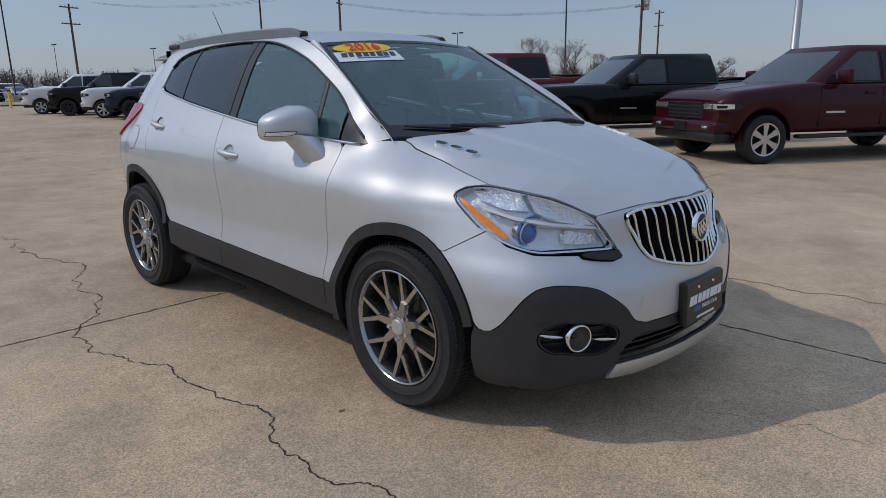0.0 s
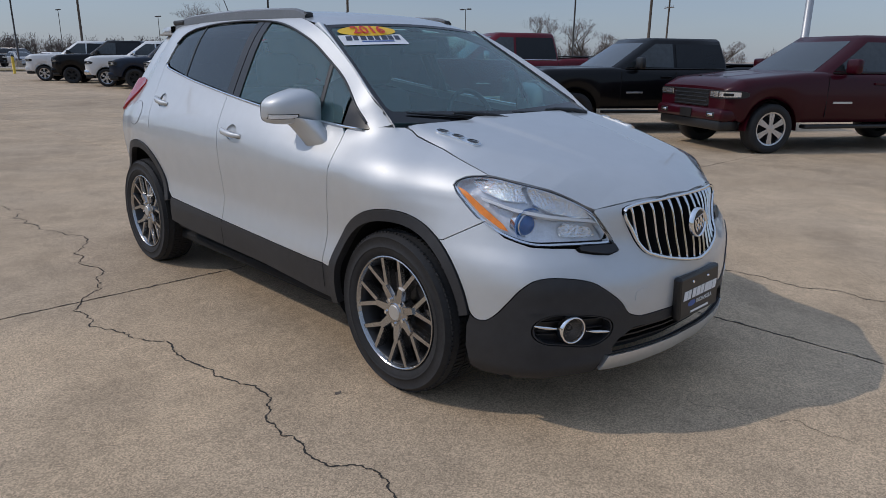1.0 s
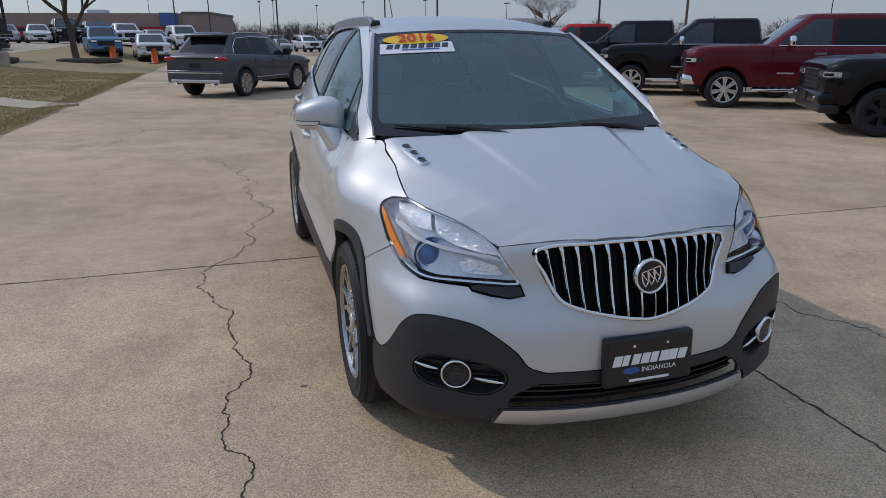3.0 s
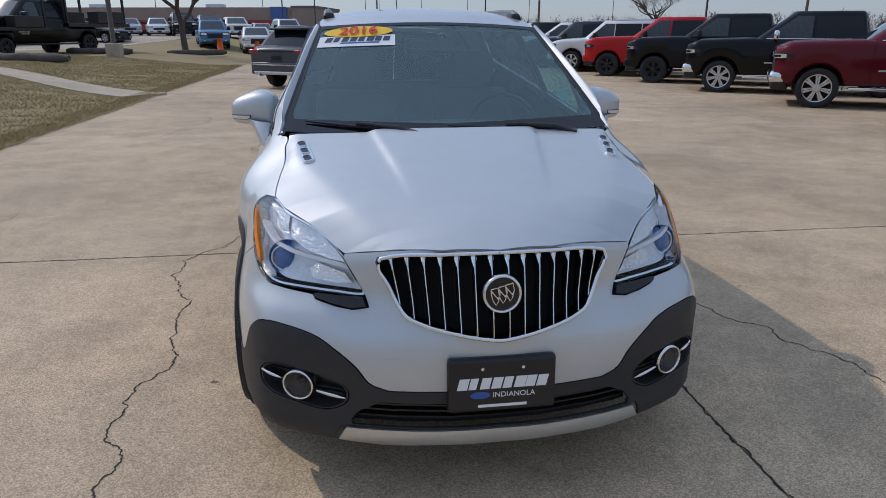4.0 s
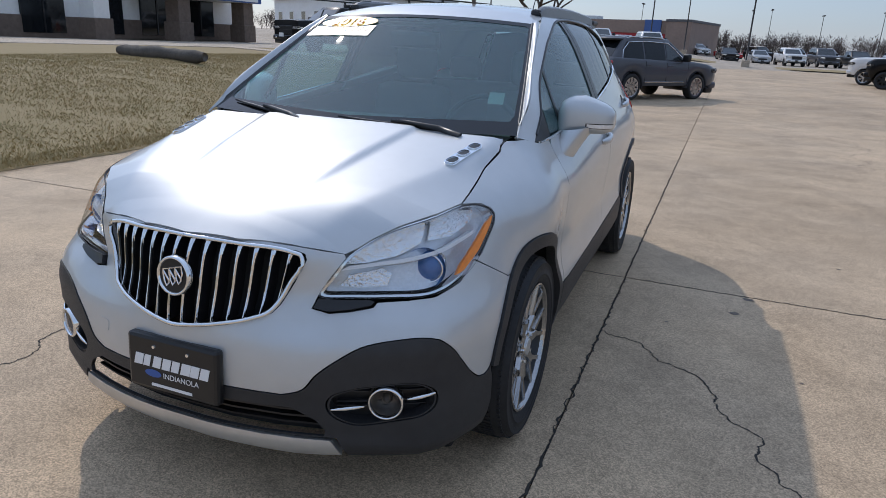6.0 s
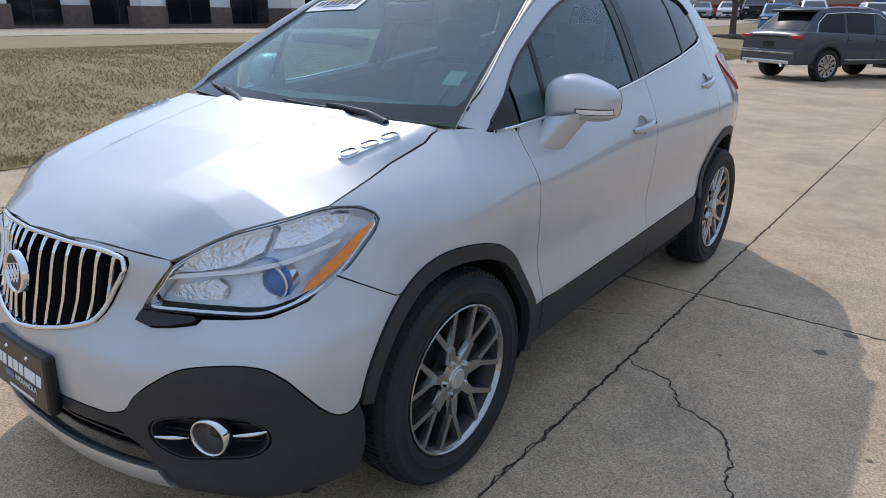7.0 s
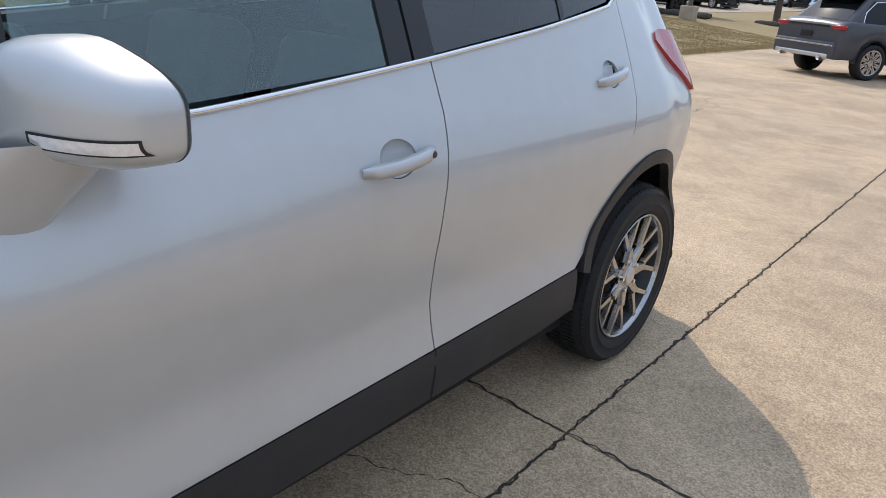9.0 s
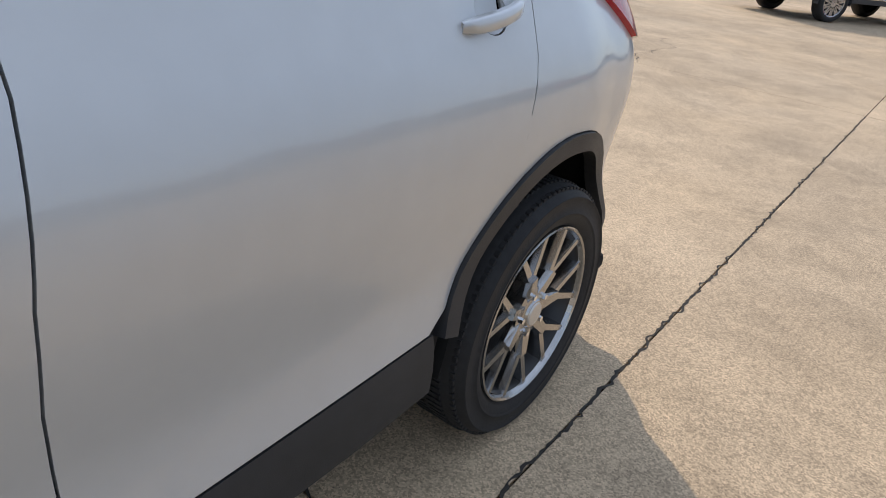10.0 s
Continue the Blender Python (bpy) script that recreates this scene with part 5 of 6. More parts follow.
# ---- parked vehicles ----
PAINTS = {k: paint(k + "_paint", c, .3, .05, .35, .12) for k, c in dict(maroon=(.040, .003, .008), black=(.004, .004, .005), crimson=(.11, .006, .014), red=(.45, .012, .015), white=(.72, .72, .71),
                                                     navy=(.02, .028, .045), grey=(.085, .088, .10), blue=(.10, .22, .38), silver_far=(.42, .43, .45)).items()}
TINT = material("dark_tinted_glass", (.010, .012, .014), .05, vary=.2, scale=3, spec=.35)
CLEARER = material("clear_side_glass", (.030, .037, .039), .04, coat=.5, vary=.4, scale=1.5)
BRIGHT_RIM = material("bright_alloy", (.55, .55, .56), .25, .9, vary=.08, scale=8)
BLACK_RIM = material("black_alloy", (.02, .02, .021), .35, .4, vary=.2, scale=8)


def road_wheel(radius, width, rim_r, mat, spokes=6):
    """A simpler wheel for the vehicles farther off, facing +x: tyre and rim as meshes."""
    bm = bmesh.new()
    w = width / 2
    lathe(bm, [(rim_r, -w), (radius * .92, -w), (radius, -w + .03), (radius, w - .03), (radius * .94, w), (rim_r + .01, w - .006), (rim_r, w - .03)], 36)
    tyre = bpy.data.meshes.new("tyre")
    bm.to_mesh(tyre), bm.free()
    tyre.materials.append(RUBBER)
    tyre.shade_smooth()
    bm = bmesh.new()
    lathe(bm, [(rim_r, -w + .02), (rim_r + .003, w - .012), (rim_r - .02, w - .016), (rim_r - .03, w - .06)], 36)
    lathe(bm, [(.001, w - .02), (rim_r * .28, w - .022), (rim_r * .3, w - .06)], 18)
    for k in range(spokes):
        for off in (-.11, .11):
            q = pose(0, 0, 0, 360 * k / spokes)
            box(bm, w - .06, w - .022, -.022, .022, rim_r * .2, rim_r - .01, 0, q @ pose(0, 0, 0, math.degrees(off)))
    rim = bpy.data.meshes.new("rim")
    bm.to_mesh(rim), bm.free()
    rim.materials.append(mat)
    # near-black disc behind the spokes, painted as the shade there
    bm = lathe(bmesh.new(), [(.001, w - .09), (rim_r, w - .09)], 24)
    dark = bpy.data.meshes.new("wheel_back")
    bm.to_mesh(dark), bm.free()
    dark.materials.append(VOID)
    return tyre, rim, dark


def rounded_section(w, z0, z1, top, crown, n=7):
    """Half of a body section from the sill to the middle of the top: points (x, z)."""
    pts = [(w * .94, z0), (w * .985, z0 + .06), (w, z0 + (z1 - z0) * .45), (w * .995, z1 - .10), (w * .975, z1 - .03), (w * .93, z1 + .01)]
    for k in range(1, n):
        a = k / (n - 1)
        pts.append((w * .93 * (1 - a), z1 + .01 + (top - z1 - .01) * (1 - (1 - a) ** crown)))
    return pts


def vehicle(name, label, spec, at, group=""):
    """A pickup, wagon or saloon: nose to -y, front axle at the origin. spec holds its sizes."""
    g = spec
    root = thing(name, label, g.get("category", "car"), group, at)
    body_paint, w, wb, R = PAINTS[g["paint"]], g["w"], g["wb"], g["R"]
    y0, y1 = g["front"], g["rear"]
    sill_z = g["sill"]
    arch = R + .075
    stations = sorted(set(np.round(np.r_[np.linspace(y0, y1, 22), np.linspace(-arch, arch, 13), wb + np.linspace(-arch, arch, 13)], 4)))
    nose = lambda y: (1 - .11 * np.clip((y0 + .45 - y) / .45, 0, 1) ** 2) * (1 - .05 * np.clip((y - y1 + .25) / .25, 0, 1) ** 2)

    def bottom(y):
        z = sill_z + .10 * np.clip((y0 + .3 - y) / .3, 0, 1)
        for c in (0, wb):
            if abs(y - c) < arch:
                z = max(z, R + math.sqrt(arch**2 - (y - c) ** 2))
        return float(z)
    deck = lambda y: float(np.interp(y, g["deck_y"], g["deck_z"]))
    rows = []
    for y in stations:
        half = rounded_section(w * float(nose(y)), bottom(y), deck(y), deck(y) + g.get("crown", .05), 2.2)
        rows.append([(x, y, z) for x, z in half] + [(-x, y, z) for x, z in half[-2::-1]])
    v, f = loft(rows)
    n = len(rows[0])
    f += [tuple(range(n))[::-1], tuple(range(len(v) - n, len(v)))]
    bm = bmesh.new()
    vs = [bm.verts.new(p) for p in v]
    for q in f:
        bm.faces.new([vs[i] for i in q])
    bmesh.ops.recalc_face_normals(bm, faces=bm.faces[:])
    part("body", bm, body_paint, root, smooth=True).data.polygons.foreach_set("use_smooth", [len(p) == 4 for p in f])
    # near-black block added inside, so that the arches look shaded
    part("underbody", boxed(-w * .80, w * .80, y0 + .2, y1 - .15, sill_z - .02, deck(.8) - .15, .05), VOID, root)
    # cabin: pillars and roof in paint, panes in dark glass
    (ya, za), (yb, zb), (yc, zc), (yd, zd) = g["cabin"]
    wl, wr = w * .93, g.get("roof_w", w * .74)
    rows = []
    for k in range(9):
        t = k / 8
        z = za + (zb - za) * t
        xx = wl + (wr - wl) * t ** 1.3
        a, c = ya + (yb - ya) * t, yd + (yc - yd) * t
        rows.append([(-xx * .86, a - .05, z), (0, a - .09, z), (xx * .86, a - .05, z), (xx, a + .06, z), (xx, (a + c) / 2, z), (xx * .99, c - .07, z), (xx * .84, c, z), (0, c + .03, z), (-xx * .84, c, z), (-xx * .99, c - .07, z), (-xx, (a + c) / 2, z), (-xx, a + .06, z)])
    z = zb + .05
    rows.append([(x * .93, (yb + yc) / 2 + (y - (yb + yc) / 2) * .94, z) for x, y, _ in rows[-1]])
    v, f = loft(rows, close=True)
    f.append(tuple(range(len(v) - 12, len(v))))
    bm = bmesh.new()
    vs = [bm.verts.new(p) for p in v]
    for q in f:
        bm.faces.new([vs[i] for i in q])
    bmesh.ops.recalc_face_normals(bm, faces=bm.faces[:])
    part("cabin", bm, body_paint, root, smooth=True)

    def wall(sgn, y, t, lift=.008):
        z = za + (zb - za) * t
        return (sgn * (wl + (wr - wl) * t ** 1.3 + lift), y, z)
    for sgn in (1, -1):
        panes = g["panes"]
        for k, (p, q) in enumerate(panes):
            def edge_y(y, t):
                return max(min(y, yd + (yc - yd) * t - .10), ya + (yb - ya) * t + .13)
            ts = np.linspace(.10, .90, 6)
            rows = [[wall(sgn, edge_y(p, t), t), wall(sgn, edge_y(p, t) * .5 + edge_y(q, t) * .5, t), wall(sgn, edge_y(q, t), t)] for t in ts]
            vv, ff = loft(rows)
            mesh_part("side_window", vv, ff, CLEARER if k == 0 else TINT, root)
        if g.get("chrome", True):
            bm = tube(bmesh.new(), [wall(sgn, y, .06, .010) for y in np.linspace(panes[0][0], panes[-1][1], 5)], .013, 6)
            part("belt_strip", bm, CHROME if g.get("bright") else BLACK, root)
        mir = part("door_mirror", boxed(sgn * (wl + .16) - .12, sgn * (wl + .16) + .12, ya + .38, ya + .50, za + .02, za + .24, .04), CHROME if g.get("bright") else (body_paint if g.get("mirror_paint") else BLACK), root, smooth=True)
        part("mirror_arm", boxed(min(sgn * (wl - .02), sgn * (wl + .1)), max(sgn * (wl - .02), sgn * (wl + .1)), ya + .42, ya + .48, za + .03, za + .09, .01), BLACK, mir)
        for y in g["handles"]:
            zz = deck(y) - g.get("handle_drop", .14)
            part("door_handle", boxed(sgn * (w + .008) - .014, sgn * (w + .008) + .014, y - .11, y + .11, zz - .018, zz + .018, .008), CHROME if g.get("bright") else body_paint, root)
        # no cut in the body: a near-black strip gives each seam's shade
        for y in g["seams"]:
            part("door_gap", boxed(sgn * (w * .994) - .004, sgn * (w * .994) + .006, y - .004, y + .004, sill_z + .08, deck(y) - .05), VOID, root)
        if g.get("category") == "pickup":
            part("door_badge", boxed(sgn * w * .997 - .004, sgn * w * .997 + .006, 1.02, 1.36, .74, .772, .003), SATIN, root)
        z = g["lamp_z"]
        lh = g.get("lamp_h", .10)
        plan = [(.52, -.014, 1.0), (.70, -.016, 1.0), (.86, -.014, 1.0), (.905, .0, 1.0), (.95, .10, .95), (.98, .20, .85), (.998, .32, .45)]

        def wrapped(name, mat, parent, out, k0, k1, z0, z1, label=""):
            """A band round the corner of the nose, standing out by so much."""
            pts = spline([(w * u + out, y0 + v - out, q) for u, v, q in plan[k0:k1]], 14)
            rows_ = [[(sgn * x, y, z + (z0 + (z1 - z0) * t) * q) for t in (0, .5, 1)] for x, y, q in pts]
            back = [[(sgn * (x - .05), y + .05, p[2]) for p in row] for (x, y, q), row in zip(pts, rows_)]
            bm = bmesh.new()
            vv, ff = loft([row + bk[::-1] for row, bk in zip(rows_, back)], close=True)
            vs = [bm.verts.new(p) for p in vv]
            for q in ff + [tuple(range(6)), tuple(range(len(vv) - 6, len(vv)))]:
                bm.faces.new([vs[i] for i in q])
            bmesh.ops.recalc_face_normals(bm, faces=bm.faces[:])
            return part(name, bm, mat, parent, label)
        lamp = wrapped("headlamp", BLACK, root, .0, 0, 7, -lh, lh, "clear headlamp")
        wrapped("lamp_lens", REFLECTOR, lamp, .006, 0, 6, -lh * .62, lh * .68)
        wrapped("lamp_bulb", TINT, lamp, .012, 2, 5, -lh * .35, lh * .35)
        zt = g.get("tail_z", .95)
        part("tail_lamp", boxed(sgn * w * .86 - g.get("tail_w", .10), sgn * w * .86 + g.get("tail_w", .10), y1 - .10, y1 + .012, zt - g.get("tail_h", .2), zt + g.get("tail_h", .2), .03), RED_LENS, root, "red tail lamp", smooth=True)
        for y in (0, wb):
            bm = bmesh.new()
            pts = arch_line(y, R, arch - .012, -4, 184, 22)
            rows = [[(sgn * (w * .99 + o), a, b) for a, b in pts] for o in (-.16, .006)]
            vv, ff = loft(rows)
            mesh_part("arch_lip", vv, ff, BLACK if g.get("dark_arch") else body_paint, root, smooth=True)
            hub = new("wheel")
            hub.parent = root
            hub.matrix_basis = Matrix.Translation((sgn * (w - .125), y, R)) @ (pose(0, 0, 0, 20 * y, 0, 0) if sgn > 0 else pose(0, 0, 0, 0, 0, 180))
            for nm, me in zip(("tyre", "rim", "wheel_back"), g["wheel"]):
                o = new(nm, me)
                o.parent = hub
        if g.get("step"):
            part("running_board", boxed(sgn * w * .97 - .07, sgn * w * .97 + .07, .55, wb - .55, sill_z - .09, sill_z - .03, .02), CHROME if g.get("bright") else BLACK, root)
    # screens
    for k, (yl, zl, yt, ztp, s) in enumerate(((ya, za, yb, zb, -1), (yd, zd if zd > za else za, yc, zc, 1))):
        ts = np.linspace(.06, .93, 6)
        rows = []
        for t in ts:
            zz = za + (zb - za) * t
            xx = (wl + (wr - wl) * t ** 1.3)
            yy = (ya + (yb - ya) * t - .05) if s < 0 else (yd + (yc - yd) * t)
            bow = .045 if s < 0 else .03
            rows.append([(a * xx * .82, yy + s * (.012 + bow * (1 - a * a)), zz) for a in np.linspace(-1, 1, 7)])
        vv, ff = loft(rows)
        mesh_part("windscreen" if s < 0 else "rear_window", vv, ff, CLEARER if s < 0 else TINT, root, smooth=True)
    # front
    gz0, gz1 = g["grille"]
    gw = w * g.get("grille_w", .50)
    grille = part("grille", boxed(-gw, gw, y0 - .006, y0 + .10, gz0, gz1, .03), BLACK, root)
    for k in range(g.get("bars", 4)):
        z = gz0 + (gz1 - gz0) * (k + .5) / g.get("bars", 4)
        part("grille_bar", boxed(-gw * .95, gw * .95, y0 - .018, y0 - .004, z - .012, z + .012, .005), CHROME if g.get("bright") else body_paint if g.get("paint_bars") else BLACK, grille)
    bz0, bz1 = g["bumper"]
    part("front_bumper", boxed(-w * .93, w * .93, y0 - .07, y0 + .25, bz0, bz1, .06), CHROME if g.get("bright") else (body_paint if g.get("paint_bumper", True) else BLACK), root, smooth=True)
    part("front_valance", boxed(-w * .86, w * .86, y0 - .03, y0 + .3, bz0 - .14, bz0 + .03, .04), BLACK, root, smooth=True)
    part("rear_bumper", boxed(-w * .93, w * .93, y1 - .2, y1 + .06, g.get("rear_b", (.48, .66))[0], g.get("rear_b", (.48, .66))[1], .04), CHROME if g.get("bright") else BLACK if g.get("category") == "pickup" else body_paint, root, smooth=True)
    for sgn in (1, -1):
        fog = part("fog_lamp", boxed(sgn * w * .66 - .11, sgn * w * .66 + .11, y0 - .078, y0 - .04, bz0 + .05, bz1 - .05, .02), BLACK, root, smooth=True)
        part("lens", boxed(sgn * w * .66 - .07, sgn * w * .66 + .07, y0 - .086, y0 - .06, bz0 + .075, bz1 - .075, .012), REFLECTOR, fog, smooth=True)
        bm = bmesh.new()
        rows = [[(sgn * (w * .30 + o), y, float(np.interp(y, g["deck_y"], g["deck_z"])) + g.get("crown", .05) * .80 + h) for y in np.linspace(y0 + .34, .62, 8)] for o, h in ((-.05, -.004), (0, .010), (.07, .010), (.12, -.004))]
        vv, ff = loft(rows)
        mesh_part("bonnet_rib", vv, ff, body_paint, root, smooth=True)
    part("plate_panel", boxed(-.16, .16, y0 - .085, y0 - .07, bz0 + .02, bz0 + .16, .004), BLACK, root)
    if g.get("bed"):
        b0, b1 = g["bed"]
        part("bed_cover", boxed(-w * .84, w * .84, b0, b1 - .06, deck(b1 - .3) + .03, deck(b1 - .3) + .065, .015), BLACK, root)
    if g.get("rails"):
        for sgn in (1, -1):
            bm = tube(bmesh.new(), [(sgn * wr * .93, y, zb + .075 - .05 * (abs(2 * k / 8 - 1)) ** 6) for k, y in enumerate(np.linspace(yb + .2, yc - .1, 9))], .018, 6)
            part("roof_rail", bm, SATIN, root)
    return root


W_BRIGHT = road_wheel(.37, .27, .25, BRIGHT_RIM, 6)
W_BLACK = road_wheel(.375, .28, .235, BLACK_RIM, 6)
W_TALL = road_wheel(.395, .28, .275, BRIGHT_RIM, 7)
W_TALL_BLACK = road_wheel(.395, .28, .24, BLACK_RIM, 6)
W_CAR = road_wheel(.345, .22, .24, BRIGHT_RIM, 8)
W_EDGE = road_wheel(.37, .25, .265, BRIGHT_RIM, 10)


def pickup_spec(color, wheel_set, **more):
    s = dict(category="pickup", paint=color, wheel=wheel_set, w=1.01, wb=3.66, R=.37, front=-.83, rear=4.76, sill=.46, crown=.03,
             deck_y=[-.83, -.79, -.71, -.4, .75, 1.1, 3.2, 3.3, 4.76], deck_z=[1.05, 1.115, 1.14, 1.165, 1.20, 1.175, 1.185, 1.22, 1.24],
             cabin=((.78, 1.165), (1.60, 1.71), (3.10, 1.71), (3.23, 1.18)), panes=((1.00, 2.0), (2.06, 3.1)), roof_w=.77,
             handles=(1.82, 2.88), seams=(.90, 2.03, 3.14), lamp_z=.93, lamp_h=.065, grille=(.66, 1.02), bars=5, bumper=(.47, .66), tail_z=1.0, tail_h=.24, tail_w=.08, bed=(3.30, 4.76), step=True)
    s.update(more)
    up = s.pop("tall", 1.0)
    lift = lambda z: .4 + (z - .4) * up
    s["deck_z"], s["cabin"] = [lift(z) for z in s["deck_z"]], tuple((y, lift(z)) for y, z in s["cabin"])
    s["lamp_z"], s["grille"], s["bumper"] = lift(s["lamp_z"]), tuple(lift(z) for z in s["grille"]), tuple(lift(z) for z in s["bumper"])
    return s


def wagon_spec(color, wheel_set, **more):
    s = dict(category="suv", paint=color, wheel=wheel_set, w=1.01, wb=2.98, R=.41, front=-.95, rear=4.05, sill=.46, crown=.05,
             deck_y=[-.95, -.87, -.45, .40, .9, 3.9, 4.05], deck_z=[1.02, 1.10, 1.17, 1.23, 1.22, 1.24, 1.15],
             cabin=((.45, 1.21), (1.18, 1.85), (3.55, 1.84), (3.92, 1.22)), panes=((.66, 1.59), (1.62, 2.57), (2.60, 3.68)), roof_w=.78,
             handles=(1.45, 2.42), seams=(.55, 1.6, 2.56), lamp_z=.98, grille=(.68, 1.02), bumper=(.46, .66), tail_z=1.05, tail_h=.25, rails=True, step=True)
    s.update(more)
    return s


def stand(front_left, heading, w=1.01):
    """The pose of a vehicle whose front left tyre stands there; heading: degrees of its turn."""
    m = pose(0, 0, 0, 0, 0, heading)
    o = Vector((front_left[0], front_left[1], 0)) - m @ Vector((w - .125, 0, 0))
    return Matrix.Translation((o.x, o.y, float(level(o.x, o.y)))) @ m


ROW = "angled row of parked trucks"
LOT = [((8.30, 2.05), "pickup", "maroon", W_BRIGHT, dict(mirror_paint=True, grille=(.66, .945), grille_w=.50, front=-.76, lamp_z=.87, lamp_h=.06, deck_y=[-.76, -.73, -.66, -.4, .1, .75, 1.1, 3.2, 3.3, 4.76], deck_z=[.945, 1.0, 1.04, 1.09, 1.14, 1.20, 1.175, 1.185, 1.22, 1.24]), "dark maroon crew-cab pickup with bright alloy wheels"),
       ((8.35, 5.65), "pickup", "black", W_BLACK, dict(R=.375), "black crew-cab pickup with black wheels"),
       ((9.15, 10.3), "pickup", "crimson", W_TALL, dict(bright=True, tall=1.16, R=.395), "crimson crew-cab pickup with chrome bumper"),
       ((9.15, 14.1), "pickup", "black", W_TALL, dict(bright=True, tall=1.16, R=.395), "black pickup with chrome trim and large bright wheels"),
       ((9.0, 17.6), "pickup", "black", W_TALL_BLACK, dict(R=.395, tall=1.18), "black pickup with black wheels and step bars"),
       ((8.85, 21.0), "pickup", "red", W_TALL_BLACK, dict(R=.395, tall=1.16), "bright red pickup with black wheels"),
       ((8.5, 23.9), "wagon", "white", W_BRIGHT, {}, "white full-size wagon with bright wheels"),
       ((8.2, 26.7), "wagon", "navy", W_BLACK, {}, "dark navy full-size wagon"),
       ((8.0, 29.3), "pickup", "white", W_BRIGHT, dict(bright=True, tall=1.1), "white pickup with bright wheels"),
       ((7.9, 33.6), "pickup", "black", W_BLACK, dict(tall=1.15), "black pickup standing in the row"),
       ((7.7, 37.2), "pickup", "white", W_BRIGHT, dict(tall=1.15), "white pickup at the far end of the row")]
for at, kind, color, wheels, more, label in LOT:
    vehicle("pickup_truck" if kind == "pickup" else "wagon_car", label, (pickup_spec if kind == "pickup" else wagon_spec)(color, wheels, **more), stand(at, -122), ROW)

grey = vehicle("grey_wagon_car", "dark grey five-door wagon with bright multi-spoke wheels", wagon_spec("grey", W_EDGE, w=.965, R=.37, wb=2.85, front=-.95, rear=3.83, sill=.40,
        deck_y=[-.95, -.87, -.4, .4, .9, 3.6, 3.83], deck_z=[.82, .94, 1.03, 1.10, 1.09, 1.16, 1.02], cabin=((.30, 1.07), (1.15, 1.66), (3.05, 1.66), (3.66, 1.10)),
        panes=((.62, 1.42), (1.48, 2.32), (2.4, 3.2)), lamp_z=.86, lamp_h=.07, grille=(.55, .82), bumper=(.32, .52), tail_z=1.04, tail_h=.05, tail_w=.17, step=False, handles=(1.3, 2.25), seams=(.5, 1.45, 2.36), rear_b=(.40, .74), roof_w=.70),
        Matrix.Translation((-.08, 19.35, 0)) @ pose(0, 0, 0, 0, 0, 145.2) @ Matrix.Scale(.94, 4), "")
part("roof_spoiler", boxed(-.62, .62, 2.98, 3.34, 1.61, 1.675, .02), BLACK, grey, "black roof spoiler", smooth=True)
part("bumper_strip", boxed(-.88, .88, 3.87, 3.905, .655, .685, .006), CHROME, grey)
part("lower_diffuser", boxed(-.80, .80, 3.70, 3.90, .40, .50, .03), SATIN, grey, "satin silver lower diffuser", smooth=True)
part("tailgate_strip", boxed(-.60, .60, 3.835, 3.85, 1.03, 1.07, .005), BLACK, grey)
part("plate_panel", boxed(-.17, .17, 3.84, 3.852, .80, .92, .004), BLACK, grey)
for sgn in (1, -1):
    bm = tube(bmesh.new(), [(sgn * .60, 3.75, .40), (sgn * .60, 3.93, .40)], .055, 16)
    part("exhaust_tip", bm, CHROME, grey, "chrome exhaust tip", smooth=True)
    part("door_strip", boxed(sgn * .965 - .006, sgn * .965 + .01, .62, 2.35, .50, .525, .004), CHROME, grey)
    side = lambda y, t: (sgn * (.965 * .93 + (.70 - .965 * .93) * t ** 1.3 + .014), y, 1.07 + .59 * t)
    part("window_trim", tube(bmesh.new(), [side(.62, .10), side(1.05, .62), side(1.30, .88), side(2.2, .93), side(2.95, .86), side(3.22, .50), side(3.28, .14)], .011, 6), CHROME, grey, smooth=True)


# ---- beyond the lot ----
WOOD_POLE = material("weathered_pole_wood", (.11, .085, .065), .85, vary=.25, scale=3, bump=.3, bump_scale=40)
POLE_STEEL = material("dark_pole_steel", (.05, .045, .042), .5, .5, vary=.2, scale=2)
GALV = material("galvanised_steel", (.42, .43, .44), .45, .7, vary=.12, scale=3)
BARK = material("tree_bark", (.085, .065, .05), .9, vary=.3, scale=6, bump=.4, bump_scale=30)
TWIG = material("bare_twigs", (.13, .105, .095), .9, vary=.3, scale=2)
STUCCO = material("white_stucco", (.78, .77, .74), .85, vary=.06, scale=.6, bump=.1, bump_scale=30)
STONE = material("brown_stone", (.15, .11, .085), .85, vary=.35, scale=5, bump=.4, bump_scale=12)
METAL_WALL = material("pale_metal_wall", (.74, .74, .73), .6, vary=.07, scale=.5)
BRICK_FAR = material("tan_wall", (.27, .20, .165), .85, vary=.15, scale=.5)
RED_BAND = material("red_fascia", (.38, .03, .035), .6, vary=.1, scale=.6)
ROOF_GREY = material("dark_fascia", (.10, .10, .105), .7, vary=.15, scale=.6)
STRAW = material("straw_wattle", (.105, .092, .078), .95, vary=.4, scale=4, bump=.8, bump_scale=30)
SAFETY = material("orange_plastic", (.75, .13, .02), .6, vary=.1, scale=4)
YELLOW_POST = material("yellow_post_paint", (.65, .42, .03), .6, vary=.15, scale=5)
SIGN_BLUE = material("sign_blue", (.05, .11, .30), .5, vary=.05, scale=2)


def on_land(x, y):
    return Matrix.Translation((x, y, float(level(x, y))))


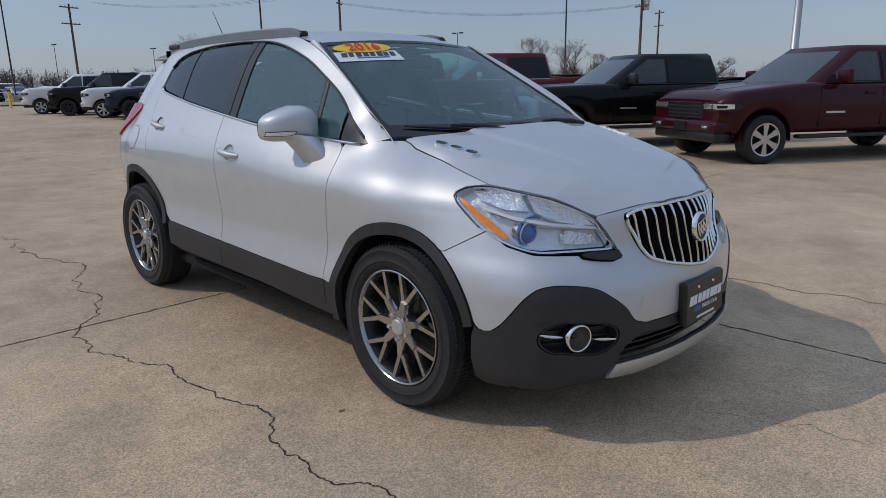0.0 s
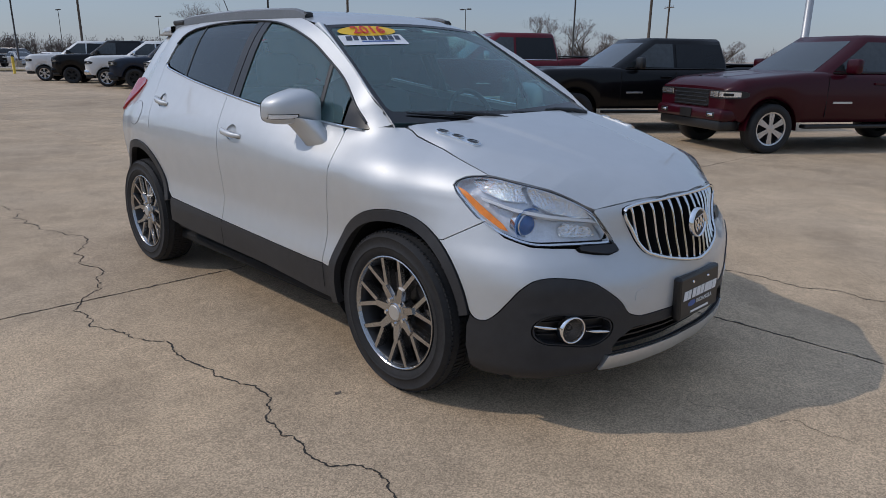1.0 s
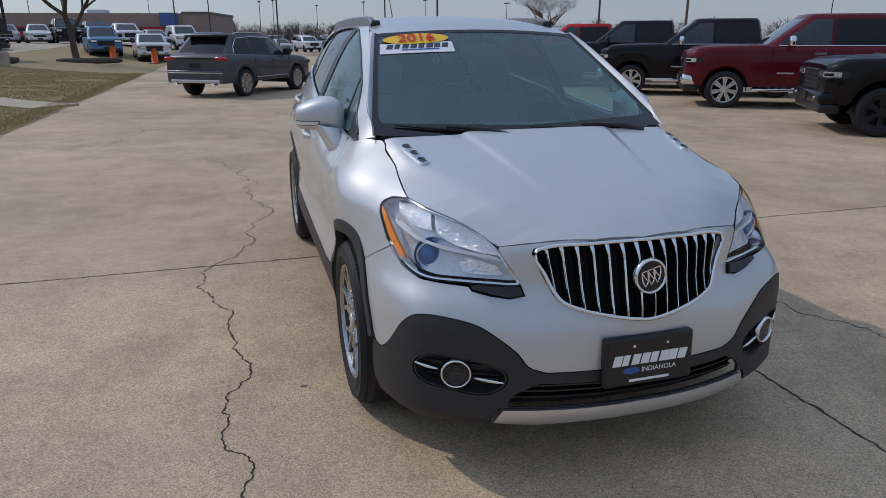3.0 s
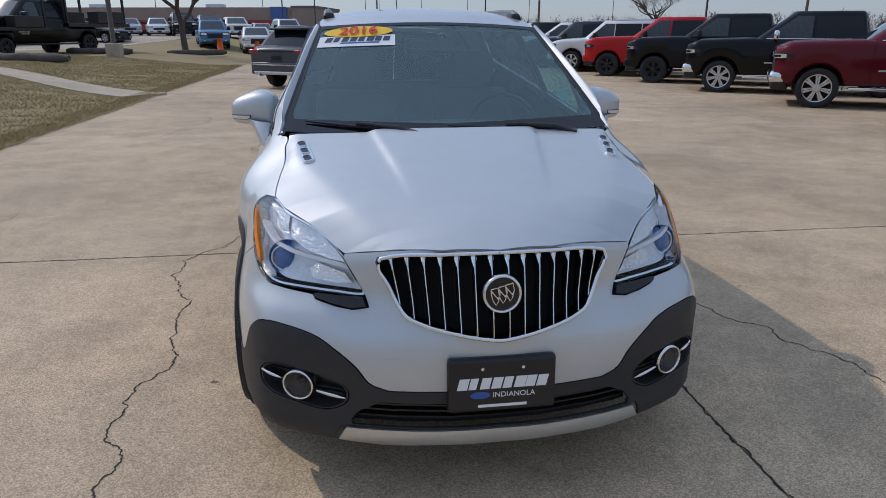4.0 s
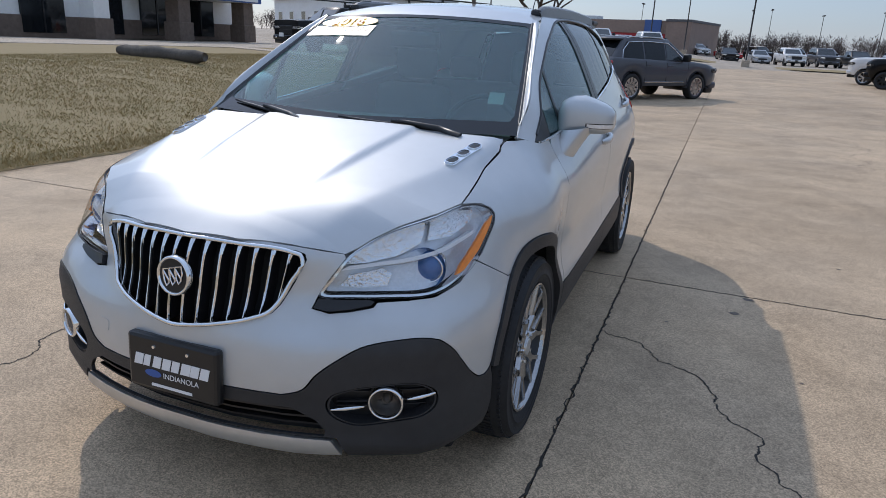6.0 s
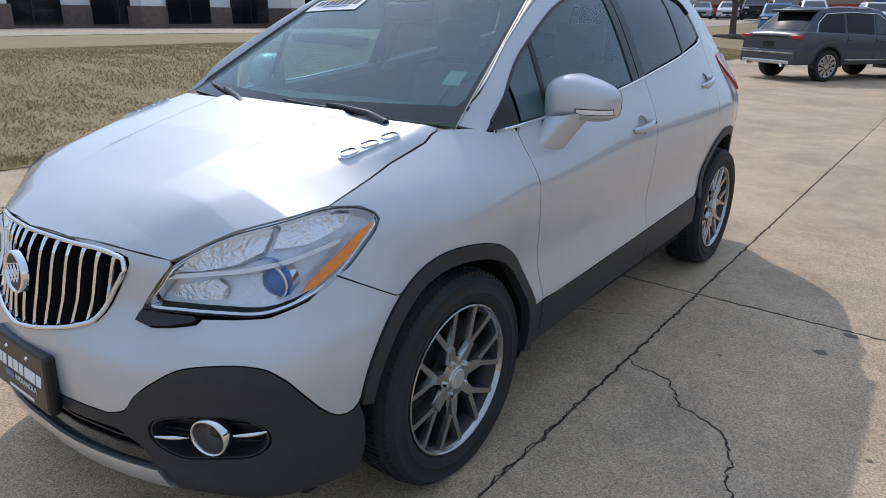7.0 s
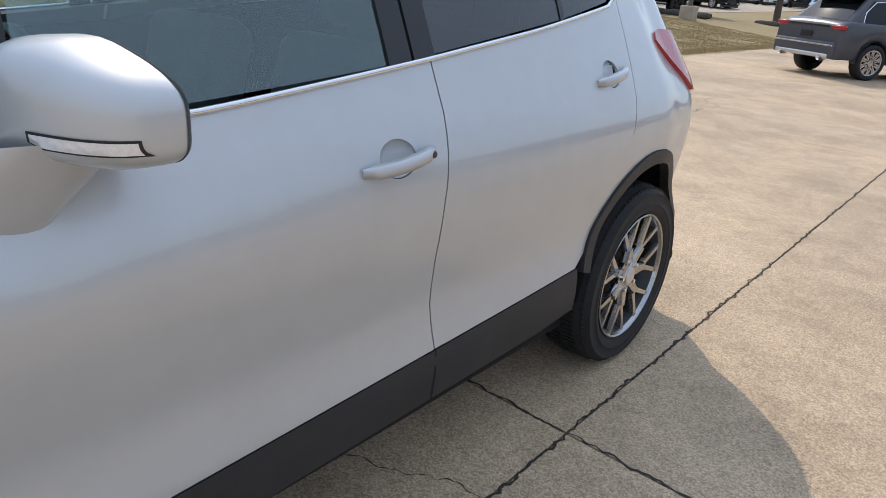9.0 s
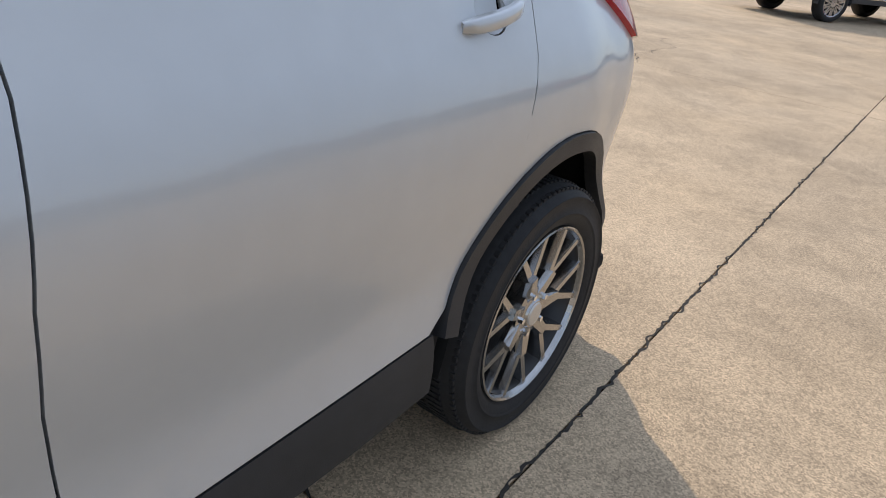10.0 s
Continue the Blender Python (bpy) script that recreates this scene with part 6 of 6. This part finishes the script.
def light_pole(x, y, h, heads=2, thick=.09, mat=POLE_STEEL):
    root = thing("light_pole", "tall dark lot light pole", "light pole", "lot light poles", on_land(x, y))
    part("shaft", tube(bmesh.new(), [(0, 0, 0), (0, 0, h * .5), (0, 0, h)], [thick, thick * .85, thick * .65], 10), mat, root, smooth=True)
    part("pole_base", boxed(-.3, .3, -.3, .3, 0, .6, .04), FAR_PAVING, root)
    for k in range(heads):
        s = 1 if k % 2 else -1
        turn = pose(0, 0, 0, 0, 0, 90 * (k // 2))
        arm = part("lamp_arm", boxed(-.03, .03, min(0, s * .6), max(0, s * .6), h - .06, h, .01, turn), mat, root)
        part("lamp_head", boxed(-.2, .2, min(s * .45, s * 1.0), max(s * .45, s * 1.0), h - .14, h + .04, .04, turn), mat, arm)


def utility_pole(x, y, h, heading, box_=False):
    root = thing("utility_pole", "weathered wooden utility pole with crossarm", "utility pole", "utility poles", on_land(x, y) @ pose(0, 0, 0, 0, 0, heading))
    part("shaft", tube(bmesh.new(), [(0, 0, 0), (0, 0, h)], [.16, .11], 10), WOOD_POLE, root, smooth=True)
    for z in (h - .4, h - 2.2):
        arm = part("crossarm", boxed(-1.2, 1.2, -.06, .06, z - .06, z + .06, .01), WOOD_POLE, root)
        for xx in (-1.05, -.5, .5, 1.05):
            part("insulator", tube(bmesh.new(), [(xx, 0, z + .06), (xx, 0, z + .24)], [.05, .03], 8), GALV, arm)
    if box_:
        for xx in (-.45, 0, .45):
            part("transformer", tube(bmesh.new(), [(xx, -.35, h - 2.6), (xx, -.35, h - 1.5)], .2, 12), GALV, root)


light_pole(16.2, 78.3, 10.5)
utility_pole(24.8, 86.2, 10.6, 20)
light_pole(27.6, 49.2, 10.5)
utility_pole(45, 62, 12, 40)
light_pole(54.5, 38.5, 12, 2)
utility_pole(62.5, 35, 10.6, 60, True)
light_pole(26, 7.7, 11, 2, .16, GALV)
utility_pole(94, 50, 11, 60)
light_pole(2.7, 57.5, 10, 2, .07)
light_pole(-10.4, 30.5, 9.5, 4, .11, WOOD_POLE)
for x, y, h in ((8, 150, 11), (17, 150, 10), (27, 150, 11), (38, 140, 11), (52, 130, 10), (-14, 130, 9), (-30, 120, 9), (4, 120, 9), (-3, 75, 8), (72, 70, 10), (100, 20, 12)):
    light_pole(x, y, h * .82, 2, .07)
light_pole(-6, 70, 9, 2, .07), light_pole(-20, 62, 9, 2, .07), light_pole(72, 14, 7, 4, .07)
WIRE = material("overhead_wire", (.03, .03, .03), .6, vary=.1, scale=2)
for p, q, zs in (((27, 84, 10.6), (45, 62, 11.6), 0), ((45, 62, 11.6), (62.5, 35, 10.2), 0), ((62.5, 35, 10.2), (100, 5, 11.5), 0), ((45, 62, 9.9), (62.5, 35, 8.5), 0), ((94, 50, 10.6), (62.5, 35, 10.4), 0)):
    for o in (-1, 0, 1):
        pts = [(p[0] + (q[0] - p[0]) * t + o * .7, p[1] + (q[1] - p[1]) * t + o * .7, p[2] + (q[2] - p[2]) * t - 4 * 1.1 * t * (1 - t)) for t in np.linspace(0, 1, 14)]
        tagged(part("overhead_wire", tube(bmesh.new(), pts, .008, 4), WIRE), "thin black overhead wire between poles", "wire", "overhead wires")


def bare_tree(x, y, h, seed, label="leafless spreading tree beyond the lot", wide=1.0):
    """A trunk with limbs that fork down to fine twigs."""
    rng = random.Random(seed)
    root = thing("bare_tree", label, "tree", "bare trees", on_land(x, y))
    wood, fine = bmesh.new(), []

    def grow(p, d, length, r, depth):
        pts, q, e = [p], p.copy(), d.copy()
        for k in range(3):
            e = (e + Vector((rng.uniform(-.22, .22), rng.uniform(-.22, .22), rng.uniform(-.05, .16)))).normalized()
            q = q + e * length / 3
            pts.append(q.copy())
        if depth < 3:
            tube(wood, pts, [r, r * .9, r * .78, r * .66], 6 if depth else 9)
        else:
            fine.append((pts, max(r, .011)))
        if depth >= 6:
            return
        for k in range(4 if depth < 2 else 3):
            a = rng.uniform(0, 6.28)
            side = Vector((math.cos(a) * wide, math.sin(a) * wide, rng.uniform(-.15, .55)))
            grow(pts[rng.choice((2, 3, 3))], (e * .75 + side * rng.uniform(.5, .9)).normalized(), length * rng.uniform(.60, .80), r * .58, depth + 1)
    grow(Vector((0, 0, -.1)), Vector((.03, 0, 1)), h * .28, h * .021, 0)
    part("trunk", wood, BARK, root, smooth=True)
    verts, faces = [], []
    for pts, r in fine:
        k = len(verts)
        for i, p in enumerate(pts):
            rr = r * (1 - .25 * i)
            verts += [p + Vector((rr, 0, 0)), p + Vector((-rr * .5, rr * .87, 0)), p + Vector((-rr * .5, -rr * .87, 0))]
        for i in range(len(pts) - 1):
            for j in range(3):
                a, b = k + 3 * i + j, k + 3 * i + (j + 1) % 3
                faces.append((a, b, b + 3, a + 3))
    mesh_part("crown", verts, faces, TWIG, root)


bare_tree(-9.0, 38.4, 9.0, 3, "broad leafless tree on the lawn", 1.1)
bare_tree(27.6, 58, 9.0, 5, wide=1.5)
bare_tree(69, 53, 9.4, 7, wide=1.25)
bare_tree(73, 50, 8.0, 17, wide=1.25)
bare_tree(80.5, 51, 6.2, 8, wide=1.1)
bare_tree(98, 43, 6.0, 9, wide=1.2)


def thicket(x0, y0, x1, y1, n, h, seed, name="tree_line"):
    """A far belt of leafless trees: stems and sprays of twigs."""
    g = np.random.default_rng(seed)
    verts, faces = [], []
    for k in range(n):
        t = (k + g.random()) / n
        x, y = x0 + (x1 - x0) * t + g.normal(0, 3), y0 + (y1 - y0) * t + g.normal(0, 3)
        z = float(level(x, y)) - .2
        tall = h * g.uniform(.55, 1.1)
        for j in range(150):
            a, b, c = g.uniform(0, 6.28), g.random() ** .5, g.uniform(-1, 1)
            wide = tall * .42 * b * math.sqrt(max(0, 1 - c * c))
            tip = np.array((x + math.cos(a) * wide, y + math.sin(a) * wide, z + tall * (.58 + .42 * c * b)))
            base = np.array((x, y, z)) if j < 3 else tip - np.array((math.cos(a) * .10, math.sin(a) * .10, .12)) * tall * g.uniform(.5, 1.4) + g.normal(0, .04, 3) * tall
            w = np.array((-math.sin(a), math.cos(a), 0)) * tall * (.010 if j < 3 else .0050)
            mid = (base + tip) / 2 + g.normal(0, .05, 3) * tall
            i = len(verts)
            verts += [base - w, base + w, mid + w * 1.8, mid - w * 1.8, tip]
            faces += [(i, i + 1, i + 2, i + 3), (i + 3, i + 2, i + 4)]
    tagged(mesh_part(name, verts, faces, TWIG), "hazy belt of leafless trees on the skyline", "tree line", kind="stuff")


thicket(-30, 190, 70, 170, 190, 6.0, 1)
thicket(70, 175, 170, 90, 190, 6.5, 2)
thicket(170, 90, 210, -40, 80, 7, 3)
thicket(-160, 150, -30, 190, 90, 6, 4)

# long shop with a red fascia
shop = thing("shop_building", "long low tan shop with a red fascia band", "building", "", Matrix.Translation((-4, 96, .2)) @ pose(0, 0, 0, 0, 0, -12))
part("wall", boxed(-60, 0, 0, 14, 0, 3.0), ROOF_GREY, shop)
part("fascia", boxed(-60.2, -2.6, -.4, 14.2, 1.55, 2.75), RED_BAND, shop)
part("parapet", boxed(-60.3, -2.7, -.5, 14.3, 2.75, 4.4, .03), BRICK_FAR, shop)
part("end_bay", boxed(-2.6, .6, -1.0, 14.4, 0, 4.5, .03), BRICK_FAR, shop)
part("end_cap", boxed(-2.7, .7, -1.1, 14.5, 4.3, 4.62, .02), ROOF_GREY, shop)
part("roof", boxed(-60, -2.7, .2, 14, 4.2, 4.45), ROOF_GREY, shop)
for x in (-16, -33, -48):
    part("roof_unit", boxed(x, x + 2.2, 3, 5, 4.45, 5.0, .05), METAL_WALL, shop)
for k in range(18):
    part("shop_window", boxed(-59 + k * 3.1, -56.6 + k * 3.1, -.06, .02, .2, 1.45), TINT, shop)
part("shop_sign", boxed(-5.6, -3.4, -.75, -.5, 2.9, 4.5, .02), SIGN_BLUE, shop)

# metal-sided shed
shed = thing("metal_shed", "pale metal-sided building with small windows", "building", "", on_land(-34, 52) @ pose(0, 0, 0, 0, 0, -38))
part("wall", boxed(-9, 9, 0, 10, 0, 3.3), METAL_WALL, shed)
part("roof", boxed(-9.3, 9.3, -.3, 10.3, 3.3, 3.5, .03), GALV, shed)
for k in range(5):
    win = part("window", boxed(-7.5 + k * 3.4, -6.5 + k * 3.4, -.05, .03, 1.2, 2.2), TINT, shed)
    part("window_frame", boxed(-7.6 + k * 3.4, -6.4 + k * 3.4, -.04, .02, 1.1, 2.3), STUCCO, win)

# showroom with a canopy on stone piers
show = thing("showroom", "white stucco showroom with stone piers and a blue sign canopy", "building", "", on_land(-30, 24))
part("wall", boxed(-12, -1.8, -22, 16, .0, 5.0), STUCCO, show)
part("stone_base", boxed(-12, -1.7, -22, 16, 0, 1.1, .02), STONE, show)
for k in range(9):
    y = -20.5 + k * 3.9
    win = part("showroom_window", boxed(-1.82, -1.66, y, y + 2.5, .25, 2.8), TINT, show)
    part("mullion", boxed(-1.70, -1.62, y + 1.2, y + 1.28, .25, 2.8), BLACK, win)
for k, y in enumerate((-14, -7.4, 1.4, 7.4, 13.4)):
    pier = part("pier", boxed(.1, 1.1, y - .5, y + .5, 0, 2.52, .03), STONE if y > 6 else STUCCO, show)
    part("pier_base", boxed(0, 1.2, y - .6, y + .6, 0, 1.1, .04), STONE, pier)
canopy = part("canopy", boxed(-1.9, 1.3, 5.6, 14.6, 2.5, 4.1, .05), STUCCO, show)
part("sign_band", boxed(1.3, 1.36, 5.7, 14.5, 2.5, 4.0, .01), SIGN_BLUE, canopy)
part("sign_panel", boxed(1.36, 1.40, 6.0, 14.1, 2.58, 3.9, .01), WHITE_PRINT, canopy)
for k in range(8):
    part("sign_bar", boxed(1.40, 1.43, 6.4 + k * .74, 6.98 + k * .74, 2.85, 3.5, .005), SIGN_BLUE, canopy)
bm = bmesh.new()
bmesh.ops.create_uvsphere(bm, u_segments=24, v_segments=12, radius=1, matrix=Matrix.Translation((1.41, 13.3, 3.1)) @ Matrix.Diagonal((.03, .55, .26, 1)))
part("sign_oval", bm, BLUE_PRINT, canopy, smooth=True)

# straw wattles on the lawn
for x, y, a, n in ((-11.8, 11.4, 170, 3.4), (-11.4, 24.0, 160, 3.4), (-12.0, 33.5, 165, 3.4), (-8.4, 38.5, 25, 3.2)):
    rng = random.Random(int(x * 10))
    bm = tube(bmesh.new(), [(-n / 2 + n * k / 12, .05 * math.sin(k), .15 + rng.uniform(-.012, .012)) for k in range(13)], [.10] + [.155 + rng.uniform(-.015, .015) for _ in range(11)] + [.10], 12)
    ob = tagged(part("straw_wattle", bm, STRAW, smooth=True), "grey-brown netted straw wattle lying on the lawn", "wattle", "straw wattles")
    ob.matrix_basis = on_land(x, y) @ pose(0, 0, 0, 0, 0, a)
stake = thing("lawn_stake", "thin dark stake with a small marker in the lawn", "stake", "", on_land(-9.73, 17.69))
part("post", tube(bmesh.new(), [(0, 0, 0), (.02, 0, .75)], .018, 6), POLE_STEEL, stake)
part("marker", boxed(-.08, .10, -.01, .01, .68, .86, .004), POLE_STEEL, stake)
tagged(part("bollard", tube(bmesh.new(), [(9.6, 51.6, 0), (9.6, 51.6, 1.05), (9.6, 51.6, 1.12)], [.09, .09, .03], 14), YELLOW_POST, smooth=True), "yellow steel bollard by the lot's edge", "bollard")
for x, y in ((-8.1, 44.4), (-5.6, 42.7)):
    c = thing("traffic_drum", "orange plastic traffic drum in the far lot", "traffic drum", "traffic drums", on_land(x, y))
    part("drum", tube(bmesh.new(), [(0, 0, .05), (0, 0, .5), (0, 0, .9)], [.20, .18, .12], 14), SAFETY, c, smooth=True)
    part("foot", boxed(-.35, .35, -.35, .35, 0, .06, .02), BLACK, c)


# two black flatbed work trucks
def flatbed(x, y, heading, size, label):
    root = vehicle("flatbed_truck", label, pickup_spec("black", W_BLACK, deck_y=[-.98, -.90, -.5, .75, 1.1, 3.2, 3.3, 4.86], deck_z=[1.08, 1.17, 1.20, 1.23, 1.20, 1.20, .95, .95], tall=1.14, rear=3.4, wb=4.3, bed=None, step=True, bars=3, seams=(.90, 2.03), rear_b=(.5, .6)), on_land(x, y) @ pose(0, 0, 0, 0, 0, heading) @ Matrix.Scale(size, 4), "work trucks")
    part("flatbed_deck", boxed(-1.15, 1.15, 3.15, 6.6, 1.0, 1.15, .02), BLACK, root)
    rack = part("headache_rack", boxed(-1.05, 1.05, 3.1, 3.2, 1.1, 2.15, .02), BLACK, root)
    for sx in (-1, 1):
        for yy in (3.2, 6.4):
            part("rack_post", boxed(sx * 1.05 - .04, sx * 1.05 + .04, yy - .04, yy + .04, 1.1, 2.3, .005), BLACK, rack)
        part("rack_rail", boxed(sx * 1.05 - .04, sx * 1.05 + .04, (.9 if size < 1.2 else 2.6), 6.4 if size > 1.2 else 4.4, 2.24, 2.30, .01), BLACK, rack)
        part("tool_box", boxed(sx * .95 - .25, sx * .95 + .25, 4.7, 6.2, 1.15, 1.6, .02), POLE_STEEL, root)
    part("door_panel", boxed(1.0, 1.016, .9, 1.4, .8, 1.1, .004), WHITE_PRINT, root)
    part("plate_panel", boxed(-.16, .16, -1.08, -1.06, .62, .78), WHITE_PRINT, root)
    return root


flatbed(-17.2, 26.0, -22, 1.06, "black work truck with ladder rack and flatbed")
flatbed(-16.0, 30.3, -22, 1.26, "black flatbed work truck with headache rack")

# far rows of cars
SMALL = dict(category="car", w=.90, wb=2.75, R=.345, front=-.9, rear=3.7, sill=.34, deck_y=[-.9, -.8, .3, .8, 3.0, 3.7], deck_z=[.72, .80, .95, .96, 1.0, .95],
             cabin=((.25, .93), (1.05, 1.42), (2.3, 1.42), (3.0, 1.0)), panes=((.6, 1.5), (1.55, 2.5)), roof_w=.62, handles=(1.3, 2.3), seams=(.5, 1.5), lamp_z=.72, lamp_h=.06, grille=(.45, .66), bars=2,
             bumper=(.28, .48), tail_z=.85, tail_h=.1, rear_b=(.4, .7), step=False, rails=False)
rng = random.Random(11)
proto = {}
FAR = [(-16.6, 51.2, "black", "small", 70), (-9.0, 47.7, "blue", "wagon", 14), (-5.9, 45.9, "white", "pickup", 10)]
FAR += [(x, y, c, t, 16) for x, y, c, t in ((-25.0, 62, "black", "wagon"), (-22.6, 61.4, "silver_far", "small"), (-20.2, 60.7, "grey", "wagon"), (-17.8, 60.1, "silver_far", "small"), (-15.4, 59.5, "white", "small"), (-13.2, 59.0, "black", "wagon"),
         (-10.9, 58.5, "grey", "pickup"), (-8.7, 58.0, "white", "pickup"), (-6.6, 57.4, "silver_far", "small"), (-4.4, 57.0, "white", "wagon"))]
FAR += [(1.5 + 3.1 * k, 78 + (k % 2), c, t, 10) for k, (c, t) in enumerate((("black", "small"), ("silver_far", "small"), ("white", "pickup"), ("grey", "wagon"), ("black", "pickup"), ("silver_far", "small"), ("white", "small"), ("navy", "wagon")))]
FAR += [(-2 + 4.0 * k, 98 + 2 * (k % 3), c, t, 30) for k, (c, t) in enumerate((("white", "small"), ("red", "small"), ("black", "wagon"), ("silver_far", "wagon"), ("white", "wagon"), ("navy", "small"), ("grey", "wagon"), ("white", "small"), ("silver_far", "small"), ("black", "small")))]
NAMES = dict(small=("saloon_car", "saloon"), wagon=("wagon_car", "wagon"), pickup=("pickup_truck", "pickup"))
for x, y, color, kind, turn in FAR:
    nm, word = NAMES[kind]
    tone = color.replace("_far", "")
    m = on_land(x, y) @ pose(0, 0, 0, 0, 0, turn)
    if (color, kind) in proto:
        copy_thing(proto[color, kind], m)
        continue
    s = dict(small=lambda: dict(SMALL, paint=color, wheel=W_CAR), wagon=lambda: wagon_spec(color, W_CAR, R=.36), pickup=lambda: pickup_spec(color, W_BLACK))[kind]()
    proto[color, kind] = vehicle(nm, f"{tone} {word} parked in the distant lot", s, m, "cars in the distant lot")
